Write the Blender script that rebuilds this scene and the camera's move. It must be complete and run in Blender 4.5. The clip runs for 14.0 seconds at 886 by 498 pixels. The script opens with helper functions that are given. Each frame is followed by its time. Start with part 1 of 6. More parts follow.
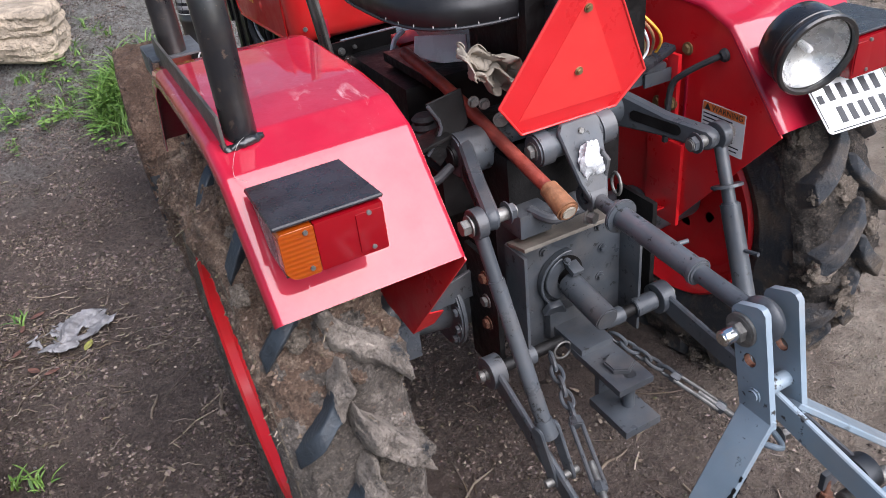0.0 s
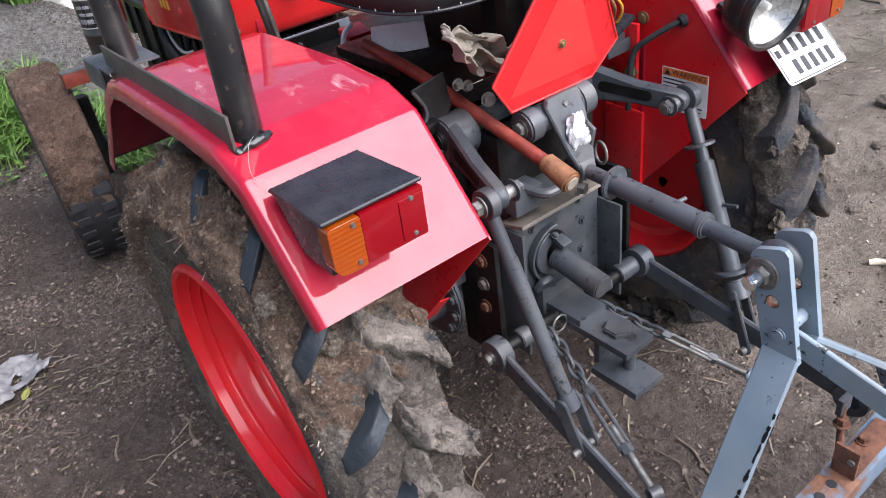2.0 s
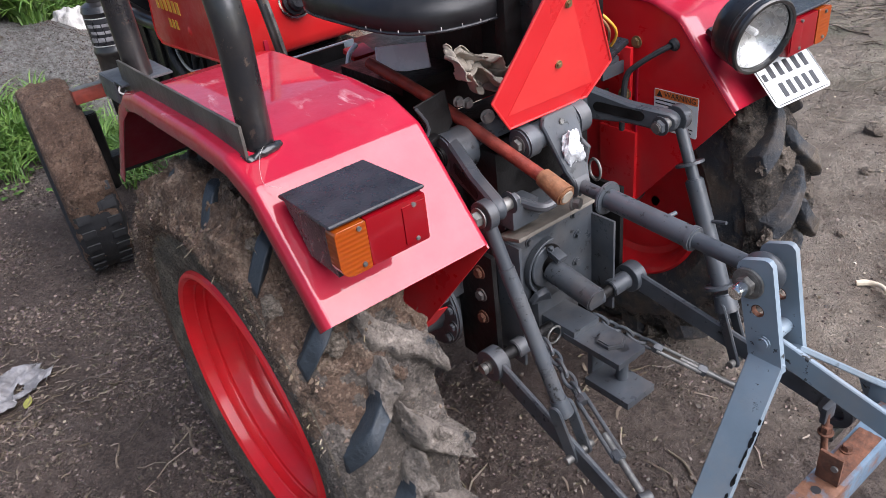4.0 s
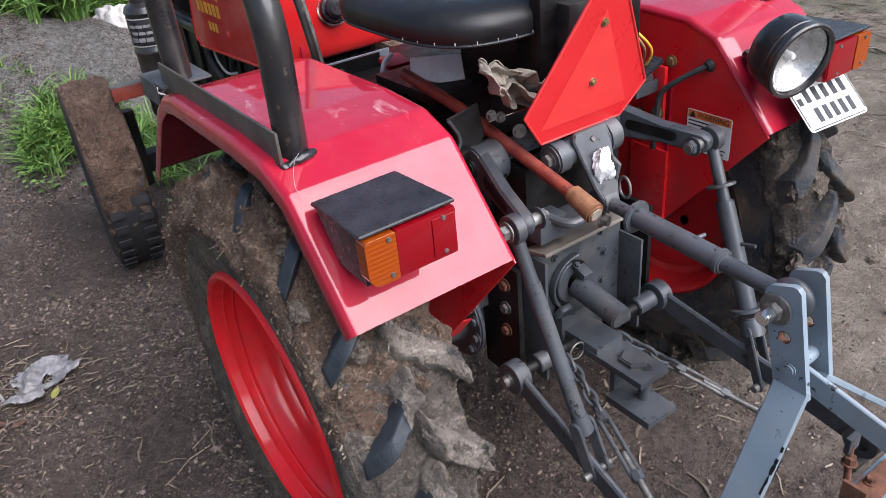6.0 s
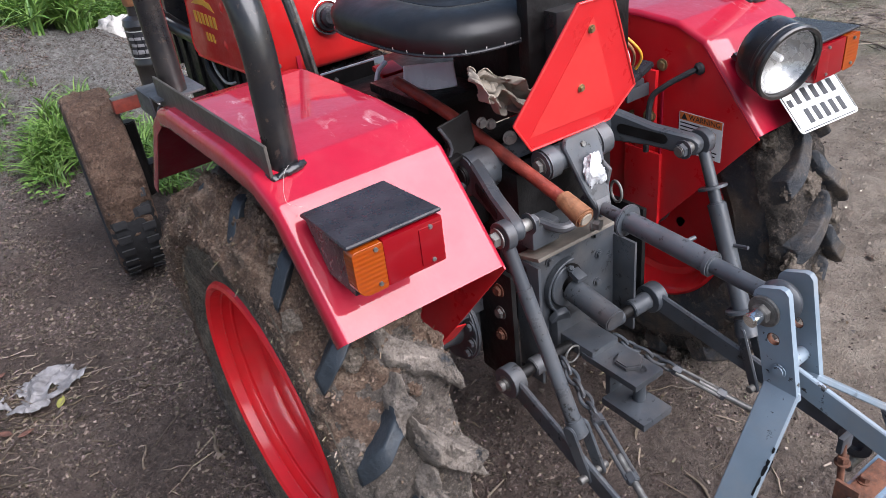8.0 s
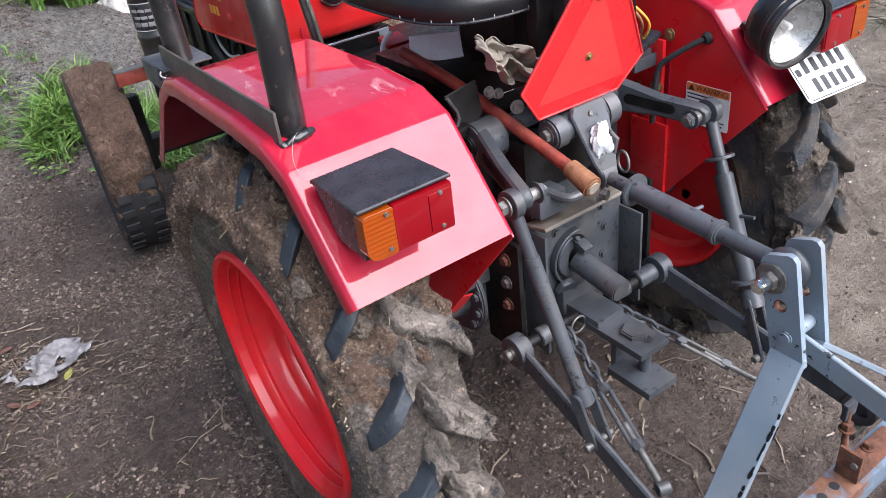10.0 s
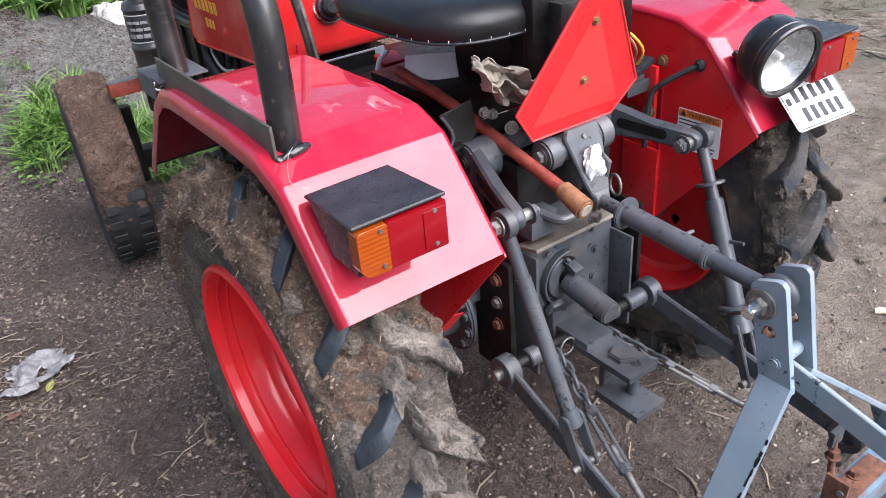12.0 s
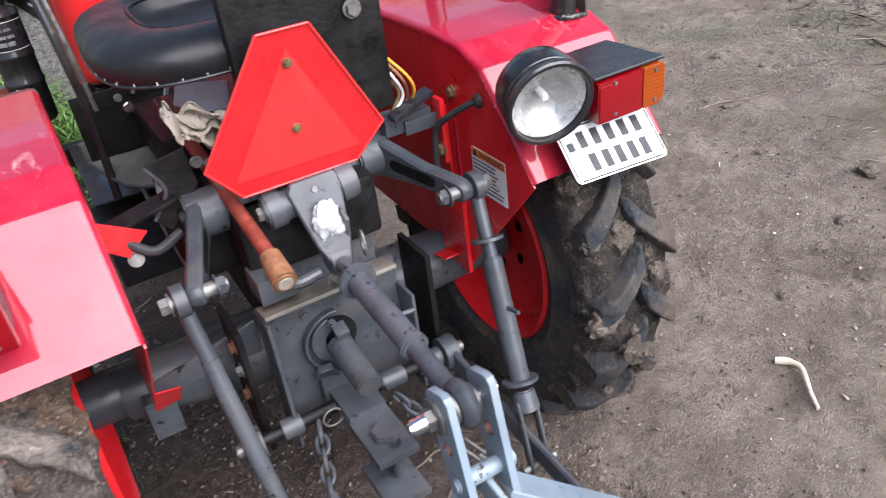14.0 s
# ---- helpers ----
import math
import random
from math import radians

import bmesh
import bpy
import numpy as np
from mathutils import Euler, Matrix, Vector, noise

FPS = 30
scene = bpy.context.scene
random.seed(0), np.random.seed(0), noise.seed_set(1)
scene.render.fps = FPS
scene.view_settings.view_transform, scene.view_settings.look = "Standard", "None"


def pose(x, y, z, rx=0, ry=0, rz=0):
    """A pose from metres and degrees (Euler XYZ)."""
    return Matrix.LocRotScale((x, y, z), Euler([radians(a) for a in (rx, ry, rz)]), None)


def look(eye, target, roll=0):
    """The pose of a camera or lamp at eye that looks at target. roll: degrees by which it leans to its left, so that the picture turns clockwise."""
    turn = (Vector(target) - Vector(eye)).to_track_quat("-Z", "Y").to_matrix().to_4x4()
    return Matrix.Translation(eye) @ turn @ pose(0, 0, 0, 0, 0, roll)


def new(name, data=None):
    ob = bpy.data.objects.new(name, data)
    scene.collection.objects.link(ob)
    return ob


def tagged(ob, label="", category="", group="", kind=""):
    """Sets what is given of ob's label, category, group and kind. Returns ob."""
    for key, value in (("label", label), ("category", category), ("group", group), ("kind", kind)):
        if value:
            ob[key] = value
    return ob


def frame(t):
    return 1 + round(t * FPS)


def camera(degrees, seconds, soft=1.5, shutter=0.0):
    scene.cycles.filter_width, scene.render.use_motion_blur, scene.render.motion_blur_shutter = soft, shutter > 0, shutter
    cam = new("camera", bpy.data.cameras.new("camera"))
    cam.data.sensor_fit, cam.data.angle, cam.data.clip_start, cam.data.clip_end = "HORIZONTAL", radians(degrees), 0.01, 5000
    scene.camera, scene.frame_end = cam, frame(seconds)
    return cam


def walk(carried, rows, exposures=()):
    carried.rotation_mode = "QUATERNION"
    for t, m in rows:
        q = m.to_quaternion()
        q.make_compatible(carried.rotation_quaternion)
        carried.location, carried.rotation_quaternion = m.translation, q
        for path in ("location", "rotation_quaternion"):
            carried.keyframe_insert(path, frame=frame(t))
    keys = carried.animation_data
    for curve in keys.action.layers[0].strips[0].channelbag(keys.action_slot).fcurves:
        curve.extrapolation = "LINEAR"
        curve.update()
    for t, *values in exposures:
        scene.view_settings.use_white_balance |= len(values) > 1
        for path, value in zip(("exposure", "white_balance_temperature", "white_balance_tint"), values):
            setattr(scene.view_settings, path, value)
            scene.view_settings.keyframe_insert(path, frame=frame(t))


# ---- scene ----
cam = camera(60.6, 14.0, soft=0.8, shutter=0.15)
PATH = [
    (0, (-0.761, -1.165, 1.409), (-0.061, 0.37, 0.336), -6.8),
    (0.5, (-0.652, -1.072, 1.385), (-0.116, 0.462, 0.221), -11.2),
    (1, (-0.641, -1.035, 1.358), (-0.257, 0.476, 0.105), -17.0),
    (1.5, (-0.86, -1.028, 1.369), (-0.148, 0.384, 0.144), -11.0),
    (2, (-0.936, -1.048, 1.398), (0.015, 0.325, 0.297), -8.1),
    (2.5, (-0.939, -1.092, 1.4), (0.08, 0.26, 0.335), -9.6),
    (2.7, (-0.951, -1.075, 1.393), (0.01, 0.311, 0.318), -9.6),
    (4.8, (-0.987, -1.096, 1.421), (0.008, 0.319, 0.418), -5.8),
    (5, (-0.991, -1.092, 1.425), (-0.014, 0.35, 0.442), -6.1),
    (5.5, (-0.99, -1.092, 1.421), (-0.031, 0.342, 0.409), -5.9),
    (6, (-0.982, -1.089, 1.416), (-0.039, 0.346, 0.391), -5.7),
    (6.5, (-0.987, -1.078, 1.422), (-0.123, 0.42, 0.417), -6.4),
    (7, (-0.971, -1.088, 1.429), (-0.131, 0.403, 0.394), -6.5),
    (7.5, (-0.985, -1.108, 1.427), (-0.096, 0.332, 0.362), -7.7),
    (8, (-0.962, -1.113, 1.429), (-0.035, 0.337, 0.409), -7.0),
    (8.2, (-0.966, -1.106, 1.429), (-0.091, 0.366, 0.396), -8.2),
    (10.3, (-0.981, -1.116, 1.411), (-0.074, 0.313, 0.346), -7.1),
    (10.5, (-0.976, -1.107, 1.409), (-0.081, 0.337, 0.353), -7.5),
    (11, (-0.974, -1.106, 1.412), (-0.105, 0.313, 0.301), -7.5),
    (11.5, (-0.99, -1.098, 1.407), (-0.115, 0.349, 0.34), -6.8),
    (12, (-0.989, -1.111, 1.415), (-0.037, 0.319, 0.391), -5.1),
    (12.5, (-1.02, -1.132, 1.402), (0.052, 0.15, 0.302), -4.1),
    (12.8, (-1.036, -1.145, 1.417), (0.036, 0.156, 0.34), -4.8),
    (13, (-1.007, -1.152, 1.413), (0.14, 0.097, 0.353), -3.6),
    (13.1, (-0.968, -1.154, 1.411), (0.178, 0.108, 0.365), -3.6),
    (13.4, (-0.753, -1.25, 1.418), (0.239, 0.136, 0.372), -2.2),
    (13.5, (-0.684, -1.274, 1.422), (0.225, 0.136, 0.333), -1.6),
    (13.6, (-0.617, -1.262, 1.418), (0.255, 0.168, 0.325), -3.6),
    (14, (-0.34, -1.241, 1.401), (0.433, 0.26, 0.329), -7.5),
]
walk(cam, [(t, look(eye, target, roll)) for t, eye, target, roll in PATH],
     exposures=[(0, 1.06), (0.5, 0.96), (1, 1.12), (1.5, 1.22), (2, 1.25), (2.7, 1.18), (5, 1.01), (6.5, 1.03), (8, 1.09), (10.5, 1.35), (12, 1.45), (13, 1.36), (14, 1.25)])

# ---- light ----
world = bpy.data.worlds.new("sky")
scene.world = world
world.use_nodes = True
wn = world.node_tree
wn.nodes.clear()
sky = wn.nodes.new("ShaderNodeTexSky")
sky.sky_type, sky.sun_disc = "NISHITA", False
sky.sun_elevation, sky.sun_rotation = radians(46), radians(161)
sky.air_density, sky.dust_density, sky.ozone_density = 1.0, 1.6, 1.0
bgn = wn.nodes.new("ShaderNodeBackground")
bgn.inputs["Strength"].default_value = 0.086
wo = wn.nodes.new("ShaderNodeOutputWorld")
wn.links.new(sky.outputs[0], bgn.inputs["Color"])
wn.links.new(bgn.outputs[0], wo.inputs["Surface"])

sun_data = bpy.data.lights.new("sun", "SUN")
sun_data.energy, sun_data.angle, sun_data.color = 3.9, radians(74), (0.985, 0.97, 1.05)
sun = new("sun", sun_data)
sun.matrix_world = look((1.9, -5.4, 6.0), (0, 0, 0))


# ---- materials ----
class Mat:
    """A small builder for node materials."""

    def __init__(self, name):
        self.m = bpy.data.materials.new(name)
        self.m.use_nodes = True
        self.t = self.m.node_tree
        self.b = self.t.nodes["Principled BSDF"]
        self.co = self.t.nodes.new("ShaderNodeTexCoord").outputs["Object"]

    def link(self, a, b):
        self.t.links.new(a, b)

    def noise(self, scale, detail=4.0, rough=0.6, lo=0.35, hi=0.65, stretch=None, dist=0.0):
        n = self.t.nodes.new("ShaderNodeTexNoise")
        n.inputs["Scale"].default_value, n.inputs["Detail"].default_value = scale, detail
        n.inputs["Roughness"].default_value, n.inputs["Distortion"].default_value = rough, dist
        co = self.co
        if stretch:
            mp = self.t.nodes.new("ShaderNodeMapping")
            mp.inputs["Scale"].default_value = stretch
            self.link(co, mp.inputs[0])
            co = mp.outputs[0]
        self.link(co, n.inputs["Vector"])
        r = self.t.nodes.new("ShaderNodeMapRange")
        r.inputs["From Min"].default_value, r.inputs["From Max"].default_value = lo, hi
        self.link(n.outputs["Fac"], r.inputs["Value"])
        return r.outputs[0]

    def voronoi(self, scale, lo=0.0, hi=0.1, feature="DISTANCE_TO_EDGE"):
        v = self.t.nodes.new("ShaderNodeTexVoronoi")
        v.feature = feature
        v.inputs["Scale"].default_value = scale
        self.link(self.co, v.inputs["Vector"])
        r = self.t.nodes.new("ShaderNodeMapRange")
        r.inputs["From Min"].default_value, r.inputs["From Max"].default_value = lo, hi
        self.link(v.outputs["Distance"], r.inputs["Value"])
        return r.outputs[0]

    def cells(self, scale, lo=0.0, hi=1.0):
        """A random value for each crumb-like cell."""
        v = self.t.nodes.new("ShaderNodeTexVoronoi")
        v.inputs["Scale"].default_value = scale
        self.link(self.co, v.inputs["Vector"])
        sp = self.t.nodes.new("ShaderNodeSeparateColor")
        self.link(v.outputs["Color"], sp.inputs[0])
        r = self.t.nodes.new("ShaderNodeMapRange")
        r.inputs["From Min"].default_value, r.inputs["From Max"].default_value = lo, hi
        self.link(sp.outputs[0], r.inputs["Value"])
        return r.outputs[0]

    def math(self, op, a, b):
        n = self.t.nodes.new("ShaderNodeMath")
        n.operation = op
        for k, v in enumerate((a, b)):
            if isinstance(v, (int, float)):
                n.inputs[k].default_value = v
            else:
                self.link(v, n.inputs[k])
        return n.outputs[0]

    def mix(self, fac, a, b):
        n = self.t.nodes.new("ShaderNodeMix")
        n.data_type = "RGBA"
        if isinstance(fac, (int, float)):
            n.inputs[0].default_value = fac
        else:
            self.link(fac, n.inputs[0])
        for k, v in ((6, a), (7, b)):
            if isinstance(v, tuple):
                n.inputs[k].default_value = (*v, 1)
            else:
                self.link(v, n.inputs[k])
        return n.outputs[2]

    def island(self):
        return self.t.nodes.new("ShaderNodeNewGeometry").outputs["Random Per Island"]

    def put(self, name, v):
        if isinstance(v, (int, float)):
            self.b.inputs[name].default_value = v
        elif isinstance(v, tuple):
            self.b.inputs[name].default_value = (*v, 1)
        else:
            self.link(v, self.b.inputs[name])
        return self

    def bump(self, height, strength=0.3, dist=0.01):
        n = self.t.nodes.new("ShaderNodeBump")
        n.inputs["Strength"].default_value, n.inputs["Distance"].default_value = strength, dist
        self.link(height, n.inputs["Height"])
        prev = self.b.inputs["Normal"].links
        if prev:
            self.link(prev[0].from_socket, n.inputs["Normal"])
        self.link(n.outputs[0], self.b.inputs["Normal"])
        return self


def paint(name, col, dark, rough=0.3, dust=(0.22, 0.18, 0.14), dusty=0.35, chips=None, coat=0.3, scuffs=False, spec=0.5, coat_rough=0.15, coat_ior=1.5):
    """Sprayed machine paint with dust film, scratches and chips."""
    m = Mat(name)
    c = m.mix(m.noise(6, 3), dark, col)
    d = m.math("MULTIPLY", m.noise(9, 6, 0.7, 0.45, 0.75), dusty)
    c = m.mix(d, c, dust)
    if chips:
        k = m.math("MULTIPLY", m.noise(42, 6, 0.7, 0.60, 0.63), m.noise(6, 3, 0.5, 0.42, 0.55))
        c = m.mix(k, c, chips)
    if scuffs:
        # Pale streaks on the top: scuffs, with smears of reflected sky put in.
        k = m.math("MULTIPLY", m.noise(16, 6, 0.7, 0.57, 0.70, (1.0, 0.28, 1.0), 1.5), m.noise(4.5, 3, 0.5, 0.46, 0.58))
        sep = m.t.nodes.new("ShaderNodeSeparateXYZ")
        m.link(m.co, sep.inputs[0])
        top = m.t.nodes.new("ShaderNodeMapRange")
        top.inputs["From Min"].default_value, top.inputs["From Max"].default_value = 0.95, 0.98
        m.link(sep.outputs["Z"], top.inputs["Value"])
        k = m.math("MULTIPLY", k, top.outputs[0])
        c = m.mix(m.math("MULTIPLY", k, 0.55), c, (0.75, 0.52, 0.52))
    m.put("Base Color", c)
    m.put("Roughness", m.math("ADD", m.math("MULTIPLY", m.noise(14, 5, 0.7), 0.25), rough))
    m.put("Coat Weight", coat).put("Coat IOR", coat_ior).put("Specular IOR Level", spec)
    m.put("Coat Roughness", m.math("ADD", m.math("MULTIPLY", m.noise(11, 6, 0.7, 0.5, 0.75), 0.10), coat_rough))
    m.bump(m.noise(60, 3), 0.08, 0.002)
    return m.m


def plain(name, col, rough=0.5, metal=0.0, vary=0.25, scale=20, bump=0.15, bscale=80, bdist=0.002, spec=0.5):
    m = Mat(name)
    m.put("Base Color", m.mix(m.noise(scale, 5, 0.65), tuple(v * (1 - vary) for v in col), tuple(min(1, v * (1 + vary)) for v in col)))
    m.put("Roughness", m.math("ADD", m.math("MULTIPLY", m.noise(scale * 2, 4), 0.2), rough - 0.1)).put("Metallic", metal)
    m.bump(m.noise(bscale, 4), bump, bdist)
    m.put("Specular IOR Level", spec)
    return m.m


# Part of the sky's blue reflection is put into this base red.
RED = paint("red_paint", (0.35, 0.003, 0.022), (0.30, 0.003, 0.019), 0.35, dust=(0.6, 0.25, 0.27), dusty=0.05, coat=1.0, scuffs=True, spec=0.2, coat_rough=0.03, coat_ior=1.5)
# The fender's red made lighter: bounce light put into the inner sheets' colour.
RED_LIT = paint("red_paint_lightened", (0.66, 0.012, 0.018), (0.58, 0.009, 0.014), 0.25, dust=(0.5, 0.2, 0.16), dusty=0.08, coat=0.6)
RED_HOOD = paint("orange_red_paint", (0.47, 0.010, 0.012), (0.40, 0.008, 0.009), 0.3, dust=(0.5, 0.22, 0.16), dusty=0.06, coat=0.4, spec=0.3, coat_rough=0.12)
RED_RIM = paint("red_rim_paint", (0.70, 0.012, 0.020), (0.58, 0.009, 0.015), 0.42, dust=(0.16, 0.07, 0.05), dusty=0.2, coat=0.5, spec=0.25, coat_rough=0.12)
BLACK = paint("black_paint", (0.012, 0.012, 0.014), (0.008, 0.008, 0.009), 0.25, dust=(0.07, 0.055, 0.042), dusty=0.35, chips=(0.065, 0.045, 0.035), coat=0.6, spec=0.35, coat_rough=0.14)
GREY = paint("slate_grey_paint", (0.066, 0.075, 0.086), (0.032, 0.036, 0.042), 0.26, dust=(0.13, 0.105, 0.085), dusty=0.36, chips=(0.008, 0.008, 0.008), coat=0.05, spec=0.4)
BLUE = paint("blue_grey_paint", (0.185, 0.238, 0.285), (0.135, 0.178, 0.215), 0.34, dust=(0.25, 0.225, 0.20), dusty=0.45, chips=(0.02, 0.02, 0.02), coat=0.2)
STEEL = plain("worn_steel", (0.165, 0.160, 0.150), 0.46, 0.6, 0.35, 60)
RUST = plain("rusty_iron", (0.125, 0.052, 0.030), 0.85, 0.1, 0.5, 45, 0.5, 120)
RUBBER = plain("black_rubber", (0.018, 0.018, 0.020), 0.7, 0.0, 0.3, 25, 0.3, 90)
VINYL = plain("black_vinyl", (0.009, 0.009, 0.010), 0.44, 0.0, 0.2, 8, 0.12, 60, 0.001, spec=0.35)
# Near-black for black parts; shade between the castings is put into the colour.
DARK = plain("shaded_black", (0.0065, 0.006, 0.006), 0.5, 0.0, 0.6, 14, 0.3, 60, spec=0.25)
PLASTIC = plain("black_plastic", (0.019, 0.019, 0.022), 0.32, 0.0, 0.35, 30, 0.3, 200, 0.001, spec=0.35)
WHITE = plain("white_sheet", (0.75, 0.75, 0.74), 0.35, 0.0, 0.06, 10, 0.05)
INK = plain("black_ink", (0.02, 0.02, 0.022), 0.5, 0.0, 0.1)
ORANGE = plain("orange_print", (0.72, 0.18, 0.04), 0.4, 0.0, 0.1)
GOLD = plain("gold_print", (0.6, 0.3, 0.03), 0.4, 0.0, 0.15)
CLOTH = plain("dirty_cloth", (0.25, 0.215, 0.172), 0.85, 0.0, 0.22, 14, 0.2, 200)
ROPE_RED = plain("faded_red_lever", (0.17, 0.027, 0.016), 0.55, 0.0, 0.35, 30, 0.3)
KNOB = plain("brown_grip", (0.20, 0.088, 0.040), 0.6, 0.0, 0.35, 35, 0.3)
BRASS = plain("yellow_zinc", (0.30, 0.23, 0.12), 0.45, 0.7, 0.3, 60)


def beam_mat():
    m = Mat("rust_patched_blue_paint")
    c = m.mix(m.noise(6, 3), (0.085, 0.13, 0.18), (0.125, 0.185, 0.245))
    c = m.mix(m.noise(10, 6, 0.7, 0.50, 0.60), c, m.mix(m.noise(40, 5), (0.09, 0.04, 0.025), (0.20, 0.095, 0.055)))
    m.put("Base Color", c).put("Roughness", 0.55)
    m.bump(m.noise(60, 4), 0.3, 0.003)
    return m.m


BEAM = beam_mat()


def reflective():
    m = Mat("orange_red_reflector")
    m.put("Base Color", m.mix(m.noise(30, 3), (0.60, 0.030, 0.030), (0.64, 0.034, 0.032))).put("Roughness", 0.35)
    m.put("Coat Weight", 0.3)
    return m.m


TRI_IN = reflective()
TRI_OUT = plain("red_reflector_tape", (0.54, 0.016, 0.020), 0.35, 0.0, 0.06, 8, 0.05, 400, 0.0005)


def lens(name, col, ribs):
    m = Mat(name)
    m.put("Base Color", col).put("Roughness", 0.16).put("Coat Weight", 0.1)
    m.put("Subsurface Weight", 0.25)
    m.b.inputs["Subsurface Radius"].default_value = (0.01, 0.004, 0.002)
    if ribs:
        w = m.t.nodes.new("ShaderNodeTexWave")
        w.bands_direction = "Z"
        w.inputs["Scale"].default_value = ribs
        m.link(m.co, w.inputs["Vector"])
        m.bump(w.outputs["Fac"], 0.35, 0.001)
    return m.m


AMBER = lens("amber_lens", (0.25, 0.043, 0.003), 45)
REDLENS = lens("red_lens", (0.19, 0.002, 0.006), 0)


def glass_mat():
    m = Mat("lamp_glass")
    t = m.t
    tr, gl, mx = t.nodes.new("ShaderNodeBsdfTransparent"), t.nodes.new("ShaderNodeBsdfGlossy"), t.nodes.new("ShaderNodeMixShader")
    gl.inputs["Roughness"].default_value = 0.06
    mx.inputs[0].default_value = 0.07
    m.link(tr.outputs[0], mx.inputs[1])
    m.link(gl.outputs[0], mx.inputs[2])
    m.link(mx.outputs[0], t.nodes["Material Output"].inputs["Surface"])
    return m.m


GLASS = glass_mat()
BOWL = plain("lamp_reflector", (0.50, 0.50, 0.49), 0.28, 0.6, 0.06, 30, 0.12, 60, 0.003)
CHROME = plain("chrome", (0.85, 0.85, 0.84), 0.14, 1.0, 0.05, 30, 0.05)


def soil_mat():
    m = Mat("damp_shaded_soil")
    a = m.mix(m.noise(2.2, 5, 0.6, 0.35, 0.7), (0.112, 0.079, 0.065), (0.205, 0.155, 0.131))
    sep = m.t.nodes.new("ShaderNodeSeparateXYZ")
    m.link(m.co, sep.inputs[0])
    # Darker for low x: damp soil, plus the tractor's shade put into the colour.
    r = m.t.nodes.new("ShaderNodeMapRange")
    r.interpolation_type = "SMOOTHSTEP"
    r.inputs["From Min"].default_value, r.inputs["From Max"].default_value = 0.35, 1.15
    m.link(m.math("ADD", sep.outputs["X"], m.math("MULTIPLY", m.noise(1.3, 4), 0.5)), r.inputs["Value"])
    dry = m.mix(m.noise(3, 6, 0.65, 0.38, 0.62), (0.245, 0.196, 0.152), (0.375, 0.312, 0.250))
    dry = m.mix(m.math("MULTIPLY", m.noise(4, 7, 0.7, 0.48, 0.70), 0.7), dry, (0.15, 0.110, 0.080))
    # Dark blotches put the shade of small dips into the dry colour.
    dry = m.mix(m.math("MULTIPLY", m.noise(13, 6, 0.7, 0.52, 0.64), 0.5), dry, (0.14, 0.102, 0.075))
    algae = m.t.nodes.new("ShaderNodeMapRange")
    algae.inputs["From Min"].default_value, algae.inputs["From Max"].default_value = 2.0, 3.2
    m.link(sep.outputs["X"], algae.inputs["Value"])
    dry = m.mix(m.math("MULTIPLY", m.math("MULTIPLY", m.noise(1.6, 5, 0.6, 0.46, 0.66), algae.outputs[0]), 0.75), dry, (0.135, 0.150, 0.085))
    a = m.mix(r.outputs[0], a, dry)
    # grey gravelly spoil of the mound
    g = m.t.nodes.new("ShaderNodeMapRange")
    g.inputs["From Min"].default_value, g.inputs["From Max"].default_value = 0.06, 0.20
    m.link(m.math("ADD", sep.outputs["Z"], m.math("MULTIPLY", m.noise(6, 5), 0.05)), g.inputs["Value"])
    a = m.mix(g.outputs[0], a, m.mix(m.noise(20, 6, 0.75), (0.14, 0.138, 0.128), (0.30, 0.29, 0.268)))
    loose = m.math("SUBTRACT", 1.0, m.math("MULTIPLY", r.outputs[0], 0.72))
    # Dark mottling stands for the shade in crevices of the loose soil.
    a = m.mix(m.math("MULTIPLY", m.math("MULTIPLY", m.noise(34, 7, 0.8, 0.46, 0.58), loose), 0.66), a, (0.070, 0.049, 0.040))
    a = m.mix(m.math("MULTIPLY", m.math("MULTIPLY", m.math("MULTIPLY", m.cells(120, 0.72, 0.8), loose), m.noise(5, 4, 0.6, 0.40, 0.55)), 0.6), a, (0.050, 0.036, 0.029))
    a = m.mix(m.math("MULTIPLY", m.math("MULTIPLY", m.cells(150, 0.86, 0.92), m.noise(4, 4, 0.6, 0.45, 0.6)), 0.45), a, (0.27, 0.22, 0.18))
    m.put("Base Color", a).put("Roughness", 0.9)
    m.bump(m.noise(16, 7, 0.75), 0.9, 0.022)
    m.bump(m.noise(60, 5, 0.75), 0.9, 0.010)
    m.bump(m.math("MULTIPLY", m.voronoi(95, 0.0, 0.5, "F1"), m.noise(5, 4, 0.6, 0.40, 0.6)), 1.0, 0.006)
    m.bump(m.noise(160, 4, 0.75), 0.9, 0.004)
    return m.m


SOIL = soil_mat()


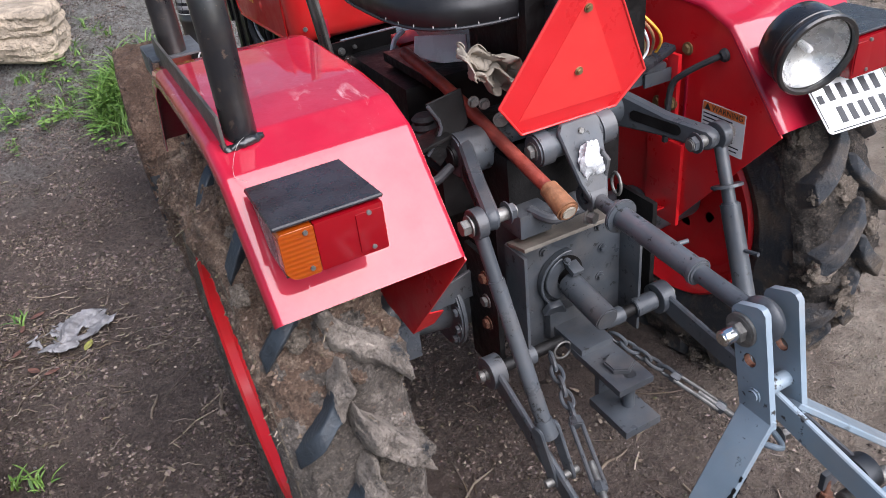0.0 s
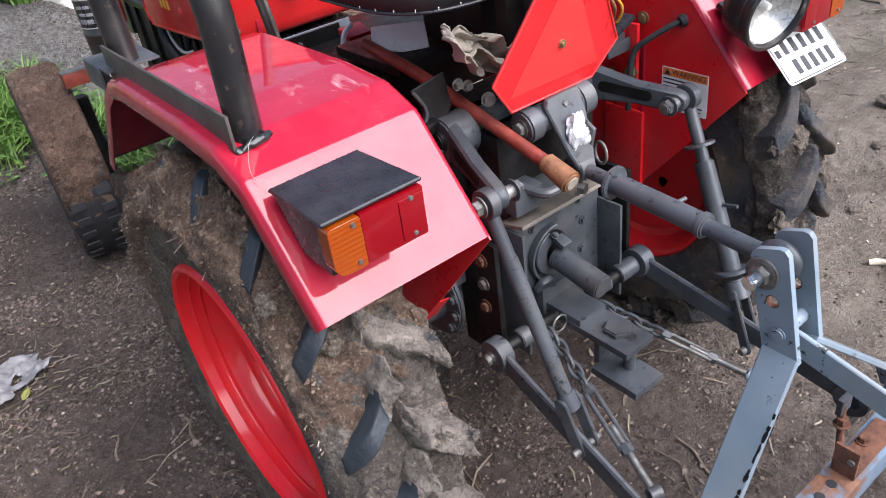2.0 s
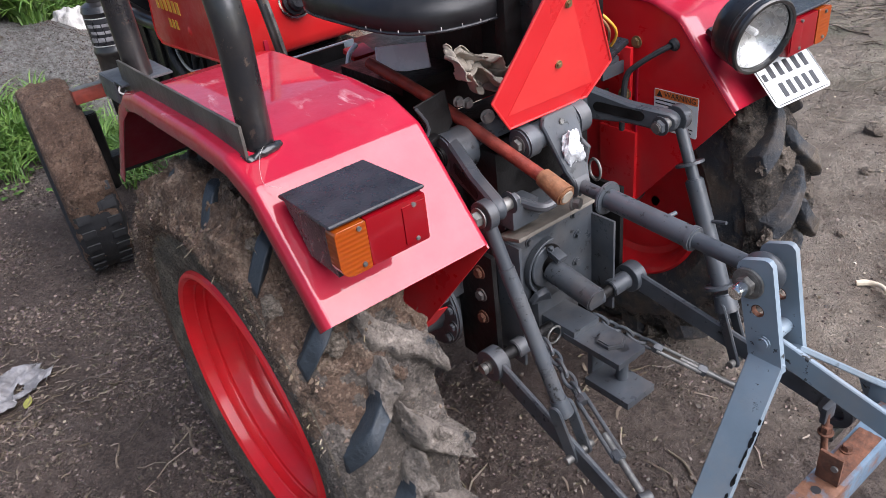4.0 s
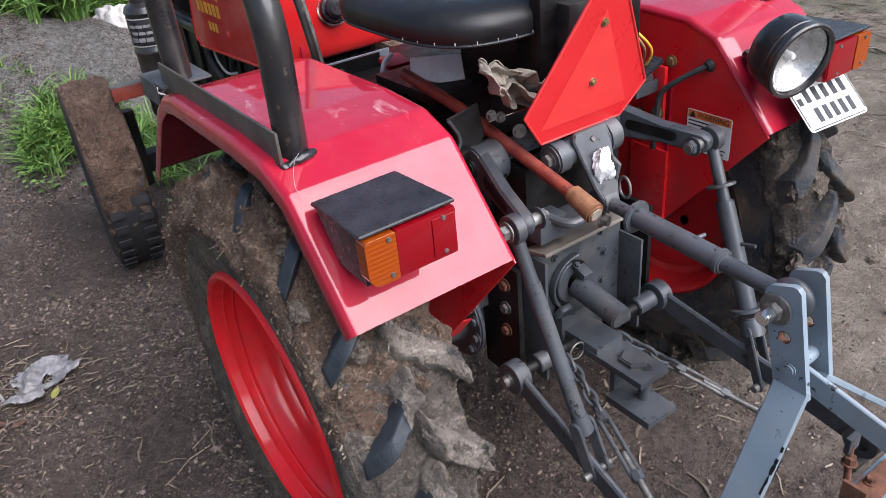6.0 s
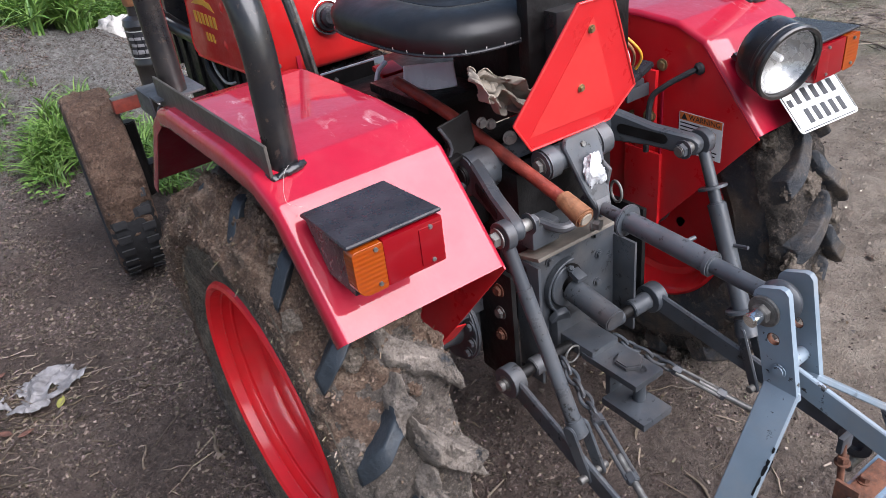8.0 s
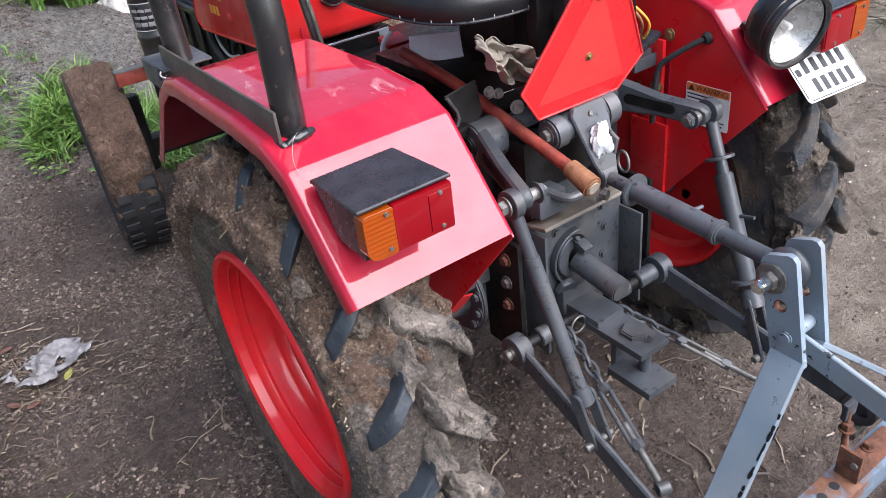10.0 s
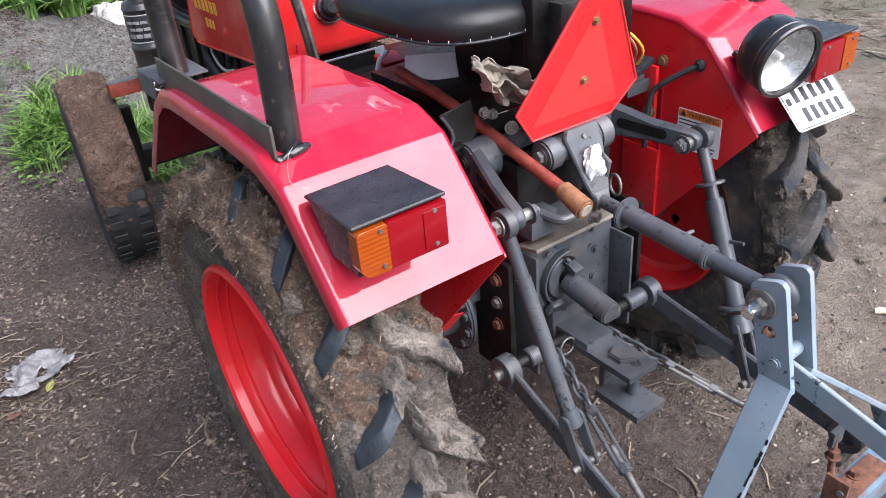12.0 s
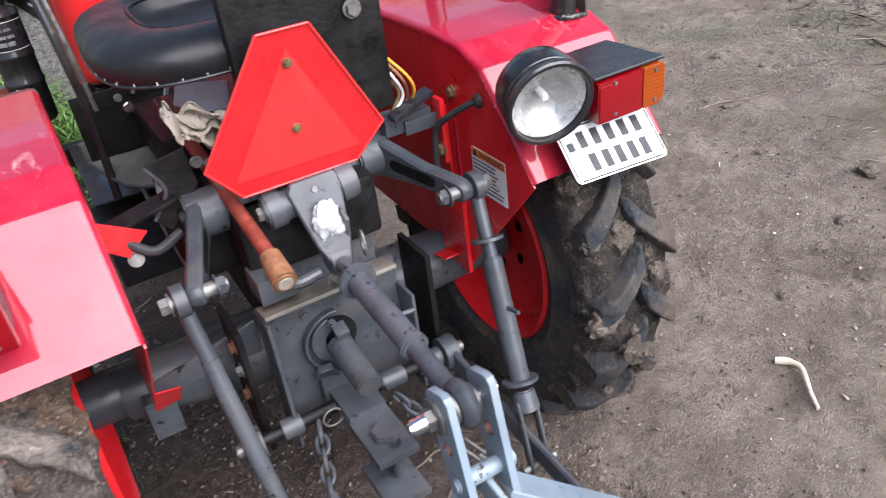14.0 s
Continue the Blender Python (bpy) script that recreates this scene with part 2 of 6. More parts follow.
def mud_mat(name, a, b, dry):
    m = Mat(name)
    c = m.mix(m.noise(9, 6, 0.65), a, b)
    c = m.mix(m.noise(19, 7, 0.75, 0.52, 0.60), c, dry)
    c = m.mix(m.math("MULTIPLY", m.cells(260, 0.66, 0.78), 0.3), c, tuple(v * 0.40 for v in a))
    c = m.mix(m.math("MULTIPLY", m.cells(300, 0.82, 0.9), 0.35), c, tuple(min(1, v * 1.35) for v in dry))
    # Dark flecks: the shade of crevices is put into the mud colour.
    c = m.mix(m.math("MULTIPLY", m.noise(48, 6, 0.75, 0.56, 0.64), 0.75), c, tuple(v * 0.35 for v in a))
    m.put("Base Color", c).put("Roughness", 0.95)
    m.bump(m.math("MULTIPLY", m.voronoi(17, 0.0, 0.05), m.noise(7, 4, 0.6, 0.40, 0.55)), 0.8, 0.012)
    m.bump(m.noise(26, 7, 0.7), 1.0, 0.022)
    m.bump(m.voronoi(70, 0.0, 0.4), 0.5, 0.004)
    m.bump(m.noise(120, 5, 0.72), 0.7, 0.004)
    return m.m


MUD = mud_mat("caked_mud", (0.098, 0.058, 0.038), (0.180, 0.113, 0.077), (0.285, 0.204, 0.150))
MUD_WET = mud_mat("damp_brown_mud", (0.105, 0.060, 0.040), (0.185, 0.110, 0.074), (0.24, 0.155, 0.110))
MUD_DRY = mud_mat("dry_pale_mud", (0.13, 0.102, 0.078), (0.20, 0.16, 0.126), (0.29, 0.24, 0.195))


def tyre_mat(name, lo, hi, k=1.0, rough=0.7):
    m = Mat(name)
    c = m.mix(m.noise(7, 6, 0.65, lo, hi), (0.019, 0.023, 0.029), (0.082 * k, 0.060 * k, 0.042 * k))
    c = m.mix(m.math("MULTIPLY", m.noise(36, 6, 0.75, 0.56, 0.64), 0.65), c, (0.15, 0.12, 0.092))
    m.put("Base Color", c).put("Roughness", rough)
    m.bump(m.noise(45, 6, 0.7), 0.5, 0.006)
    m.bump(m.noise(160, 4, 0.7), 0.5, 0.003)
    return m.m


def lug_mat():
    """Rubber with patches of pale dry mud."""
    m = Mat("mud_patched_lug")
    k = m.noise(26, 7, 0.75, 0.36, 0.43)
    mud = m.mix(m.noise(13, 7, 0.75, 0.38, 0.62), (0.118, 0.097, 0.080), (0.300, 0.254, 0.216))
    # Pits in the mud are coloured dark, as if shaded.
    mud = m.mix(m.math("MULTIPLY", m.noise(40, 6, 0.8, 0.55, 0.66), 0.65), mud, (0.075, 0.057, 0.043))
    mud = m.mix(m.math("MULTIPLY", m.cells(240, 0.8, 0.88), 0.15), mud, (0.36, 0.30, 0.245))
    m.put("Base Color", m.mix(k, (0.040, 0.043, 0.048), mud)).put("Roughness", 0.9)
    m.bump(k, 0.9, 0.006)
    m.bump(m.noise(42, 6, 0.68), 1.0, 0.014)
    m.bump(m.noise(150, 4, 0.7), 0.5, 0.003)
    return m.m


LUG_BARE = plain("blue_black_rubber", (0.024, 0.030, 0.037), 0.52, 0.0, 0.3, 30, 0.3, 120, 0.002, spec=0.4)
TYRE = tyre_mat("muddy_tyre_rubber", 0.45, 0.62)
LUG_SIDE = tyre_mat("bare_tyre_rubber", 0.46, 0.66, 1.1, 0.6)
LUG_MUD = lug_mat()
VALLEY_DARK = mud_mat("black_brown_mud_film", (0.030, 0.025, 0.022), (0.066, 0.053, 0.043), (0.17, 0.136, 0.108))
VALLEY = mud_mat("grey_mud_film", (0.082, 0.067, 0.056), (0.150, 0.123, 0.103), (0.24, 0.203, 0.174))
TYRE_MUDDY = mud_mat("sidewall_mud_film", (0.105, 0.083, 0.060), (0.205, 0.163, 0.120), (0.27, 0.220, 0.166))
BAR = plain("bare_brown_steel", (0.085, 0.075, 0.066), 0.5, 0.3, 0.3, 12, 0.2, 70)


def leaf_mat(name, a, b, bias=1.0):
    """Each loose piece takes its own shade between a and b; a bias over 1 makes most of them dark."""
    m = Mat(name)
    m.put("Base Color", m.mix(m.math("POWER", m.island(), bias), a, b)).put("Roughness", 0.5)
    m.put("Transmission Weight", 0.0).put("Subsurface Weight", 0.15)
    m.b.inputs["Subsurface Radius"].default_value = (0.01, 0.02, 0.004)
    return m.m


GRASS = leaf_mat("grass_blade", (0.05, 0.12, 0.02), (0.17, 0.28, 0.06))
LITTER = leaf_mat("dry_litter", (0.040, 0.028, 0.020), (0.25, 0.195, 0.145), 1.3)
CLOD = leaf_mat("soil_clod", (0.030, 0.021, 0.017), (0.215, 0.165, 0.137), 1.9)
CLOD.node_tree.nodes["Principled BSDF"].inputs["Roughness"].default_value = 0.95


MUD_CRUMB = leaf_mat("mud_crumb", (0.080, 0.053, 0.036), (0.190, 0.135, 0.097))
MUD_CRUMB.node_tree.nodes["Principled BSDF"].inputs["Roughness"].default_value = 0.95
STRAW = leaf_mat("straw", (0.14, 0.10, 0.065), (0.40, 0.32, 0.22), 1.4)


def bark_mat():
    m = Mat("mossy_bark")
    c = m.mix(m.noise(8, 6, 0.7, 0.35, 0.65, (6, 1, 6)), (0.085, 0.066, 0.044), (0.25, 0.205, 0.15))
    c = m.mix(m.noise(22, 6, 0.75, 0.52, 0.62, (2.5, 0.6, 2.5)), c, (0.05, 0.037, 0.026))
    c = m.mix(m.math("MULTIPLY", m.noise(5, 6, 0.75, 0.48, 0.58), 0.85), c, m.mix(m.noise(60, 4), (0.30, 0.26, 0.20), (0.55, 0.49, 0.40)))
    c = m.mix(m.math("MULTIPLY", m.noise(4.5, 6, 0.7, 0.54, 0.60, (1, 0.6, 1), 0.6), 0.85), c, m.mix(m.noise(80, 4), (0.035, 0.065, 0.010), (0.12, 0.18, 0.03)))
    m.put("Base Color", c).put("Roughness", 0.9)
    m.bump(m.noise(14, 7, 0.7, 0.3, 0.7, (5, 1, 5)), 1.0, 0.03)
    m.bump(m.noise(90, 6, 0.8), 0.8, 0.01)
    return m.m


BARK = bark_mat()
STONE = plain("sandstone", (0.34, 0.275, 0.205), 0.9, 0.0, 0.35, 9, 0.9, 26, 0.02)
SACK = plain("white_sack", (0.42, 0.40, 0.38), 0.7, 0.0, 0.15, 20, 0.4, 60, 0.01)
BAG = plain("grey_plastic_bag", (0.20, 0.193, 0.196), 0.4, 0.0, 0.35, 25, 0.4, 40, 0.006)


# ---- mesh helpers ----
def part(name, bm, mat, parent=None, label="", smooth=True, angle=35):
    """Links a bmesh as one mesh object, under a thing or a part. Meshes are given in world places."""
    bmesh.ops.recalc_face_normals(bm, faces=bm.faces[:])
    me = bpy.data.meshes.new(name)
    bm.to_mesh(me)
    bm.free()
    me.materials.append(mat)
    ob = new(name, me)
    if smooth:
        me.shade_smooth()
        me.set_sharp_from_angle(angle=radians(angle))
    if parent:
        ob.parent = parent
        ob.matrix_parent_inverse = parent.matrix_world.inverted()
    if label:
        ob["label"] = label
    return ob


def thing(name, label, category, at=(0, 0, 0), group="", kind=""):
    ob = new(name)
    ob.empty_display_size = 0.1
    ob.location = at
    bpy.context.view_layer.update()
    return tagged(ob, label, category, group, kind)


def bevel(bm, w, seg=2):
    if w > 0:
        bmesh.ops.bevel(bm, geom=bm.edges[:], offset=w, segments=seg, profile=0.7, affect="EDGES", clamp_overlap=True)
    return bm


def box(c, s, bev=0.003, m=None, bm=None):
    """A bevelled block of centre c and size s; m turns it about its centre."""
    b = bmesh.new()
    bmesh.ops.create_cube(b, size=1, matrix=Matrix.Diagonal((*s, 1)))
    bevel(b, bev)
    b.transform(Matrix.Translation(c) @ (m or Matrix()))
    return join(bm, b)


def join(bm, b):
    if bm is None:
        return b
    me = bpy.data.meshes.new("tmp")
    b.to_mesh(me)
    b.free()
    bm.from_mesh(me)
    bpy.data.meshes.remove(me)
    return bm


def along(a, b):
    """A frame at a whose z axis points to b."""
    a, b = Vector(a), Vector(b)
    return Matrix.Translation(a) @ (b - a).to_track_quat("Z", "Y").to_matrix().to_4x4()


def rod(a, b, r, r2=None, seg=20, bev=0.0, bm=None):
    """A round bar from a to b."""
    d = (Vector(b) - Vector(a)).length
    x = bmesh.new()
    bmesh.ops.create_cone(x, cap_ends=True, segments=seg, radius1=r, radius2=r if r2 is None else r2, depth=d, matrix=Matrix.Translation((0, 0, d / 2)))
    if bev:
        caps = [e for e in x.edges if len([f for f in e.link_faces if len(f.verts) > 4]) == 1]
        bmesh.ops.bevel(x, geom=caps, offset=bev, segments=2, affect="EDGES", clamp_overlap=True)
    x.transform(along(a, b))
    return join(bm, x)


def ring(a, b, r_out, r_in, seg=24, bm=None):
    """A tube wall from a to b with a hole."""
    d = (Vector(b) - Vector(a)).length
    return lathe([(r_in, 0), (r_out - 0.001, 0), (r_out, 0.001), (r_out, d - 0.001), (r_out - 0.001, d), (r_in, d)], along(a, b), seg, closed=True, bm=bm)


def lathe(profile, m, seg=32, closed=False, bm=None):
    """Turns (radius, height) about the z axis of m."""
    x = bmesh.new()
    rows = []
    for k in range(seg):
        a = 2 * math.pi * k / seg
        rows.append([x.verts.new((r * math.cos(a), r * math.sin(a), h)) for r, h in profile])
    n = len(profile)
    for k in range(seg):
        p, q = rows[k], rows[(k + 1) % seg]
        for i in range(n if closed else n - 1):
            j = (i + 1) % n
            x.faces.new((p[i], q[i], q[j], p[j]))
    bmesh.ops.remove_doubles(x, verts=x.verts[:], dist=1e-6)
    x.transform(m)
    return join(bm, x)


def smooth_path(pts, n=6):
    """More points along a Catmull-Rom curve through pts."""
    p = [Vector(v) for v in pts]
    p = [2 * p[0] - p[1], *p, 2 * p[-1] - p[-2]]
    out = []
    for i in range(1, len(p) - 2):
        for k in range(n):
            t = k / n
            out.append(0.5 * (2 * p[i] + (p[i + 1] - p[i - 1]) * t + (2 * p[i - 1] - 5 * p[i] + 4 * p[i + 1] - p[i + 2]) * t * t + (3 * p[i] - p[i - 1] - 3 * p[i + 1] + p[i + 2]) * t ** 3))
    return [*out, p[-2]]


def tube(pts, r, seg=14, n=6, bm=None, curve=True):
    """A bent round bar through pts; r may be a function of 0..1."""
    p = smooth_path(pts, n) if curve else [Vector(v) for v in pts]
    x = bmesh.new()
    up, rings = None, []
    for i, v in enumerate(p):
        d = (p[min(i + 1, len(p) - 1)] - p[max(i - 1, 0)]).normalized()
        if up is None:
            up = d.orthogonal().normalized()
        up = (up - d * up.dot(d)).normalized()
        side = d.cross(up)
        rr = r(i / (len(p) - 1)) if callable(r) else r
        rings.append([x.verts.new(v + rr * (math.cos(a) * up + math.sin(a) * side)) for a in (2 * math.pi * k / seg for k in range(seg))])
    for a, b in zip(rings, rings[1:]):
        for k in range(seg):
            x.faces.new((a[k], a[(k + 1) % seg], b[(k + 1) % seg], b[k]))
    x.faces.new(rings[0])
    x.faces.new(rings[-1])
    return join(bm, x)


def slab(outline, m, thick, bev=0.002, bm=None):
    """A flat plate: the outline (x, y) in the frame m, thickness along its z."""
    x = bmesh.new()
    f = x.faces.new([x.verts.new((u, v, 0)) for u, v in outline])
    top = bmesh.ops.extrude_face_region(x, geom=[f])
    bmesh.ops.translate(x, verts=[g for g in top["geom"] if isinstance(g, bmesh.types.BMVert)], vec=(0, 0, thick))
    bmesh.ops.recalc_face_normals(x, faces=x.faces[:])
    bevel(x, bev, 1)
    x.transform(m)
    return join(bm, x)


def frame_of(o, xa, ya):
    """A frame at o with the given x axis and y axis made square to it."""
    xa = Vector(xa).normalized()
    z = xa.cross(Vector(ya)).normalized()
    y = z.cross(xa)
    m = Matrix((xa, y, z)).transposed().to_4x4()
    m.translation = o
    return m


def capsule(a, b, n=8):
    """Outline of a link bar in its own plane: round ends of radius b about (0, 0) and (a, 0)."""
    out = [(b * math.cos(t), b * math.sin(t)) for t in (math.pi / 2 + math.pi * k / n for k in range(n + 1))]
    return out + [(a + b * math.cos(t), b * math.sin(t)) for t in (-math.pi / 2 + math.pi * k / n for k in range(n + 1))]


def hexbolt(at, axis, r, h, bm=None):
    a = Vector(at)
    d = Vector(axis).normalized()
    x = rod(a, a + d * 0.0025, r * 1.35, seg=16)
    x = rod(a + d * 0.0025, a + d * (0.0025 + h), r, seg=6, bev=0.001, bm=x)
    return join(bm, x)


def blob(c, s, seed, sub=3, rough=0.25, freq=6.0, m=None, bm=None):
    """A lump: a ball worn by noise."""
    x = bmesh.new()
    bmesh.ops.create_icosphere(x, subdivisions=sub, radius=1)
    off = Vector((seed * 7.13, seed * 3.7, seed * 1.9))
    for v in x.verts:
        q = v.co * 1.0
        v.co *= 1 + rough * noise.fractal(q * freq * 0.25 + off, 1.0, 2.0, 4) + rough * 0.5 * noise.noise(q * freq + off)
    x.transform(Matrix.Translation(c) @ (m or Matrix()) @ Matrix.Diagonal((*s, 1)))
    return join(bm, x)


# ---- ground ----
def hill(x, y):
    """Height of the ground."""
    z = 0.02 * noise.noise(Vector((x * 0.9, y * 0.9, 0))) + 0.012 * noise.noise(Vector((x * 4, y * 4, 3)))
    z += 0.008 * noise.fractal(Vector((x * 11, y * 11, 7)), 0.9, 2.0, 4)
    if -2.2 < x < 3.2 and -1.6 < y < 4.2:
        loose = max(0.0, min(1.0, 0.5 + 1.4 * noise.noise(Vector((x * 1.7, y * 1.7, 11)))))
        z += (0.0025 + 0.0060 * loose) * noise.fractal(Vector((x * 38, y * 38, 2)), 0.8, 2.0, 3)
    d2 = ((x + 0.58) / 1.05) ** 2 + ((y - 3.75) / 0.90) ** 2
    z += 0.62 * math.exp(-d2) * (1 + 0.18 * noise.noise(Vector((x * 2.5, y * 2.5, 5))))
    z += 0.10 * math.exp(-(((x + 1.9) / 0.9) ** 2 + ((y - 2.6) / 1.2) ** 2))
    r = math.hypot(x - 3.2, y - 4.5)
    if 3 < y < 9 and x > 1.0:
        z += 0.07 * max(0, 1 - r / 2.6) * abs(noise.noise(Vector((x * 3, y * 5, 1)))) * 2
    return z - 0.012


def ground():
    def axis(lo, hi, step, far):
        mid = list(np.arange(lo, hi + 1e-6, step))
        out, d = [], step
        while (mid[-1] if not out else out[-1]) < far:
            d = min(d * 1.06, 0.035) if (out[-1] if out else mid[-1]) < 5 else d * 1.35
            out.append((out[-1] if out else mid[-1]) + d)
        neg, d = [], step
        while (mid[0] if not neg else neg[-1]) > -far:
            d = min(d * 1.06, 0.05) if (neg[-1] if neg else mid[0]) > -2.5 else d * 1.35
            neg.append((neg[-1] if neg else mid[0]) - d)
        return neg[::-1] + mid + out

    xs, ys = axis(-1.6, 1.9, 0.014, 400), axis(-1.0, 2.8, 0.014, 400)
    verts = [(x, y, hill(x, y)) for y in ys for x in xs]
    n = len(xs)
    faces = [(j * n + i, j * n + i + 1, (j + 1) * n + i + 1, (j + 1) * n + i) for j in range(len(ys) - 1) for i in range(n - 1)]
    me = bpy.data.meshes.new("ground")
    me.from_pydata(verts, [], faces)
    me.materials.append(SOIL)
    me.shade_smooth()
    return tagged(new("ground", me), "bare damp brown soil with a low dug mound", "ground", kind="structure")


ground()


def unseen_wall():
    """A plain wall added out of view ahead of the tractor, darkening its reflections."""
    bm = box((2.0, 15.0, 2.6), (26.0, 0.3, 5.4), 0.02)
    return tagged(part("reflection_wall", bm, plain("reflection_wall_grey", (0.16, 0.155, 0.13), 0.9, 0.0, 0.35, 1.5, 0.4, 20)), "unseen plain grey wall added to darken reflections of the low sky", "wall", kind="structure")


unseen_wall()

# ---- the tractor ----
tractor = thing("tractor", "small red farm tractor, muddy, standing on bare soil", "tractor")
AXLE_Y, AXLE_Z, TYRE_R, TRACK, TRACK_R = 0.075, 0.447, 0.467, 0.559, 0.527
TYRE_W = 0.200


def lug_mesh(name, s, way, base, h, seed, muddy):
    """One tread bar of a rear tyre about the angle 0; s is the half of the tread, way the lean.

    On the muddy wheel the outer bars show bare rubber past a caked nose, the inner ones are caked all along."""
    bm = bmesh.new()
    rows, n = [], 60
    sect = [(-0.1, -1.45), (0.3, -1.25), (0.65, -1.1), (0.9, -0.98), (1, -0.82)] + [(1, -0.68 + 1.36 * k / 12) for k in range(13)] + [(1, 0.82), (0.9, 0.98), (0.65, 1.1), (0.3, 1.25), (-0.1, 1.45)]
    o = Vector((seed, seed * 2, seed * 0.7))
    cakes = []
    for i in range(n):
        t = i / (n - 1)
        z = s * (-0.008 + t * (h * (0.98 if muddy else 1.0) + 0.008))
        a = way * (0.262 * t + 0.05 * math.sin(t * 3.1) * (1 - t))
        nose = math.exp(-((t - 0.10) / 0.13) ** 2)
        tail = math.exp(-((t - 0.97) / 0.10) ** 2)
        bare = (1 / (1 + math.exp(-(t - 0.34 - 0.08 * noise.noise(o)) * 30)) if s > 0 else 0.0) if muddy else 1.0
        wid = ((0.031 if muddy else 0.046) + 0.010 * nose + 0.006 * t + (1 - bare) * (0.020 + 0.014 * nose)) * (0.55 + 0.45 * min(1, t / 0.08))
        top = TYRE_R - (0.048 if s > 0 and muddy else 0.022) * (max(0, t - 0.62) / 0.38) ** 1.6 - 0.010 * max(0, 1 - t / 0.08) + (1 - bare) * 0.006 * (nose + tail)
        low = base - 0.008 - (0.055 if s > 0 and muddy else 0.035) * max(0, t - 0.62) / 0.38
        q = wid / 2 / TYRE_R
        vs = []
        for u, k in sect:
            r = low + (top - low) * u
            p = Vector((r * math.cos(a + q * k), r * math.sin(a + q * k), z))
            cake = (1 - bare) * max(0.45, min(1.0, 0.9 + 1.2 * noise.noise(p * 26 + o))) if muddy else 0.0
            up = max(0.0, min(1.0, u * 1.6))
            g = noise.fractal(p * 42 + o, 0.8, 2, 3)
            p *= 1 + up * cake * ((0.010 + 0.014 * nose + 0.008 * tail) * max(0, noise.noise(p * 30 + o) + 0.45) + 0.011 * g + 0.004 * noise.noise(p * 170 + o)) / TYRE_R
            p += cake * 0.012 * noise.noise_vector(p * 26 + o) + (0.0012 if cake < 0.2 else 0.0) * noise.noise_vector(p * 40 + o)
            vs.append(bm.verts.new(p))
            cakes.append(cake)
        rows.append(vs)
    m = len(sect)
    for i, (p, q) in enumerate(zip(rows, rows[1:])):
        for j in range(m - 1):
            f = bm.faces.new((p[j], p[j + 1], q[j + 1], q[j]))
            f.material_index = 1 if cakes[i * m + j] + cakes[(i + 1) * m + j + 1] > 0.7 else 0
            f.smooth = True
    bm.faces.new(rows[0]).material_index = 1 if muddy else 0
    e = rows[-1]
    out = [bm.verts.new((r * math.cos(way * 0.262 + k), r * math.sin(way * 0.262 + k), e[0].co.z + s * 0.004)) for r, k in ((base - 0.075, -0.035), (base - 0.075, 0.035))]
    bm.faces.new((*e, out[1], out[0])).material_index = 1 if muddy and s < 0 else 0
    bmesh.ops.recalc_face_normals(bm, faces=bm.faces[:])
    me = bpy.data.meshes.new(name)
    bm.to_mesh(me)
    bm.free()
    me.materials.append(LUG_BARE if muddy else LUG_SIDE)
    me.materials.append(LUG_MUD)
    return me


def stuck(bm, m, w):
    """Loose crumbs and straw lying on the mud of the tread."""
    rnd = random.Random(77)
    bm.verts.ensure_lookup_table()
    bm.normal_update()
    sets = {"mud_crumb": ([], []), "straw": ([], [])}
    n = len(bm.verts)
    tuft_at = [v for v in bm.verts if 0.088 < v.co.z < 0.125 and abs(math.degrees(math.atan2(v.co.y, v.co.x)) + 64) < 4.5]
    for k in range(11000):
        tuft = k < 130
        v = rnd.choice(tuft_at) if tuft else bm.verts[rnd.randrange(n)]
        ang = math.degrees(math.atan2(v.co.y, v.co.x))
        if not tuft and not -130 < ang < 75 or (not tuft and ang < -55 and rnd.random() < 0.75):
            continue
        name = "straw" if k % 16 == 0 or tuft else "mud_crumb"
        vs, fs = sets[name]
        j = len(vs)
        if name == "mud_crumb":
            sz = min(0.0065, rnd.lognormvariate(-6.3, 0.5))
            c = v.co + v.normal * sz * 0.2
            for d in ((1, 0, 0), (-1, 0, 0), (0, 1, 0), (0, -1, 0), (0, 0, 1), (0, 0, -1)):
                vs.append(m @ (c + Vector([sz * (q * rnd.uniform(0.6, 1.3) + rnd.uniform(-0.35, 0.35)) for q in d])))
            fs += [tuple(j + i for i in f) for f in ((0, 2, 4), (2, 1, 4), (1, 3, 4), (3, 0, 4), (2, 0, 5), (1, 2, 5), (3, 1, 5), (0, 3, 5))]
        else:
            ln = rnd.uniform(0.006, 0.030)
            d = (Vector((rnd.gauss(0, 1), rnd.gauss(0, 1), rnd.gauss(0, 1))).cross(v.normal)).normalized()
            e = d.cross(v.normal) * rnd.uniform(0.0004, 0.0009)
            c = v.co + v.normal * (rnd.uniform(0.002, 0.012) if tuft else 0.003)
            mid = v.normal * ln * rnd.uniform(0.0, 0.9 if tuft else 0.5) + e * rnd.uniform(-3, 3)
            for p in (c - d * ln, c + mid, c + d * ln):
                vs += [m @ (p - e), m @ (p + e), m @ (p + v.normal * 0.0012)]
            for q in (0, 3):
                for a, b in ((0, 1), (1, 2), (2, 0)):
                    fs.append((j + q + a, j + q + b, j + q + 3 + b, j + q + 3 + a))
    for name, (vs, fs) in sets.items():
        me = bpy.data.meshes.new(name)
        me.from_pydata([tuple(v) for v in vs], [], fs)
        me.materials.append(STRAW if name == "straw" else MUD_CRUMB)
        ob = new(name, me)
        ob.parent = w
        ob["kind"] = "stuff"


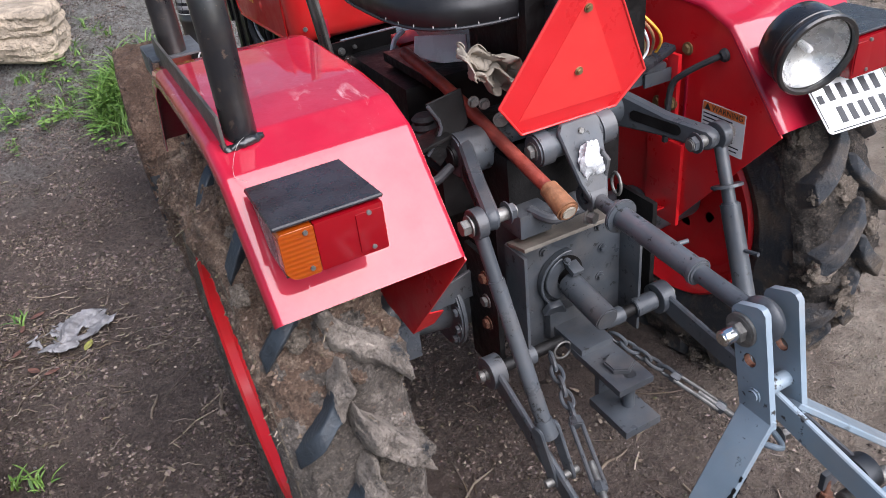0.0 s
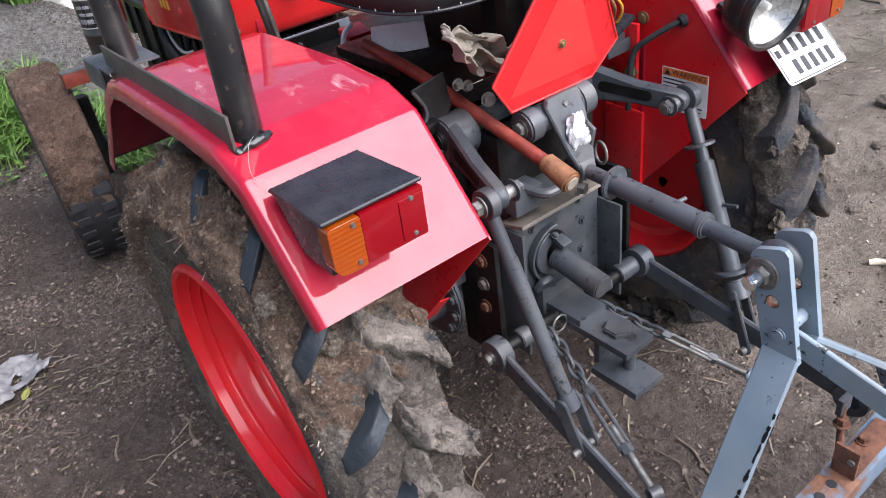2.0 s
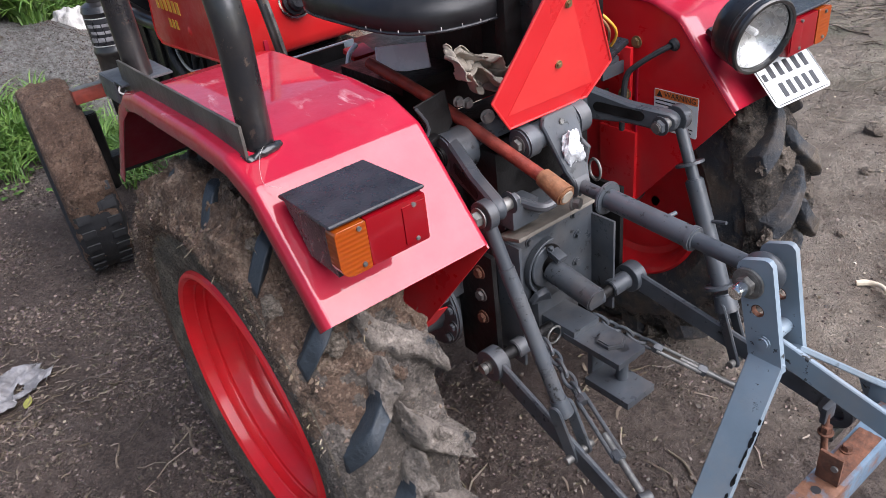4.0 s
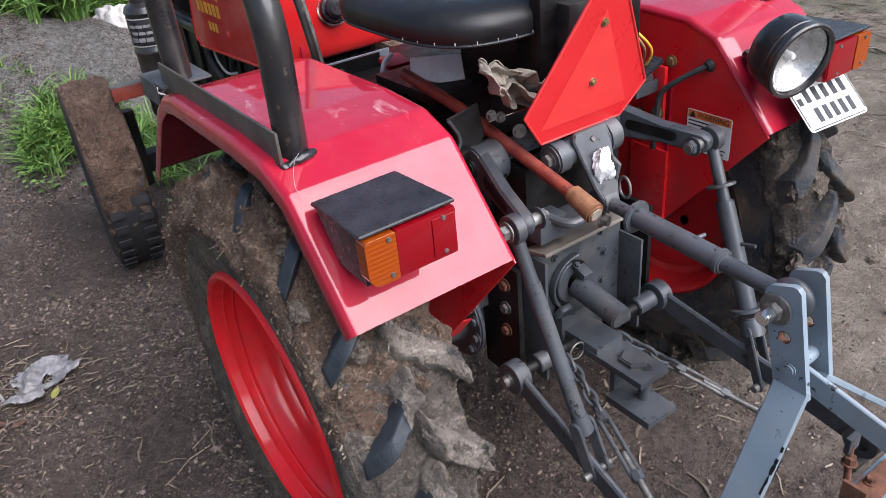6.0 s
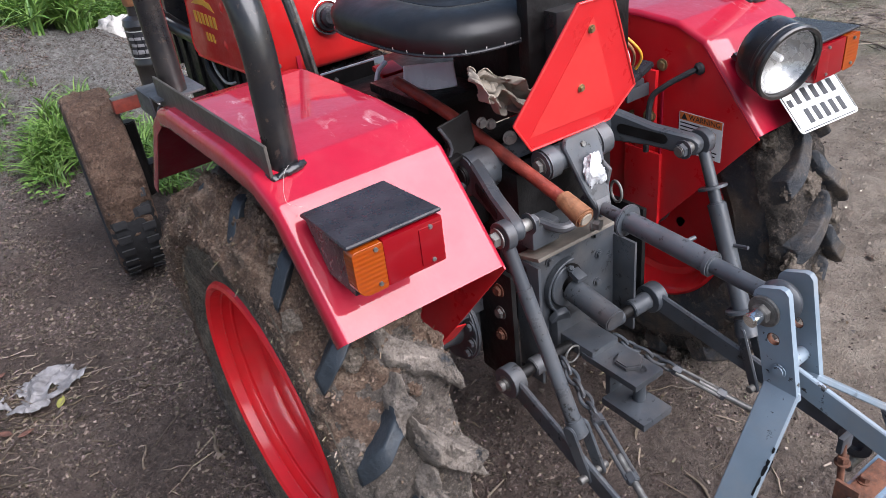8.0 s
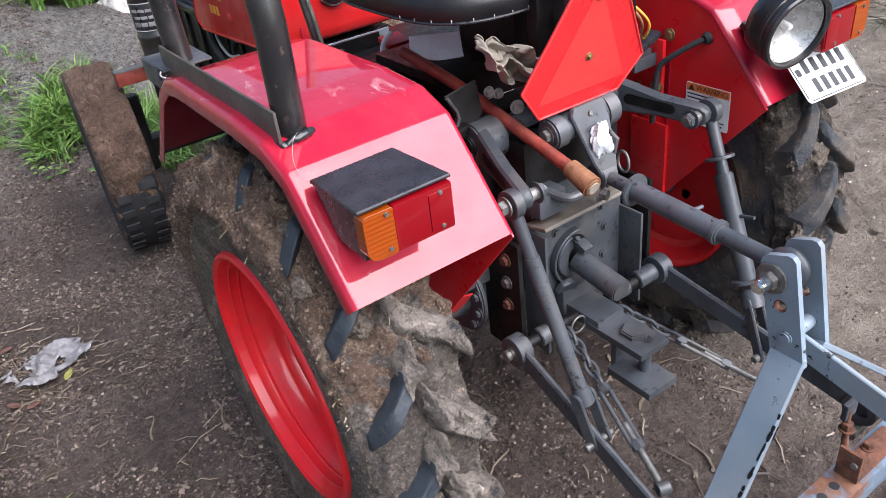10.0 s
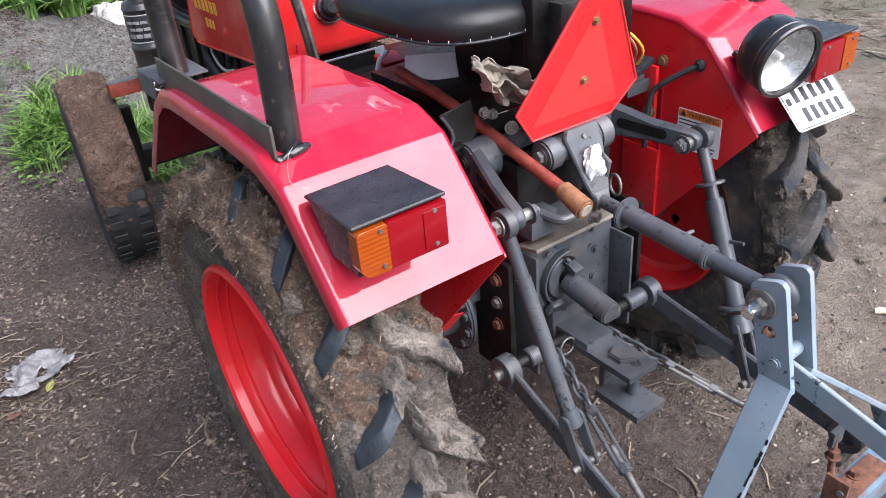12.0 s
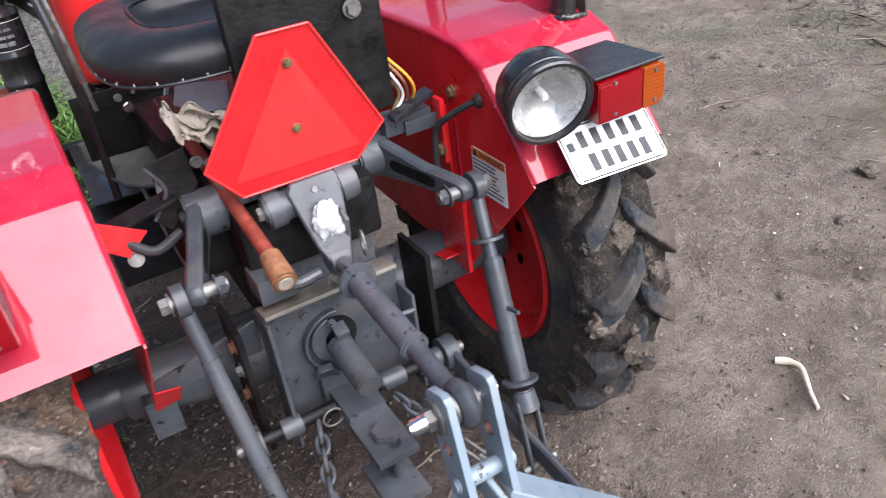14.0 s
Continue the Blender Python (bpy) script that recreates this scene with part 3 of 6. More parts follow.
def wheel(side):
    """A rear wheel; side is -1 left, 1 right. The wheel's axis is x, its outer face points to side."""
    w = new("rear_wheel")
    w.parent = tractor
    if side < 0:
        w["label"] = "rear wheel packed with dried brown mud"
    else:
        w["label"] = "rear wheel with worn black lugs and clods"
    m = Matrix.Translation((side * (TRACK if side < 0 else TRACK_R), AXLE_Y, AXLE_Z - (0.030 if side < 0 else 0.0))) @ Matrix.Rotation(radians(90 * side), 4, "Y")
    h, base = TYRE_W / 2, TYRE_R - 0.038
    wide = 1.12 if side < 0 else 1.0
    prof = [(0.255, h * 0.80), (0.275, h * 0.96), (0.292, h * 1.03), (0.32, h * 0.99 * wide), (0.37, h * 1.02 * wide), (0.400, h * 0.97 * wide), (base - 0.026, h * 0.84), (base - 0.018, h * 0.5), (base - 0.014, 0)]
    prof = prof + [(r, -z / (wide if z > h else 1.0)) for r, z in prof[-2::-1]]
    bm = lathe(prof, Matrix(), 96)
    bm.transform(m)
    part("tyre", bm, TYRE_MUDDY if side < 0 else TYRE, w, angle=28)
    rnd = random.Random(5 + side)
    n = 17
    for s in (-1, 1):
        kinds = [lug_mesh("lug", s, side, base, h, 11 * k + s, side < 0) for k in range(5)]
        for k in range(n):
            a0 = 2 * math.pi * (k + rnd.uniform(-0.02, 0.02)) / n + (0.123 if s > 0 else 0.326)
            lug = new("lug", kinds[rnd.randrange(5)])
            lug.parent = w
            lug.matrix_basis = m @ Matrix.Rotation(a0, 4, "Z")
    # mud between the lugs
    over = [(base - 0.080, h * 1.10), (base - 0.065, h * 1.15), (base - 0.04, h * 1.14), (base - 0.02, h * 1.03)] if side < 0 else [(base - 0.05, h * 1.02), (base - 0.02, h * 0.97)]
    prof = over + [(base + 0.004, h * 0.84), (base + 0.012, h * 0.55), (base + 0.014, h * 0.28), (base + 0.012, 0.0), (base + 0.014, -h * 0.28), (base + 0.012, -h * 0.55), (base + 0.004, -h * 0.84), (base - 0.02, -h * 0.97), (base - 0.05, -h * 1.02)]
    bm = lathe(prof, Matrix(), 560 if side < 0 else 320)
    bmesh.ops.subdivide_edges(bm, edges=[e for e in bm.edges if abs(e.verts[0].co.z - e.verts[1].co.z) > 0.004 or e.verts[0].co.xy.length - e.verts[1].co.xy.length > 0.01], cuts=4 if side < 0 else 2, use_grid_fill=True)
    for v in bm.verts:
        r = math.hypot(v.co.x, v.co.y)
        if side < 0:
            ang = math.degrees(math.atan2(v.co.y, v.co.x))
            outer = max(0.0, min(1.0, (v.co.z / h - 0.15) / 0.3))
            fill = max(0.0, min(1.0, (ang + 64 - 20 * outer + 26 * noise.noise(v.co * 5)) / 18)) if ang < 60 else max(0.0, 1 - (ang - 60) / 50)
            lift = -0.010 + 0.034 * fill
            deep = 0.010 + 0.026 * fill
        else:
            lift, deep, fill = -0.006, 0.016, 0.3
        g = noise.fractal(v.co * 14 + Vector((side * 5, 2, 1)), 0.8, 2.1, 5) * deep + noise.noise(v.co * 60) * 0.004 + lift
        cell = noise.voronoi(v.co * 13 + noise.noise_vector(v.co * 12) * 0.6)[0]
        g -= 0.024 * fill * max(0, noise.noise(v.co * 6) + 0.35) * max(0, 1 - (cell[1] - cell[0]) / 0.11)
        g += (0.005 + 0.004 * fill) * noise.fractal(v.co * 38, 0.8, 2.1, 3) + 0.010 * fill * max(0.0, noise.noise(v.co * 26 + Vector((4, 1, 8))))
        edge = min(1.0, max(0.0, (r - (base - 0.080)) / 0.03)) if v.co.z > 0 else 1.0
        sh = max(0.0, (abs(v.co.z) / h - 0.9) / 0.16)
        v.co.x *= (r + g * (1 - 0.5 * sh)) / r
        v.co.y *= (r + g * (1 - 0.5 * sh)) / r
        if abs(v.co.z) > h * 0.9:
            v.co.z += math.copysign((g * 0.5 + 0.003) * edge - 0.004 * (1 - edge), v.co.z)
    if side < 0:
        stuck(bm, m, w)
    bm.transform(m)
    ml = part("mud_layer", bm, MUD, w, "cracked dried mud caked on the tread", angle=60)
    ml.data.materials.append(VALLEY if side < 0 else VALLEY_DARK)
    inv = m.inverted()
    for f in ml.data.polygons:
        c = inv @ f.center
        ang = math.degrees(math.atan2(c.y, c.x)) + 20 * noise.noise(c * 9) + 14 * noise.noise(c * 40)
        f.material_index = 1 if side > 0 or ang < -58 or ang > 100 else 0
    # rim
    o = h * (0.92 if side < 0 else 0.80)
    bm = lathe([(0.2766, o - 0.012), (0.2796, o + 0.004), (0.2757, o + 0.013), (0.2687, o + 0.016), (0.2617, o + 0.010), (0.2568, o - 0.010), (0.2542, o - 0.013), (0.2552, o - 0.018), (0.2532, o - 0.030), (0.2508, o - 0.033), (0.2518, o - 0.038), (0.2467, o - 0.050), (0.2418, o - 0.058),
                (0.2389, o - 0.075), (0.2299, o - 0.080), (0.2279, o - 0.10), (0.2210, o - 0.112), (0.2040, o - 0.106), (0.1890, o - 0.112), (0.1294, o - 0.118), (0.0995, o - 0.108), (0.0000, o - 0.108)], Matrix(), 72)
    bm.transform(m)
    rim = part("rim", bm, RED_RIM, w, "glossy red painted deep dish rim", angle=25)
    bm = lathe([(0.2576, -o + 0.012), (0.2594, -o - 0.006), (0.2521, -o - 0.014), (0.2376, -o + 0.0), (0.2268, -o + 0.03), (0.2141, -0.01), (0.2, 0.0), (0.1, 0.0), (0.0, 0.0)], Matrix(), 72)
    bm.transform(m)
    part("rim_inside", bm, RED_RIM, w, angle=40)
    for k in range(6):
        a = math.pi / 3 * k
        p = m @ Vector((0.09 * math.cos(a), 0.09 * math.sin(a), o - 0.108))
        part("wheel_nut", hexbolt(p, (side, 0, 0), 0.011, 0.014), STEEL, rim)
    for k in range(8):
        a = math.pi / 4 * k + 0.2
        p = m @ Vector((0.205 * math.cos(a), 0.205 * math.sin(a), -0.008))
        part("rim_bolt", hexbolt(p, (-side, 0, 0), 0.008, 0.007), STEEL, rim)
    # clods stuck on the tread
    bm = None
    for k in range(60 if side < 0 else 80):
        a = rnd.uniform(-math.pi, math.pi)
        z = rnd.choice((-1, 1)) * rnd.uniform(0.05, 0.98) * h
        r = TYRE_R - rnd.uniform(0.004, 0.03) - 0.02 * (abs(z) / h) ** 4
        sz = rnd.uniform(0.007, 0.022) * (1.0 if side < 0 else 1.25)
        bm = blob((r * math.cos(a), r * math.sin(a), z), (sz * 0.7, sz * rnd.uniform(0.9, 1.6), sz * rnd.uniform(0.8, 1.5)), k + 3, 3, 0.55, 8, Matrix.Rotation(a, 4, "Z"), bm)
    bm.transform(m)
    part("dried_mud", bm, MUD_DRY, w, "pale dry mud lumps", angle=60)["kind"] = "stuff"
    return w


wheel(-1)
wheel(1)

# ---- fenders ----
F_IN, F_OUT = 0.333, 0.630
PROFILE = [(-0.306, 0.782), (-0.163, 0.949), (-0.092, 0.978), (0.02, 0.986), (0.30, 0.984), (0.36, 0.972), (0.42, 0.935), (0.60, 0.742)]


def fender(side):
    f = new("rear_fender")
    f.parent = tractor
    f["label"] = "glossy red sheet-metal fender with dusty scuffs"
    bm = bmesh.new()
    rows = []
    lip = [(F_OUT, -0.030), (F_OUT + 0.001, -0.012), (F_OUT - 0.003, -0.004), (F_OUT - 0.010, 0.0)]
    prof = []
    for i, p in enumerate(PROFILE):
        if 0 < i < len(PROFILE) - 1:
            a, b = Vector(PROFILE[i - 1]), Vector(PROFILE[i + 1])
            v = Vector(p)
            r = 0.05
            prof += [v.lerp(a, r), v.lerp(v.lerp(a, r).lerp(v.lerp(b, r), 0.5), 0.5), v.lerp(b, r)]
        else:
            prof.append(Vector(p))
    for i, p in enumerate(prof):
        d = (prof[min(i + 1, len(prof) - 1)] - prof[max(i - 1, 0)]).normalized()
        nrm = Vector((-d.y, d.x))
        row = [bm.verts.new((side * x, p.x + nrm.x * h, p.y + nrm.y * h)) for x, h in lip]
        row += [bm.verts.new((side * x, p.x, p.y)) for x in (F_OUT - 0.10, F_OUT - 0.2, F_IN + 0.010)]
        row += [bm.verts.new((side * (F_IN + 0.003), p.x - nrm.x * 0.003, p.y - nrm.y * 0.003)), bm.verts.new((side * F_IN, p.x - nrm.x * 0.010, p.y - nrm.y * 0.010))]
        rows.append(row)
    for a, b in zip(rows, rows[1:]):
        for k in range(len(a) - 1):
            bm.faces.new((a[k], a[k + 1], b[k + 1], b[k]))
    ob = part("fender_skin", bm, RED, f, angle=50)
    mod = ob.modifiers.new("sheet", "SOLIDIFY")
    mod.thickness, mod.offset = 0.003, 1
    wn_mod = ob.modifiers.new("flat_panels", "WEIGHTED_NORMAL")
    wn_mod.keep_sharp = True
    # inner side sheet
    tip = (-0.094, 0.498) if side < 0 else (-0.055, 0.485)
    out = [(p.x, p.y - 0.008) for p in prof] + [(0.52, 0.70), (0.40, 0.50), tip]
    bm = slab(out, frame_of((side * F_IN - (0.0015), 0, 0), (0, 1, 0), (0, 0, 1)), 0.003, 0.0)
    bmesh.ops.triangulate(bm, faces=bm.faces[:])
    bmesh.ops.subdivide_edges(bm, edges=bm.edges[:], cuts=3)
    for v in bm.verts:
        low = max(0.0, min(1.0, (0.78 - v.co.z) / 0.28))
        v.co.x -= 0.021 * low if side < 0 else 0.0
    part("side_sheet", bm, RED_LIT, f)
    # folded lower flange
    if side < 0:
        fm = frame_of((-0.354, tip[0], tip[1]), (0.006, -0.045, 0.060), (1, 0, 0.1))
        bm = slab([(0.0, 0.0), (0.010, 0.044), (0.075, 0.044), (0.105, 0.0)], fm, 0.003, 0.0005)
    else:
        bm = box((side * (F_IN - 0.016), 0.010, 0.497), (0.060, 0.08, 0.003), 0.001, Matrix.Rotation(radians(-14), 4, "X"))
    part("flange", bm, RED_LIT, f)
    return f


fl, fr = fender(-1), fender(1)


# ---- lamps, plate and triangle on the fenders ----
def tail_lamp(side):
    t = new("tail_lamp")
    t.parent = fl if side < 0 else fr
    t["label"] = "boxy tail lamp with amber and red lens"
    x0, x1 = (-0.608, -0.462) if side < 0 else (0.445, 0.592)
    y0, y1, z0, z1 = -0.328, -0.200, 0.864, 0.940
    bm = bmesh.new()
    a = [bm.verts.new((x, y, z)) for x in (x0 + 0.003, x1 - 0.003) for y, z in ((y0 + 0.004, z1 - 0.002), (y1, z1 - 0.002), (y1 - 0.002, 0.938), (-0.252, z0 + 0.004), (y0 + 0.004, z0))]
    for k in range(5):
        j = (k + 1) % 5
        bm.faces.new((a[k], a[j], a[5 + j], a[5 + k]))
    bm.faces.new(a[:5])
    bm.faces.new(a[5:])
    part("housing", bm, PLASTIC, t, smooth=False)
    part("cover", slab([(x0 - 0.004, y0 - 0.006), (x1 + 0.004, y0 - 0.006), (x1 - 0.004, y1 + 0.004), (x0 - 0.002, y1 + 0.002)], Matrix.Translation((0, 0, z1)), 0.006, 0.002), PLASTIC, t, "dusty black plastic top")
    xm = x0 + 0.048 if side < 0 else x1 - 0.048
    am = (x0, xm) if side < 0 else (xm, x1)
    rd = (xm + 0.0005, x1) if side < 0 else (x0, xm - 0.0005)
    zc, zh = (z0 + z1) / 2 - 0.001, z1 - z0 - 0.004
    hw, hh, out = (am[1] - am[0]) / 2, zh / 2, []
    for cx, cz, r, a0 in ((1, 1, 0.003, 0), (-1, 1, 0.007, 90), (-1, -1, 0.020, 180), (1, -1, 0.004, 270)):
        out += [(cx * (hw - r) + r * math.cos(radians(a0 + 18 * k)), cz * (hh - r) + r * math.sin(radians(a0 + 18 * k))) for k in range(6)]
    fm = frame_of(((am[0] + am[1]) / 2, y0 + 0.012, zc), (1, 0, 0), (0, 0, 1)) @ Matrix.Diagonal((-side, 1, 1, 1))
    part("amber_lens", slab(out, fm, 0.023, 0.004), AMBER, t)
    part("red_lens", box(((rd[0] + rd[1]) / 2, y0 + 0.001, zc), (rd[1] - rd[0], 0.022, zh), 0.004), REDLENS, t)
    part("reflector_panel", box((rd[1] - 0.022 if side < 0 else rd[0] + 0.022, y0 - 0.010, zc), (0.038, 0.004, zh * 0.8), 0.0015), REDLENS, t)
    for x, z in ((x0 + 0.036, z1 - 0.010), (x0 + 0.036, z0 + 0.012), (x1 - 0.022, z1 - 0.012), (x1 - 0.022, z0 + 0.012)):
        part("screw", rod((x, y0 - 0.009, z), (x, y0 - 0.0145, z), 0.0035, seg=10, bev=0.001), STEEL, t)
    return t


tail_lamp(-1)
tail_lamp(1)


def work_lamp():
    w = new("work_lamp")
    w.parent = fr
    w["label"] = "round black rear work lamp"
    c = Vector((0.349, -0.332, 0.934))
    ax = Vector((-0.22, -1.0, -0.22)).normalized()
    m = along(c, c + ax) @ Matrix.Scale(0.9, 4)
    part("housing", lathe([(0.0, -0.085), (0.04, -0.083), (0.064, -0.077), (0.075, -0.066), (0.079, -0.045), (0.0795, -0.022), (0.081, -0.020), (0.081, -0.014), (0.0795, -0.012), (0.0795, -0.004), (0.083, 0.0), (0.084, 0.008), (0.081, 0.012), (0.075, 0.012), (0.073, 0.004)], m, 48), BLACK, w)
    part("reflector", lathe([(0.072, 0.0), (0.066, -0.012), (0.055, -0.026), (0.040, -0.038), (0.022, -0.045), (0.0, -0.047)], m, 40), BOWL, w, "bright reflector bowl")
    part("bulb", lathe([(0.0, -0.012), (0.006, -0.014), (0.008, -0.022), (0.007, -0.045), (0.0, -0.046)], m, 16), WHITE, w)
    g = part("glass", lathe([(0.0735, 0.004), (0.06, 0.009), (0.04, 0.013), (0.02, 0.0155), (0.0, 0.016), (0.0, 0.0125), (0.02, 0.012), (0.04, 0.0095), (0.06, 0.0055), (0.0735, 0.001)], m, 48), GLASS, w)
    g.visible_shadow = False
    part("bracket", box((0.375, -0.245, 0.90), (0.03, 0.09, 0.012), 0.003, Matrix.Rotation(radians(30), 4, "X")), BLACK, w)
    part("grommet", lathe([(0.006, 0.0), (0.013, 0.0), (0.013, 0.006), (0.008, 0.012), (0.006, 0.012)], along((0.331, -0.156, 0.894), (0.20, -0.13, 0.88)), 16), RUBBER, w)
    part("cable", tube([(0.335, -0.158, 0.895), (0.315, -0.140, 0.885), (0.290, -0.100, 0.855), (0.278, -0.075, 0.825), (0.274, -0.070, 0.76), (0.276, -0.066, 0.70)], 0.0065, 8), RUBBER, w)


work_lamp()


def boxed(m, x, y, w, h, d):
    bm = bmesh.new()
    bmesh.ops.create_cube(bm, size=1, matrix=Matrix.Translation((x, y, d / 2)) @ Matrix.Diagonal((w, h, d, 1)))
    bm.transform(m)
    return bm


def rounded(w, h, r, n=4):
    out = []
    for cx, cy, a0 in ((w / 2 - r, h / 2 - r, 0), (-w / 2 + r, h / 2 - r, 90), (-w / 2 + r, -h / 2 + r, 180), (w / 2 - r, -h / 2 + r, 270)):
        out += [(cx + r * math.cos(radians(a0 + 90 * k / n)), cy + r * math.sin(radians(a0 + 90 * k / n))) for k in range(n + 1)]
    return out


def number_plate():
    p = new("number_plate")
    p.parent = fr
    p["label"] = "white number plate bolted to the fender slope"
    m = frame_of((0.481, -0.331, 0.818), (0.204, -0.004, -0.010), (0.006, 0.077, 0.076))
    part("sheet", slab(rounded(0.2, 0.105, 0.010), m, 0.002, 0.0005), WHITE, p)
    q = m @ Matrix.Translation((0, 0, 0.0021))
    for x, y, w, h in ((0, 0.0485, 0.178, 0.0022), (0, -0.0485, 0.178, 0.0022), (-0.096, 0, 0.0022, 0.083), (0.096, 0, 0.0022, 0.083)):
        part("border", boxed(q, x, y, w, h, 0.0008), INK, p, smooth=False)
    for k in range(5):
        part("bar", boxed(q, -0.055 + k * 0.03, 0.022, 0.0155, 0.030, 0.001), INK, p, smooth=False)
    for k in range(5):
        part("bar", boxed(q, -0.050 + k * 0.028, -0.022, 0.0150, 0.032, 0.001), INK, p, smooth=False)
    part("hologram", boxed(q, -0.082, 0.014, 0.014, 0.016, 0.0008), PLASTIC, p, smooth=False)
    part("bracket", boxed(m, 0.0, 0.02, 0.10, 0.03, -0.03), BLACK, p)


number_plate()


def text_mesh(s, size):
    cu = bpy.data.curves.new("text", "FONT")
    cu.body, cu.size, cu.align_x, cu.align_y = s, size, "CENTER", "CENTER"
    cu.extrude = 0.0002
    ob = bpy.data.objects.new("text", cu)
    scene.collection.objects.link(ob)
    bpy.context.view_layer.update()
    me = bpy.data.meshes.new_from_object(ob.evaluated_get(bpy.context.evaluated_depsgraph_get()))
    bpy.data.objects.remove(ob)
    bm = bmesh.new()
    bm.from_mesh(me)
    return bm


def warning_label():
    w = new("warning_label")
    w.parent = fr
    w["label"] = "white warning sticker with orange heading"
    m = frame_of((0.3305, -0.166, 0.745), (0, -1, 0), (0, 0, 1))
    part("paper", slab(rounded(0.112, 0.092, 0.003, 2), m, 0.0006, 0.0), WHITE, w, smooth=False)
    q = m @ Matrix.Translation((0, 0, 0.0007))
    part("heading", boxed(q, 0, 0.036, 0.108, 0.017, 0.0003), ORANGE, w, smooth=False)
    bm = text_mesh("WARNING", 0.0165)
    bm.transform(q @ Matrix.Translation((0.010, 0.036, 0.0005)))
    part("heading_text", bm, INK, w, smooth=False)
    bm = slab([(-0.050, 0.0295), (-0.034, 0.0295), (-0.042, 0.0435)], q @ Matrix.Translation((0, 0, 0.0003)), 0.0003, 0.0)
    part("symbol", bm, INK, w, smooth=False)
    rnd = random.Random(4)
    for k in range(8):
        ln = rnd.uniform(0.07, 0.10)
        part("text_bar", boxed(q, -0.052 + ln / 2, 0.021 - k * 0.0083, ln, 0.0028, 0.0002), PLASTIC, w, smooth=False)


warning_label()


def triangle_sign():
    t = new("slow_vehicle_triangle")
    t.parent = tractor
    t["label"] = "orange-red slow vehicle triangle with red border"
    m = frame_of((-0.010, -0.120, 0.852), (1, -0.02, 0.0), (0, -0.24, 1))
    out = [(-0.100, 0.0), (0.102, 0.0), (0.155, 0.062), (0.044, 0.268), (-0.036, 0.268), (-0.150, 0.068)]
    part("border_plate", slab(out, m, 0.006, 0.0015), TRI_OUT, t)
    part("centre", slab([(-0.108, 0.030), (0.110, 0.030), (0.005, 0.238)], m @ Matrix.Translation((0, 0, 0.0061)), 0.0006, 0.0), TRI_IN, t, smooth=False)
    rim = [(out[k], out[(k + 1) % 6]) for k in range(6)]
    for a, b in rim:
        pa, pb = m @ Vector((*a, 0.006)), m @ Vector((*b, 0.006))
        part("edge_bead", rod(pa, pb, 0.0025, seg=8), TRI_IN, t)
    for u, v in ((0.004, 0.100), (0.004, 0.215)):
        p = m @ Vector((u, v, 0.0065))
        part("bolt", hexbolt(p, m.to_3x3() @ Vector((0, 0, 1)), 0.0058, 0.004), BRASS, t)
    part("side_bolt", hexbolt((-0.128, -0.085, 0.872), (-0.5, -1, 0.1), 0.010, 0.008), STEEL, t)
    part("mount", box((0.01, -0.075, 0.97), (0.06, 0.06, 0.22), 0.004), BLACK, t)


triangle_sign()


# ---- grab rails on the fenders ----
def rail(side):
    r = new("grab_rail")
    r.parent = fl if side < 0 else fr
    r["label"] = "bent black steel tube rail, paint worn"
    x = side * 0.575
    part("tube", tube([(x, -0.086, 0.955), (x, -0.090, 1.02), (x, -0.093, 1.09), (x, -0.094, 1.15), (x, -0.075, 1.22), (x, -0.02, 1.285), (x, 0.06, 1.31), (x, 0.28, 1.315), (x, 0.36, 1.29), (x, 0.405, 1.22), (x, 0.41, 1.12), (x, 0.40, 0.98)], 0.0245, 20), BLACK, r)
    bead = [(x + side * dx, -0.088 + dy, 0.974 + 0.002 * math.sin(5 * k)) for k, (dx, dy) in enumerate(((0.031, 0.02), (0.031, -0.022), (0.022, -0.027), (0.0, -0.029), (-0.019, -0.023), (-0.026, -0.010), (-0.024, 0.012), (-0.010, 0.024)))]
    bm = tube(bead, 0.0060, 10, 8)
    for v in bm.verts:
        v.co += 0.0030 * noise.noise_vector(v.co * 120) + 0.002 * noise.noise_vector(v.co * 300)
    part("weld_seam", bm, BLACK, r, "rough black weld bead", angle=60)
    part("angle_bar", box((side * 0.607, 0.142, 0.996), (0.005, 0.520, 0.058), 0.001), BAR, r, "dark unpainted flat bar")
    part("bracket_top", box((side * 0.574, 0.430, 0.985), (0.100, 0.130, 0.005), 0.0015), GREY, r)
    part("bracket_side", box((side * 0.6245, 0.450, 0.964), (0.005, 0.090, 0.045), 0.0015), GREY, r)
    part("bracket_bolt", hexbolt((side * 0.555, 0.455, 0.988), (0, 0, 1), 0.008, 0.007), STEEL, r)


rail(-1)
rail(1)
part("thread", tube([(-0.556, -0.098, 0.984), (-0.59, -0.125, 0.979), (-0.612, -0.165, 0.955), (-0.600, -0.196, 0.952)], 0.00025, 6), SACK, fl, "loose pale thread")


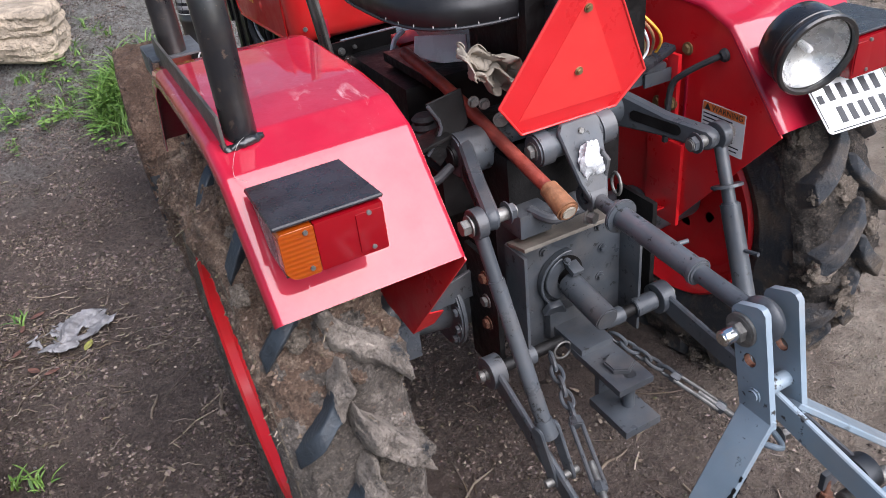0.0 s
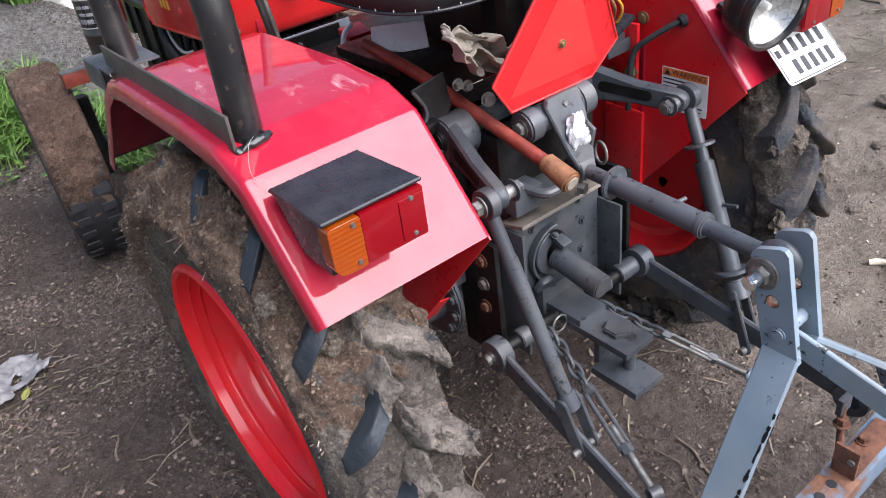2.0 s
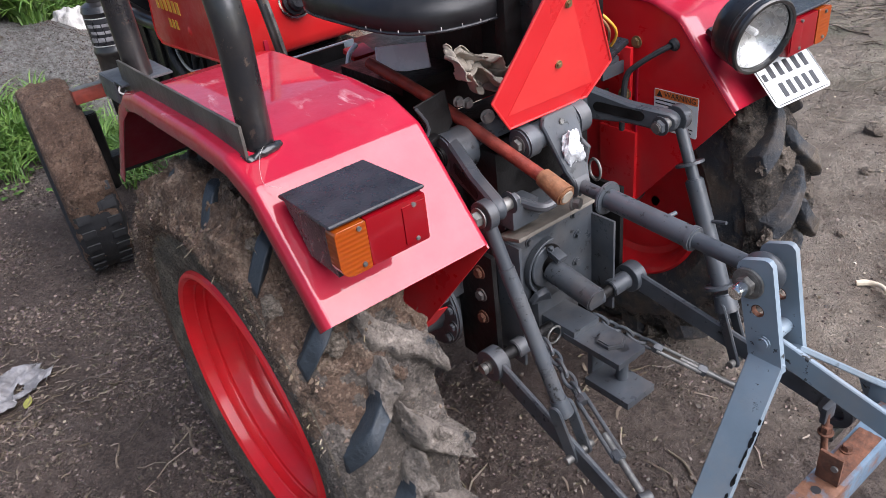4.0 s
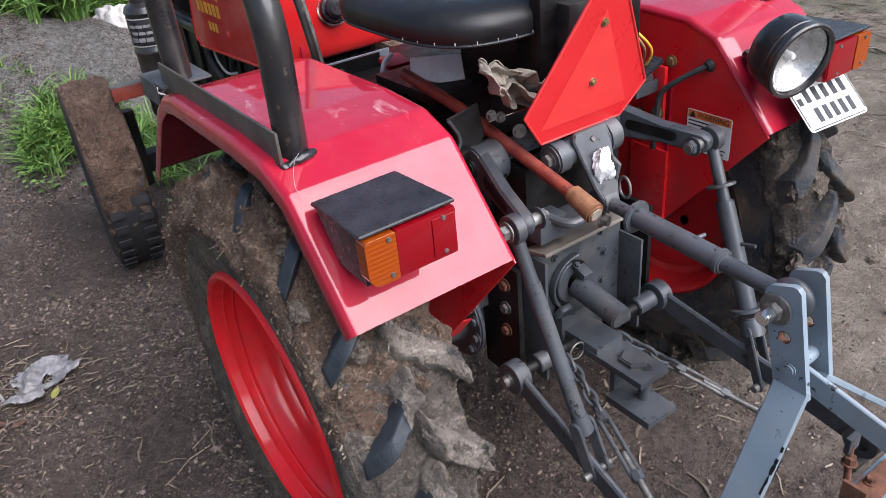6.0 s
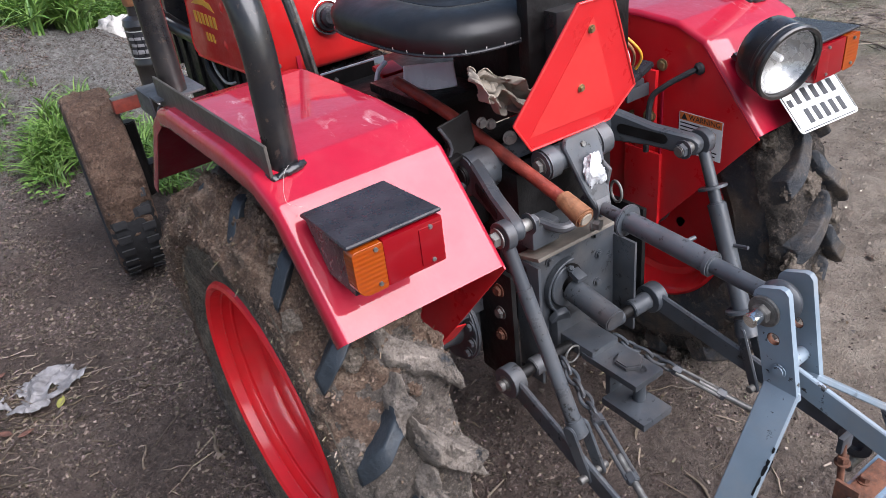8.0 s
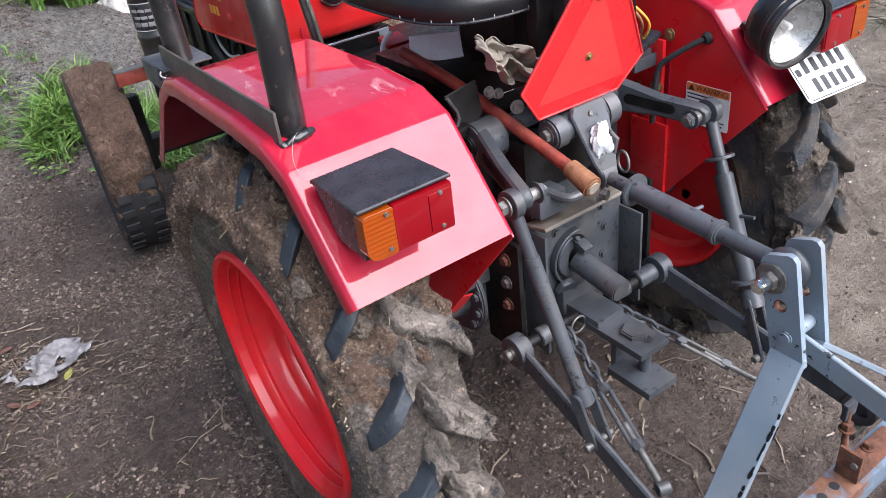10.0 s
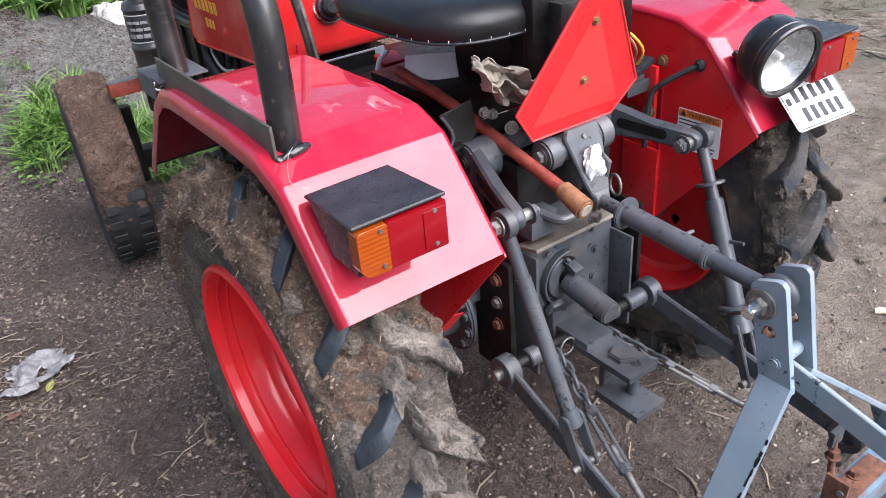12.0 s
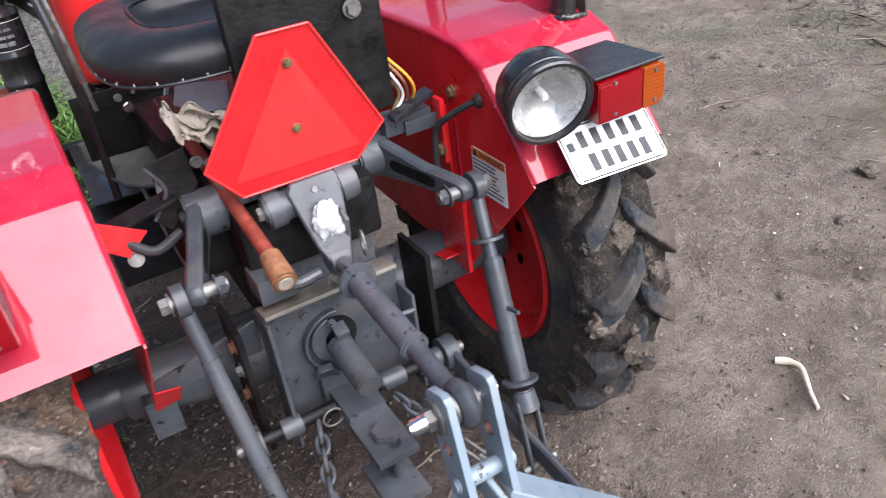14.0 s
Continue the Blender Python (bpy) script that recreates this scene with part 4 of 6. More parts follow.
# ---- seat, hood and driving place ----
def seat():
    s = new("driver_seat")
    s.parent = tractor
    s["label"] = "black vinyl bucket tractor seat with piped edge"
    cx, cy, hx, hy = 0.0, 0.195, 0.242, 0.249

    def loop(inset, z, n=72):
        out = []
        for k in range(n):
            a = 2 * math.pi * k / n
            c, d = math.cos(a), math.sin(a)
            q = (abs(c) ** 3.6 + abs(d) ** 3.6) ** (-1 / 3.6)
            x, y = cx + (hx - inset) * c * q, cy + (hy - inset) * d * q
            sag = 0.004 * noise.noise(Vector((x * 9, y * 9, z * 12))) + 0.002 * noise.noise(Vector((x * 30, y * 30, z * 10)))
            out.append((x + sag * c, y + sag * d, z + 0.5 * sag))
        return out

    prof = [(0.16, 1.036), (0.10, 1.032), (0.045, 1.028), (0.020, 1.027), (0.006, 1.029), (0.004, 1.033), (0.002, 1.044), (0.000, 1.058), (0.003, 1.070), (0.012, 1.081), (0.028, 1.089), (0.050, 1.094), (0.075, 1.095), (0.092, 1.092), (0.100, 1.082), (0.106, 1.068), (0.118, 1.060), (0.14, 1.057), (0.18, 1.056), (0.20, 1.056)]
    bm = bmesh.new()
    rows = [[bm.verts.new(p) for p in loop(i, z)] for i, z in prof]
    for p, q in zip(rows, rows[1:]):
        for k in range(len(p)):
            bm.faces.new((p[k], p[(k + 1) % len(p)], q[(k + 1) % len(p)], q[k]))
    bm.faces.new(rows[0])
    bm.faces.new(rows[-1])
    part("cushion", bm, VINYL, s, angle=60)
    pl = loop(0.004, 1.030, 64)
    part("piping", tube([*pl, pl[0]], 0.0030, 8, 2), PLASTIC, s, "worn grey seam cord")
    pl = loop(0.098, 1.089, 48)
    part("inner_piping", tube([*pl, pl[0]], 0.0035, 8, 2), VINYL, s)
    for k in range(9):
        p = loop(0.003, 1.032, 90)[50 + k * 2]
        part("stitch", rod(p, (p[0], p[1], p[2] + 0.005), 0.0009, seg=6), SACK, s)
    part("base", box((0.10, 0.20, 0.93), (0.14, 0.20, 0.14), 0.01), DARK, s)


seat()


def hood():
    h = new("hood")
    h.parent = tractor
    h["label"] = "red engine hood and fuel tank"
    side_out = [(0.86, 0.822), (1.30, 0.800), (1.345, 0.806), (1.372, 0.836), (1.340, 0.97), (1.310, 1.24), (0.86, 1.24)]
    for sx in (-1, 1):
        part("side_panel", slab(side_out, frame_of((sx * 0.222 - 0.003, 0, 0), (0, 1, 0), (0, 0, 1)), 0.006, 0.002), RED_HOOD, h)
        part("panel_edge", tube([(sx * 0.222, y, z) for y, z in side_out[:6]], 0.0055, 8, 4), RED_HOOD, h)
    # fuel tank: a box with rounded corners behind the side panels
    bm = bmesh.new()
    rows = []
    for z, inset in ((0.815, 0.030), (0.818, 0.012), (0.830, 0.002), (0.850, 0.0), (0.95, -0.003), (1.08, -0.002), (1.20, 0.002), (1.232, 0.016), (1.242, 0.05)):
        row = []
        for u, v in rounded(0.438 - 2 * inset, 0.34 - 2 * inset, 0.052 - min(0.03, max(0, inset)), 6):
            row.append(bm.verts.new((u, 0.968 + v, z)))
        rows.append(row)
    for p, q in zip(rows, rows[1:]):
        for k in range(len(p)):
            bm.faces.new((p[k], p[(k + 1) % len(p)], q[(k + 1) % len(p)], q[k]))
    bm.faces.new(rows[0])
    bm.faces.new(rows[-1])
    part("fuel_tank", bm, RED_HOOD, h, angle=50)
    part("top_cover", box((0, 1.36, 1.245), (0.45, 0.86, 0.02), 0.008), RED_HOOD, h)
    part("nose", box((0, 1.80, 0.98), (0.42, 0.05, 0.52), 0.018), RED_HOOD, h)
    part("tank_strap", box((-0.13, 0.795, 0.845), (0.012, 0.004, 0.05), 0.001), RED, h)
    part("drain_screw", hexbolt((-0.185, 0.805, 0.855), (-0.4, -1, 0), 0.007, 0.005), STEEL, h)
    c = Vector((-0.022, 0.795, 0.950))
    part("tank_cap", lathe([(0.0, 0.045), (0.018, 0.044), (0.026, 0.036), (0.028, 0.02), (0.036, 0.018), (0.038, 0.0), (0.038, -0.01)], along(c, c + Vector((-0.15, -1, 0.15))), 28), PLASTIC, h)
    part("cap_ring", lathe([(0.040, 0.0), (0.046, 0.003), (0.047, 0.008), (0.042, 0.009)], along(c, c + Vector((-0.15, -1, 0.15))), 28), CHROME, h)
    for y, z in ((1.034, 0.987), (1.069, 0.874)):
        part("rivet", lathe([(0.0, 0.004), (0.006, 0.004), (0.011, 0.001), (0.016, 0.0)], along((-0.2252, y, z), (-1, y, z)), 18), RED_HOOD, h)
    m = frame_of((-0.2254, 1.195, 0.922), (0, -1, 0), (0, 0.05, 1)) @ Matrix.Diagonal((1.45, 1.45, 1, 1))
    part("emblem", slab([(-0.06, 0.035), (-0.01, 0.055), (0.05, 0.045), (0.065, 0.03), (0.01, 0.038)], m, 0.001, 0.0), GOLD, h, smooth=False)
    for k in range(6):
        part("emblem_bar", boxed(m, -0.055 + 0.022 * k, 0.008, 0.014, 0.024, 0.001), GOLD, h, smooth=False)
    for k in range(3):
        part("emblem_bar", boxed(m, -0.01 + 0.018 * k, -0.028, 0.011, 0.018, 0.001), GOLD, h, smooth=False)


hood()


def drive_block():
    part("gearbox", box((0, 0.55, 0.58), (0.20, 1.16, 0.28), 0.02), DARK, tractor, "near-black gearbox casting with shade in its colour")
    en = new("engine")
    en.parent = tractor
    en["label"] = "black engine with hoses and pipes"
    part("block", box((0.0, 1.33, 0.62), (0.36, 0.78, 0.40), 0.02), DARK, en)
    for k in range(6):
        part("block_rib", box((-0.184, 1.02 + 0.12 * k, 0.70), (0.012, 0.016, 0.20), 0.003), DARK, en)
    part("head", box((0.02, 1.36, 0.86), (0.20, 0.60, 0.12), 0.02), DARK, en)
    part("rocker_cover", box((0.02, 1.36, 0.945), (0.15, 0.52, 0.06), 0.02), BLACK, en)
    part("radiator", box((0, 1.74, 0.92), (0.38, 0.06, 0.46), 0.008), BLACK, en)
    for k in range(4):
        part("port", rod((-0.09, 1.14 + 0.15 * k, 0.845), (-0.155, 1.14 + 0.15 * k, 0.825), 0.022, seg=16), GREY, en)
        part("head_bolt", hexbolt((-0.084, 1.10 + 0.15 * k, 0.90), (-1, 0, 0), 0.009, 0.008), STEEL, en)
    part("manifold", tube([(-0.16, 1.10, 0.822), (-0.165, 1.35, 0.820), (-0.19, 1.55, 0.835), (-0.25, 1.62, 0.90), (-0.30, 1.58, 0.95)], 0.026, 14), BLACK, en)
    part("pump", box((-0.135, 1.20, 0.70), (0.07, 0.16, 0.11), 0.012), GREY, en)
    for k in range(3):
        part("fuel_pipe", tube([(-0.15, 1.0 + 0.04 * k, 0.755), (-0.175, 1.02 + 0.05 * k, 0.80), (-0.15, 1.12 + 0.08 * k, 0.86)], 0.0035, 8), STEEL, en)
    part("filter_bowl", rod((-0.165, 0.90, 0.70), (-0.165, 0.90, 0.79), 0.034, seg=20, bev=0.005), BLACK, en)
    part("hose", tube([(-0.17, 1.02, 0.79), (-0.19, 1.08, 0.815), (-0.19, 1.18, 0.78), (-0.17, 1.26, 0.70)], 0.011, 10), RUBBER, en)
    part("pale_wire", tube([(-0.19, 1.34, 0.82), (-0.20, 1.30, 0.76), (-0.195, 1.24, 0.72), (-0.17, 1.18, 0.73)], 0.0045, 8), SACK, en)
    part("drain_hose", tube([(-0.16, 1.40, 0.82), (-0.20, 1.36, 0.75), (-0.19, 1.28, 0.66)], 0.012, 10), RUBBER, en)
    part("clamp", ring((-0.192, 1.13, 0.797), (-0.192, 1.145, 0.792), 0.0135, 0.011), STEEL, en)
    part("injector_cap", rod((-0.15, 1.22, 0.75), (-0.185, 1.22, 0.765), 0.015, seg=12, bev=0.003), STEEL, en)
    part("battery", box((0.04, 0.86, 0.73), (0.26, 0.16, 0.13), 0.008), PLASTIC, en)
    part("rear_cover", box((0, 0.02, 0.74), (0.26, 0.24, 0.12), 0.015), DARK, tractor)
    part("axle_housing_left", rod((-0.10, AXLE_Y, AXLE_Z), (-0.48, AXLE_Y, AXLE_Z), 0.055, 0.05, 24), GREY, tractor)
    part("axle_housing_right", rod((0.10, AXLE_Y, AXLE_Z), (0.48, AXLE_Y, AXLE_Z), 0.075, 0.06, 24), GREY, tractor)
    part("backrest_post", box((0.0725, -0.058, 1.13), (0.265, 0.030, 0.46), 0.006), DARK, tractor, "black sheet panel behind the seat")
    part("panel_bolt", hexbolt((0.15, -0.079, 1.085), (0, -1, 0), 0.012, 0.008), STEEL, tractor)
    part("foot_lever", tube([(-0.275, 0.50, 1.16), (-0.262, 0.46, 1.0), (-0.255, 0.44, 0.86), (-0.262, 0.42, 0.68)], 0.009, 10), BLACK, tractor)
    part("foot_lever", tube([(-0.262, 0.50, 1.16), (-0.246, 0.47, 1.0), (-0.238, 0.45, 0.87)], 0.005, 8), STEEL, tractor)
    part("floor_plate", box((0.0, 0.78, 0.62), (0.62, 0.45, 0.006), 0.002), BLACK, tractor)


drive_block()


def front_wheel(side):
    w = new("front_wheel")
    w.parent = tractor
    w["label"] = "narrow front wheel with mud-smeared tread"
    m = Matrix.Translation((side * 0.545, 1.72, 0.325)) @ Matrix.Rotation(radians(-6), 4, "Z") @ Matrix.Rotation(radians(90 * side), 4, "Y")
    h = 0.084
    prof = [(0.20, h * 0.8), (0.23, h), (0.28, h * 1.02), (0.31, h * 0.92), (0.322, h * 0.78), (0.326, h * 0.4), (0.328, 0)]
    prof = prof + [(r, -z) for r, z in prof[-2::-1]]
    bm = lathe(prof, Matrix(), 72)
    bm.transform(m)
    block = bpy.data.meshes.new("tread_block")
    bb = box((0.330, 0, 0), (0.006, 0.030, 0.044), 0.002)
    bb.to_mesh(block)
    bb.free()
    block.materials.append(RUBBER)
    for k in range(34):
        for s in (-1, 1):
            tb = new("tread_block", block)
            tb.parent = w
            tb.matrix_basis = m @ Matrix.Rotation(2 * math.pi * (k + 0.25 * s) / 34, 4, "Z") @ Matrix.Translation((0, 0, s * 0.045))
    part("tyre", bm, RUBBER, w, angle=30)
    prof = [(0.27, h * 0.99), (0.30, h * 1.0), (0.325, h * 0.93), (0.334, h * 0.7), (0.336, h * 0.4), (0.337, 0)]
    bm = lathe(prof + [(r, -z) for r, z in prof[-2::-1]], Matrix(), 260)
    bmesh.ops.subdivide_edges(bm, edges=[e for e in bm.edges if abs(e.verts[0].co.z - e.verts[1].co.z) > 0.004], cuts=2, use_grid_fill=True)
    for v in bm.verts:
        r = math.hypot(v.co.x, v.co.y)
        g = 0.012 * noise.fractal(v.co * 22, 0.7, 2, 5) + 0.016 * max(-1, min(0.75, 3.5 * v.co.x / 0.33 * -side - 0.55 + 0.5 * noise.noise(v.co * 9)))
        v.co.x *= (r + g) / r
        v.co.y *= (r + g) / r
    bm.transform(m)
    part("mud_layer", bm, MUD_WET, w, angle=60)
    bm = lathe([(0.202, h * 0.85), (0.212, h * 0.9), (0.195, h * 0.7), (0.18, h * 0.3), (0.0, h * 0.3)], m, 48)
    part("rim", bm, RED_RIM, w)


front_wheel(-1)
front_wheel(1)
part("front_axle", box((0, 1.72, 0.34), (0.95, 0.07, 0.07), 0.006), DARK, tractor)
for sx in (-1, 1):
    part("steering_knuckle", rod((sx * 0.44, 1.70, 0.26), (sx * 0.44, 1.70, 0.55), 0.028, seg=16, bev=0.004), DARK, tractor)
part("side_step", box((-0.40, 1.52, 0.665), (0.20, 0.035, 0.045), 0.003), ROPE_RED, tractor, "dark red angle bar with dusty edge")
part("step_edge", box((-0.40, 1.52, 0.689), (0.20, 0.036, 0.004), 0.001), STEEL, tractor)


def air_filter():
    a = new("air_cleaner")
    a.parent = tractor
    a["label"] = "black canister air cleaner with metal band"
    c = Vector((-0.345, 1.45, 0.0))
    m = Matrix.Translation(c)
    part("canister", lathe([(0.0, 0.58), (0.050, 0.58), (0.057, 0.59), (0.057, 0.70), (0.060, 0.705), (0.060, 0.715), (0.057, 0.72), (0.057, 0.785), (0.060, 0.79), (0.060, 0.80), (0.057, 0.805), (0.057, 0.912), (0.060, 0.917), (0.054, 0.935), (0.034, 0.945), (0.032, 1.02), (0.036, 1.025), (0.036, 1.10), (0.0, 1.10)], m, 36), BLACK, a)
    part("inlet_hose", lathe([(0.037, 0.975), (0.040, 0.98), (0.040, 1.09), (0.037, 1.095)], m, 28), KNOB, a, "brown rubber sleeve")
    part("sticker", lathe([(0.0574, 0.815), (0.0578, 0.817), (0.0578, 0.903), (0.0574, 0.905)], m, 36), PLASTIC, a)
    for z in (0.818, 0.902):
        part("sticker_line", lathe([(0.0579, z - 0.0015), (0.0583, z), (0.0579, z + 0.0015)], m, 36), SACK, a)
    for k in range(4):
        for j in range(3):
            w = radians(205 + 24 * k + 5 * (j % 2))
            part("print_bar", box((c.x + 0.0580 * math.cos(w), c.y + 0.0580 * math.sin(w), 0.838 + 0.021 * j), (0.0012, 0.021, 0.009 if j else 0.013), 0.0003, Matrix.Rotation(w, 4, "Z")), BAG, a)
    part("clamp_wire", tube([(c.x - 0.03, c.y - 0.055, 0.70), (c.x - 0.045, c.y - 0.075, 0.68), (c.x - 0.02, c.y - 0.08, 0.66), (c.x - 0.035, c.y - 0.07, 0.63)], 0.003, 8), SACK, a)
    part("clamp_wire", tube([(c.x - 0.01, c.y - 0.058, 0.68), (c.x - 0.05, c.y - 0.07, 0.655), (c.x - 0.03, c.y - 0.085, 0.64)], 0.004, 8), RUBBER, a)


air_filter()


# ---- hitch ----
def fat_link(name, a, b, r, w, mat, parent, label=""):
    """A forged flat bar with round eyes, its flat face turned to the side (x)."""
    a, b = Vector(a), Vector(b)
    d = b - a
    m = frame_of(a, d, (0, 0, 1))
    m = m @ Matrix.Translation((0, 0, -w / 2))
    return part(name, slab(capsule(d.length, r), m, w, 0.004), mat, parent, label)


def hitch():
    h = tractor
    for s in (-1, 1):
        root, eye = Vector((s * 0.172, -0.016, 0.795)), Vector((s * 0.238, -0.220, 0.772))
        la = new("lift_arm")
        la.parent = h
        la["label"] = "cast grey hydraulic lift arm"
        m = frame_of(root, eye - root, (0, 0, 1))
        L = (eye - root).length
        out = [(-0.03, 0.02), (0.0, 0.040), (0.05, 0.034), (L * 0.6, 0.022), (L, 0.022), (L + 0.016, 0.014), (L + 0.02, 0), (L + 0.016, -0.014), (L, -0.022), (L * 0.6, -0.022), (0.05, -0.032), (0.0, -0.040), (-0.03, -0.02)]
        part("arm_body", slab(out, m @ Matrix.Translation((0, 0, -0.013)), 0.026, 0.005), GREY, la)
        # The cast slot's shade is a thin dark slab on each face.
        for k in (-1, 1):
            part("recess_shade", slab(capsule(L * 0.42, 0.011), m @ Matrix.Translation((L * 0.30, 0.002, 0.0135 if k > 0 else -0.0145)), 0.001, 0.0003), DARK, la)
        part("hub", rod(root - Vector((s * 0.045, 0, 0)), root + Vector((s * 0.022, 0, 0)), 0.043, seg=32, bev=0.004), GREY, la)
        part("shaft_end", rod(root + Vector((s * 0.02, 0, 0)), root + Vector((s * 0.032, 0, 0)), 0.022, seg=20, bev=0.003), DARK, la)
        part("pin", rod(eye - Vector((0.048, 0, 0)), eye + Vector((0.048, 0, 0)), 0.012, seg=18, bev=0.002), STEEL, la)
        part("pin_nut", hexbolt(eye - Vector((s * 0.03, 0, 0)), (-s, 0, 0), 0.015, 0.012), GREY, la)
        part("pin_head", hexbolt(eye + Vector((s * 0.040, 0, 0)), (s, 0, 0), 0.014, 0.014), STEEL, la)
        # lift rod
        lr = new("lift_rod")
        lr.parent = h
        lr["label"] = "grey threaded lift rod with eye and fork"
        e = eye + Vector((s * 0.026, 0, 0))
        low = Vector((-0.234, -0.357, 0.399)) if s < 0 else Vector((0.222, -0.395, 0.410))
        d = (low - e).normalized()
        part("eye", ring(e - Vector((0.010, 0, 0)), e + Vector((0.010, 0, 0)), 0.027, 0.011, 28), GREY, lr)
        part("rod_upper", rod(e + d * 0.022, e + d * 0.16, 0.0125, seg=18), GREY, lr)
        if s > 0:
            part("collar", rod(e + d * 0.095, e + d * 0.101, 0.030, seg=24, bev=0.001), GREY, lr)
            part("barrel", rod(e + d * 0.13, low - d * 0.035, 0.019, 0.019, 20, 0.003), GREY, lr)
            part("collar", rod(low - d * 0.045, low - d * 0.038, 0.034, seg=24, bev=0.001), GREY, lr)
            part("crank", rod(e + d * 0.22 + Vector((0, 0, 0.0)), e + d * 0.22 + Vector((0, -0.05, 0.012)), 0.004, seg=10), GREY, lr)
        else:
            part("barrel", rod(e + d * 0.10, low - d * 0.01, 0.0145, 0.0145, 20, 0.003), GREY, lr)
        f1 = low + d * 0.100 if s < 0 else low + d * 0.12
        for k in (-1, 1):
            fat_link("fork_cheek", low + Vector((k * 0.018, 0, 0)), f1 + Vector((k * 0.018, 0, 0)), 0.014, 0.007, GREY, lr)
        part("fork_neck", rod(low - d * 0.025, low + d * 0.015, 0.016 if s < 0 else 0.021, 0.020 if s < 0 else 0.026, 18, 0.003), GREY, lr)
        part("fork_pin", rod(f1 - Vector((0.036, 0, 0)), f1 + Vector((0.036, 0, 0)), 0.008, seg=14, bev=0.001), STEEL, lr)
        # lower link
        ll = new("lower_link")
        ll.parent = h
        ll["label"] = "grey steel lower link arm, chipped paint"
        a, b = (Vector((-0.225, -0.160, 0.386)), Vector((-0.250, -0.660, 0.225))) if s < 0 else (Vector((0.190, -0.172, 0.397)), Vector((0.225, -0.655, 0.285)))
        fat_link("bar", a, b, 0.024, 0.013, GREY, ll)
        part("ball_housing", ring(a - Vector((0.016, 0, 0)), a + Vector((0.016, 0, 0)), 0.034, 0.018, 28), GREY, ll)
        part("ball", rod(a - Vector((0.022, 0, 0)), a + Vector((0.022, 0, 0)), 0.018, seg=20, bev=0.006), STEEL, ll)
        part("bush", rod(a + Vector((s * 0.022, 0, 0)), a + Vector((s * 0.034, 0, 0)), 0.012, seg=18, bev=0.002), STEEL, ll)
        part("ball_housing", ring(b - Vector((0.016, 0, 0)), b + Vector((0.016, 0, 0)), 0.034, 0.018, 28), GREY, ll)
        # check chain with turnbuckle
        ch = new("check_chain")
        ch.parent = h
        ch["label"] = "stabiliser chain with steel turnbuckle"
        p, q = (Vector((-0.105, -0.185, 0.386)), Vector((-0.213, -0.535, 0.287))) if s < 0 else (Vector((0.062, -0.170, 0.350)), Vector((0.195, -0.470, 0.236)))
        u = (q - p).normalized()
        side_v = u.cross(Vector((0, 0, 1))).normalized()
        up = side_v.cross(u)
        L = (q - p).length
        for k in range(5):
            c = p + u * (0.015 + 0.030 * k)
            sv = side_v if k % 2 else up
            loop = [c + u * (0.021 * math.cos(t)) + sv * (0.011 * math.sin(t)) for t in np.linspace(0, 2 * math.pi, 14)]
            part("link", tube(loop, 0.0042, 8, 1), GREY, ch)
        t0, t1 = p + u * 0.155, p + u * (L - 0.09)
        for k in (-1, 1):
            part("turnbuckle_bar", rod(t0 + side_v * 0.010 * k, t1 + side_v * 0.010 * k, 0.0045, seg=10), GREY if s < 0 else STEEL, ch)
        for c in (t0, t1):
            part("turnbuckle_end", rod(c - u * 0.010, c + u * 0.010, 0.013, seg=6, bev=0.002), GREY, ch)
        part("screw", rod(t1 - u * 0.05, q, 0.007, seg=12), STEEL, ch)
        part("shackle", ring(q - side_v * 0.012, q + side_v * 0.012, 0.013, 0.006, 18), GREY, ch)
    loop = [(0.175 + 0.020 * math.sin(t), -0.500 + 0.030 * math.cos(t), 0.262 + 0.006 * math.sin(2 * t)) for t in np.linspace(0, 2 * math.pi, 18)]
    part("shackle_ring", tube(loop, 0.006, 10, 1), BLUE, h)
    part("shackle_bolt", hexbolt((0.20, -0.505, 0.262), (1, -0.2, 0), 0.012, 0.016), STEEL, h)
    part("axle_stay", box((-0.345, -0.005, 0.425), (0.055, 0.05, 0.09), 0.003), GREY, h)
    # rocker tube and top-link bracket
    b = new("top_link_bracket")
    b.parent = h
    b["label"] = "grey top link bracket on a cross tube"
    part("cross_tube", rod((-0.078, -0.118, 0.808), (0.072, -0.125, 0.818), 0.026, seg=28, bev=0.003), GREY, b)
    part("tube_cap", rod((-0.084, -0.118, 0.808), (-0.050, -0.119, 0.81), 0.032, seg=28, bev=0.004), GREY, b)
    part("tube_cap", rod((0.045, -0.123, 0.816), (0.080, -0.125, 0.819), 0.034, seg=28, bev=0.004), GREY, b)
    part("tube_bolt", hexbolt((-0.084, -0.118, 0.808), (-1, 0, 0), 0.013, 0.010), STEEL, b)
    m = frame_of((0.0, -0.128, 0.845), (1, 0, 0), (0, 0.45, 1))
    part("face_plate", slab([(-0.046, -0.012), (-0.036, 0.004), (0.042, 0.004), (0.050, -0.012), (0.034, -0.11), (0.022, -0.155), (-0.012, -0.155), (-0.028, -0.11)], m, 0.012, 0.003), GREY, b)
    part("cheek", slab([(0.0, 0.0), (0.03, -0.01), (0.028, -0.13), (0.0, -0.12)], frame_of((0.034, -0.165, 0.80), (0, -1, -0.2), (0, -0.2, 1)), 0.008, 0.002), GREY, b)
    part("grease_nipple", hexbolt((0.0, -0.142, 0.832), (0, -1, 0.4), 0.006, 0.006), STEEL, b)
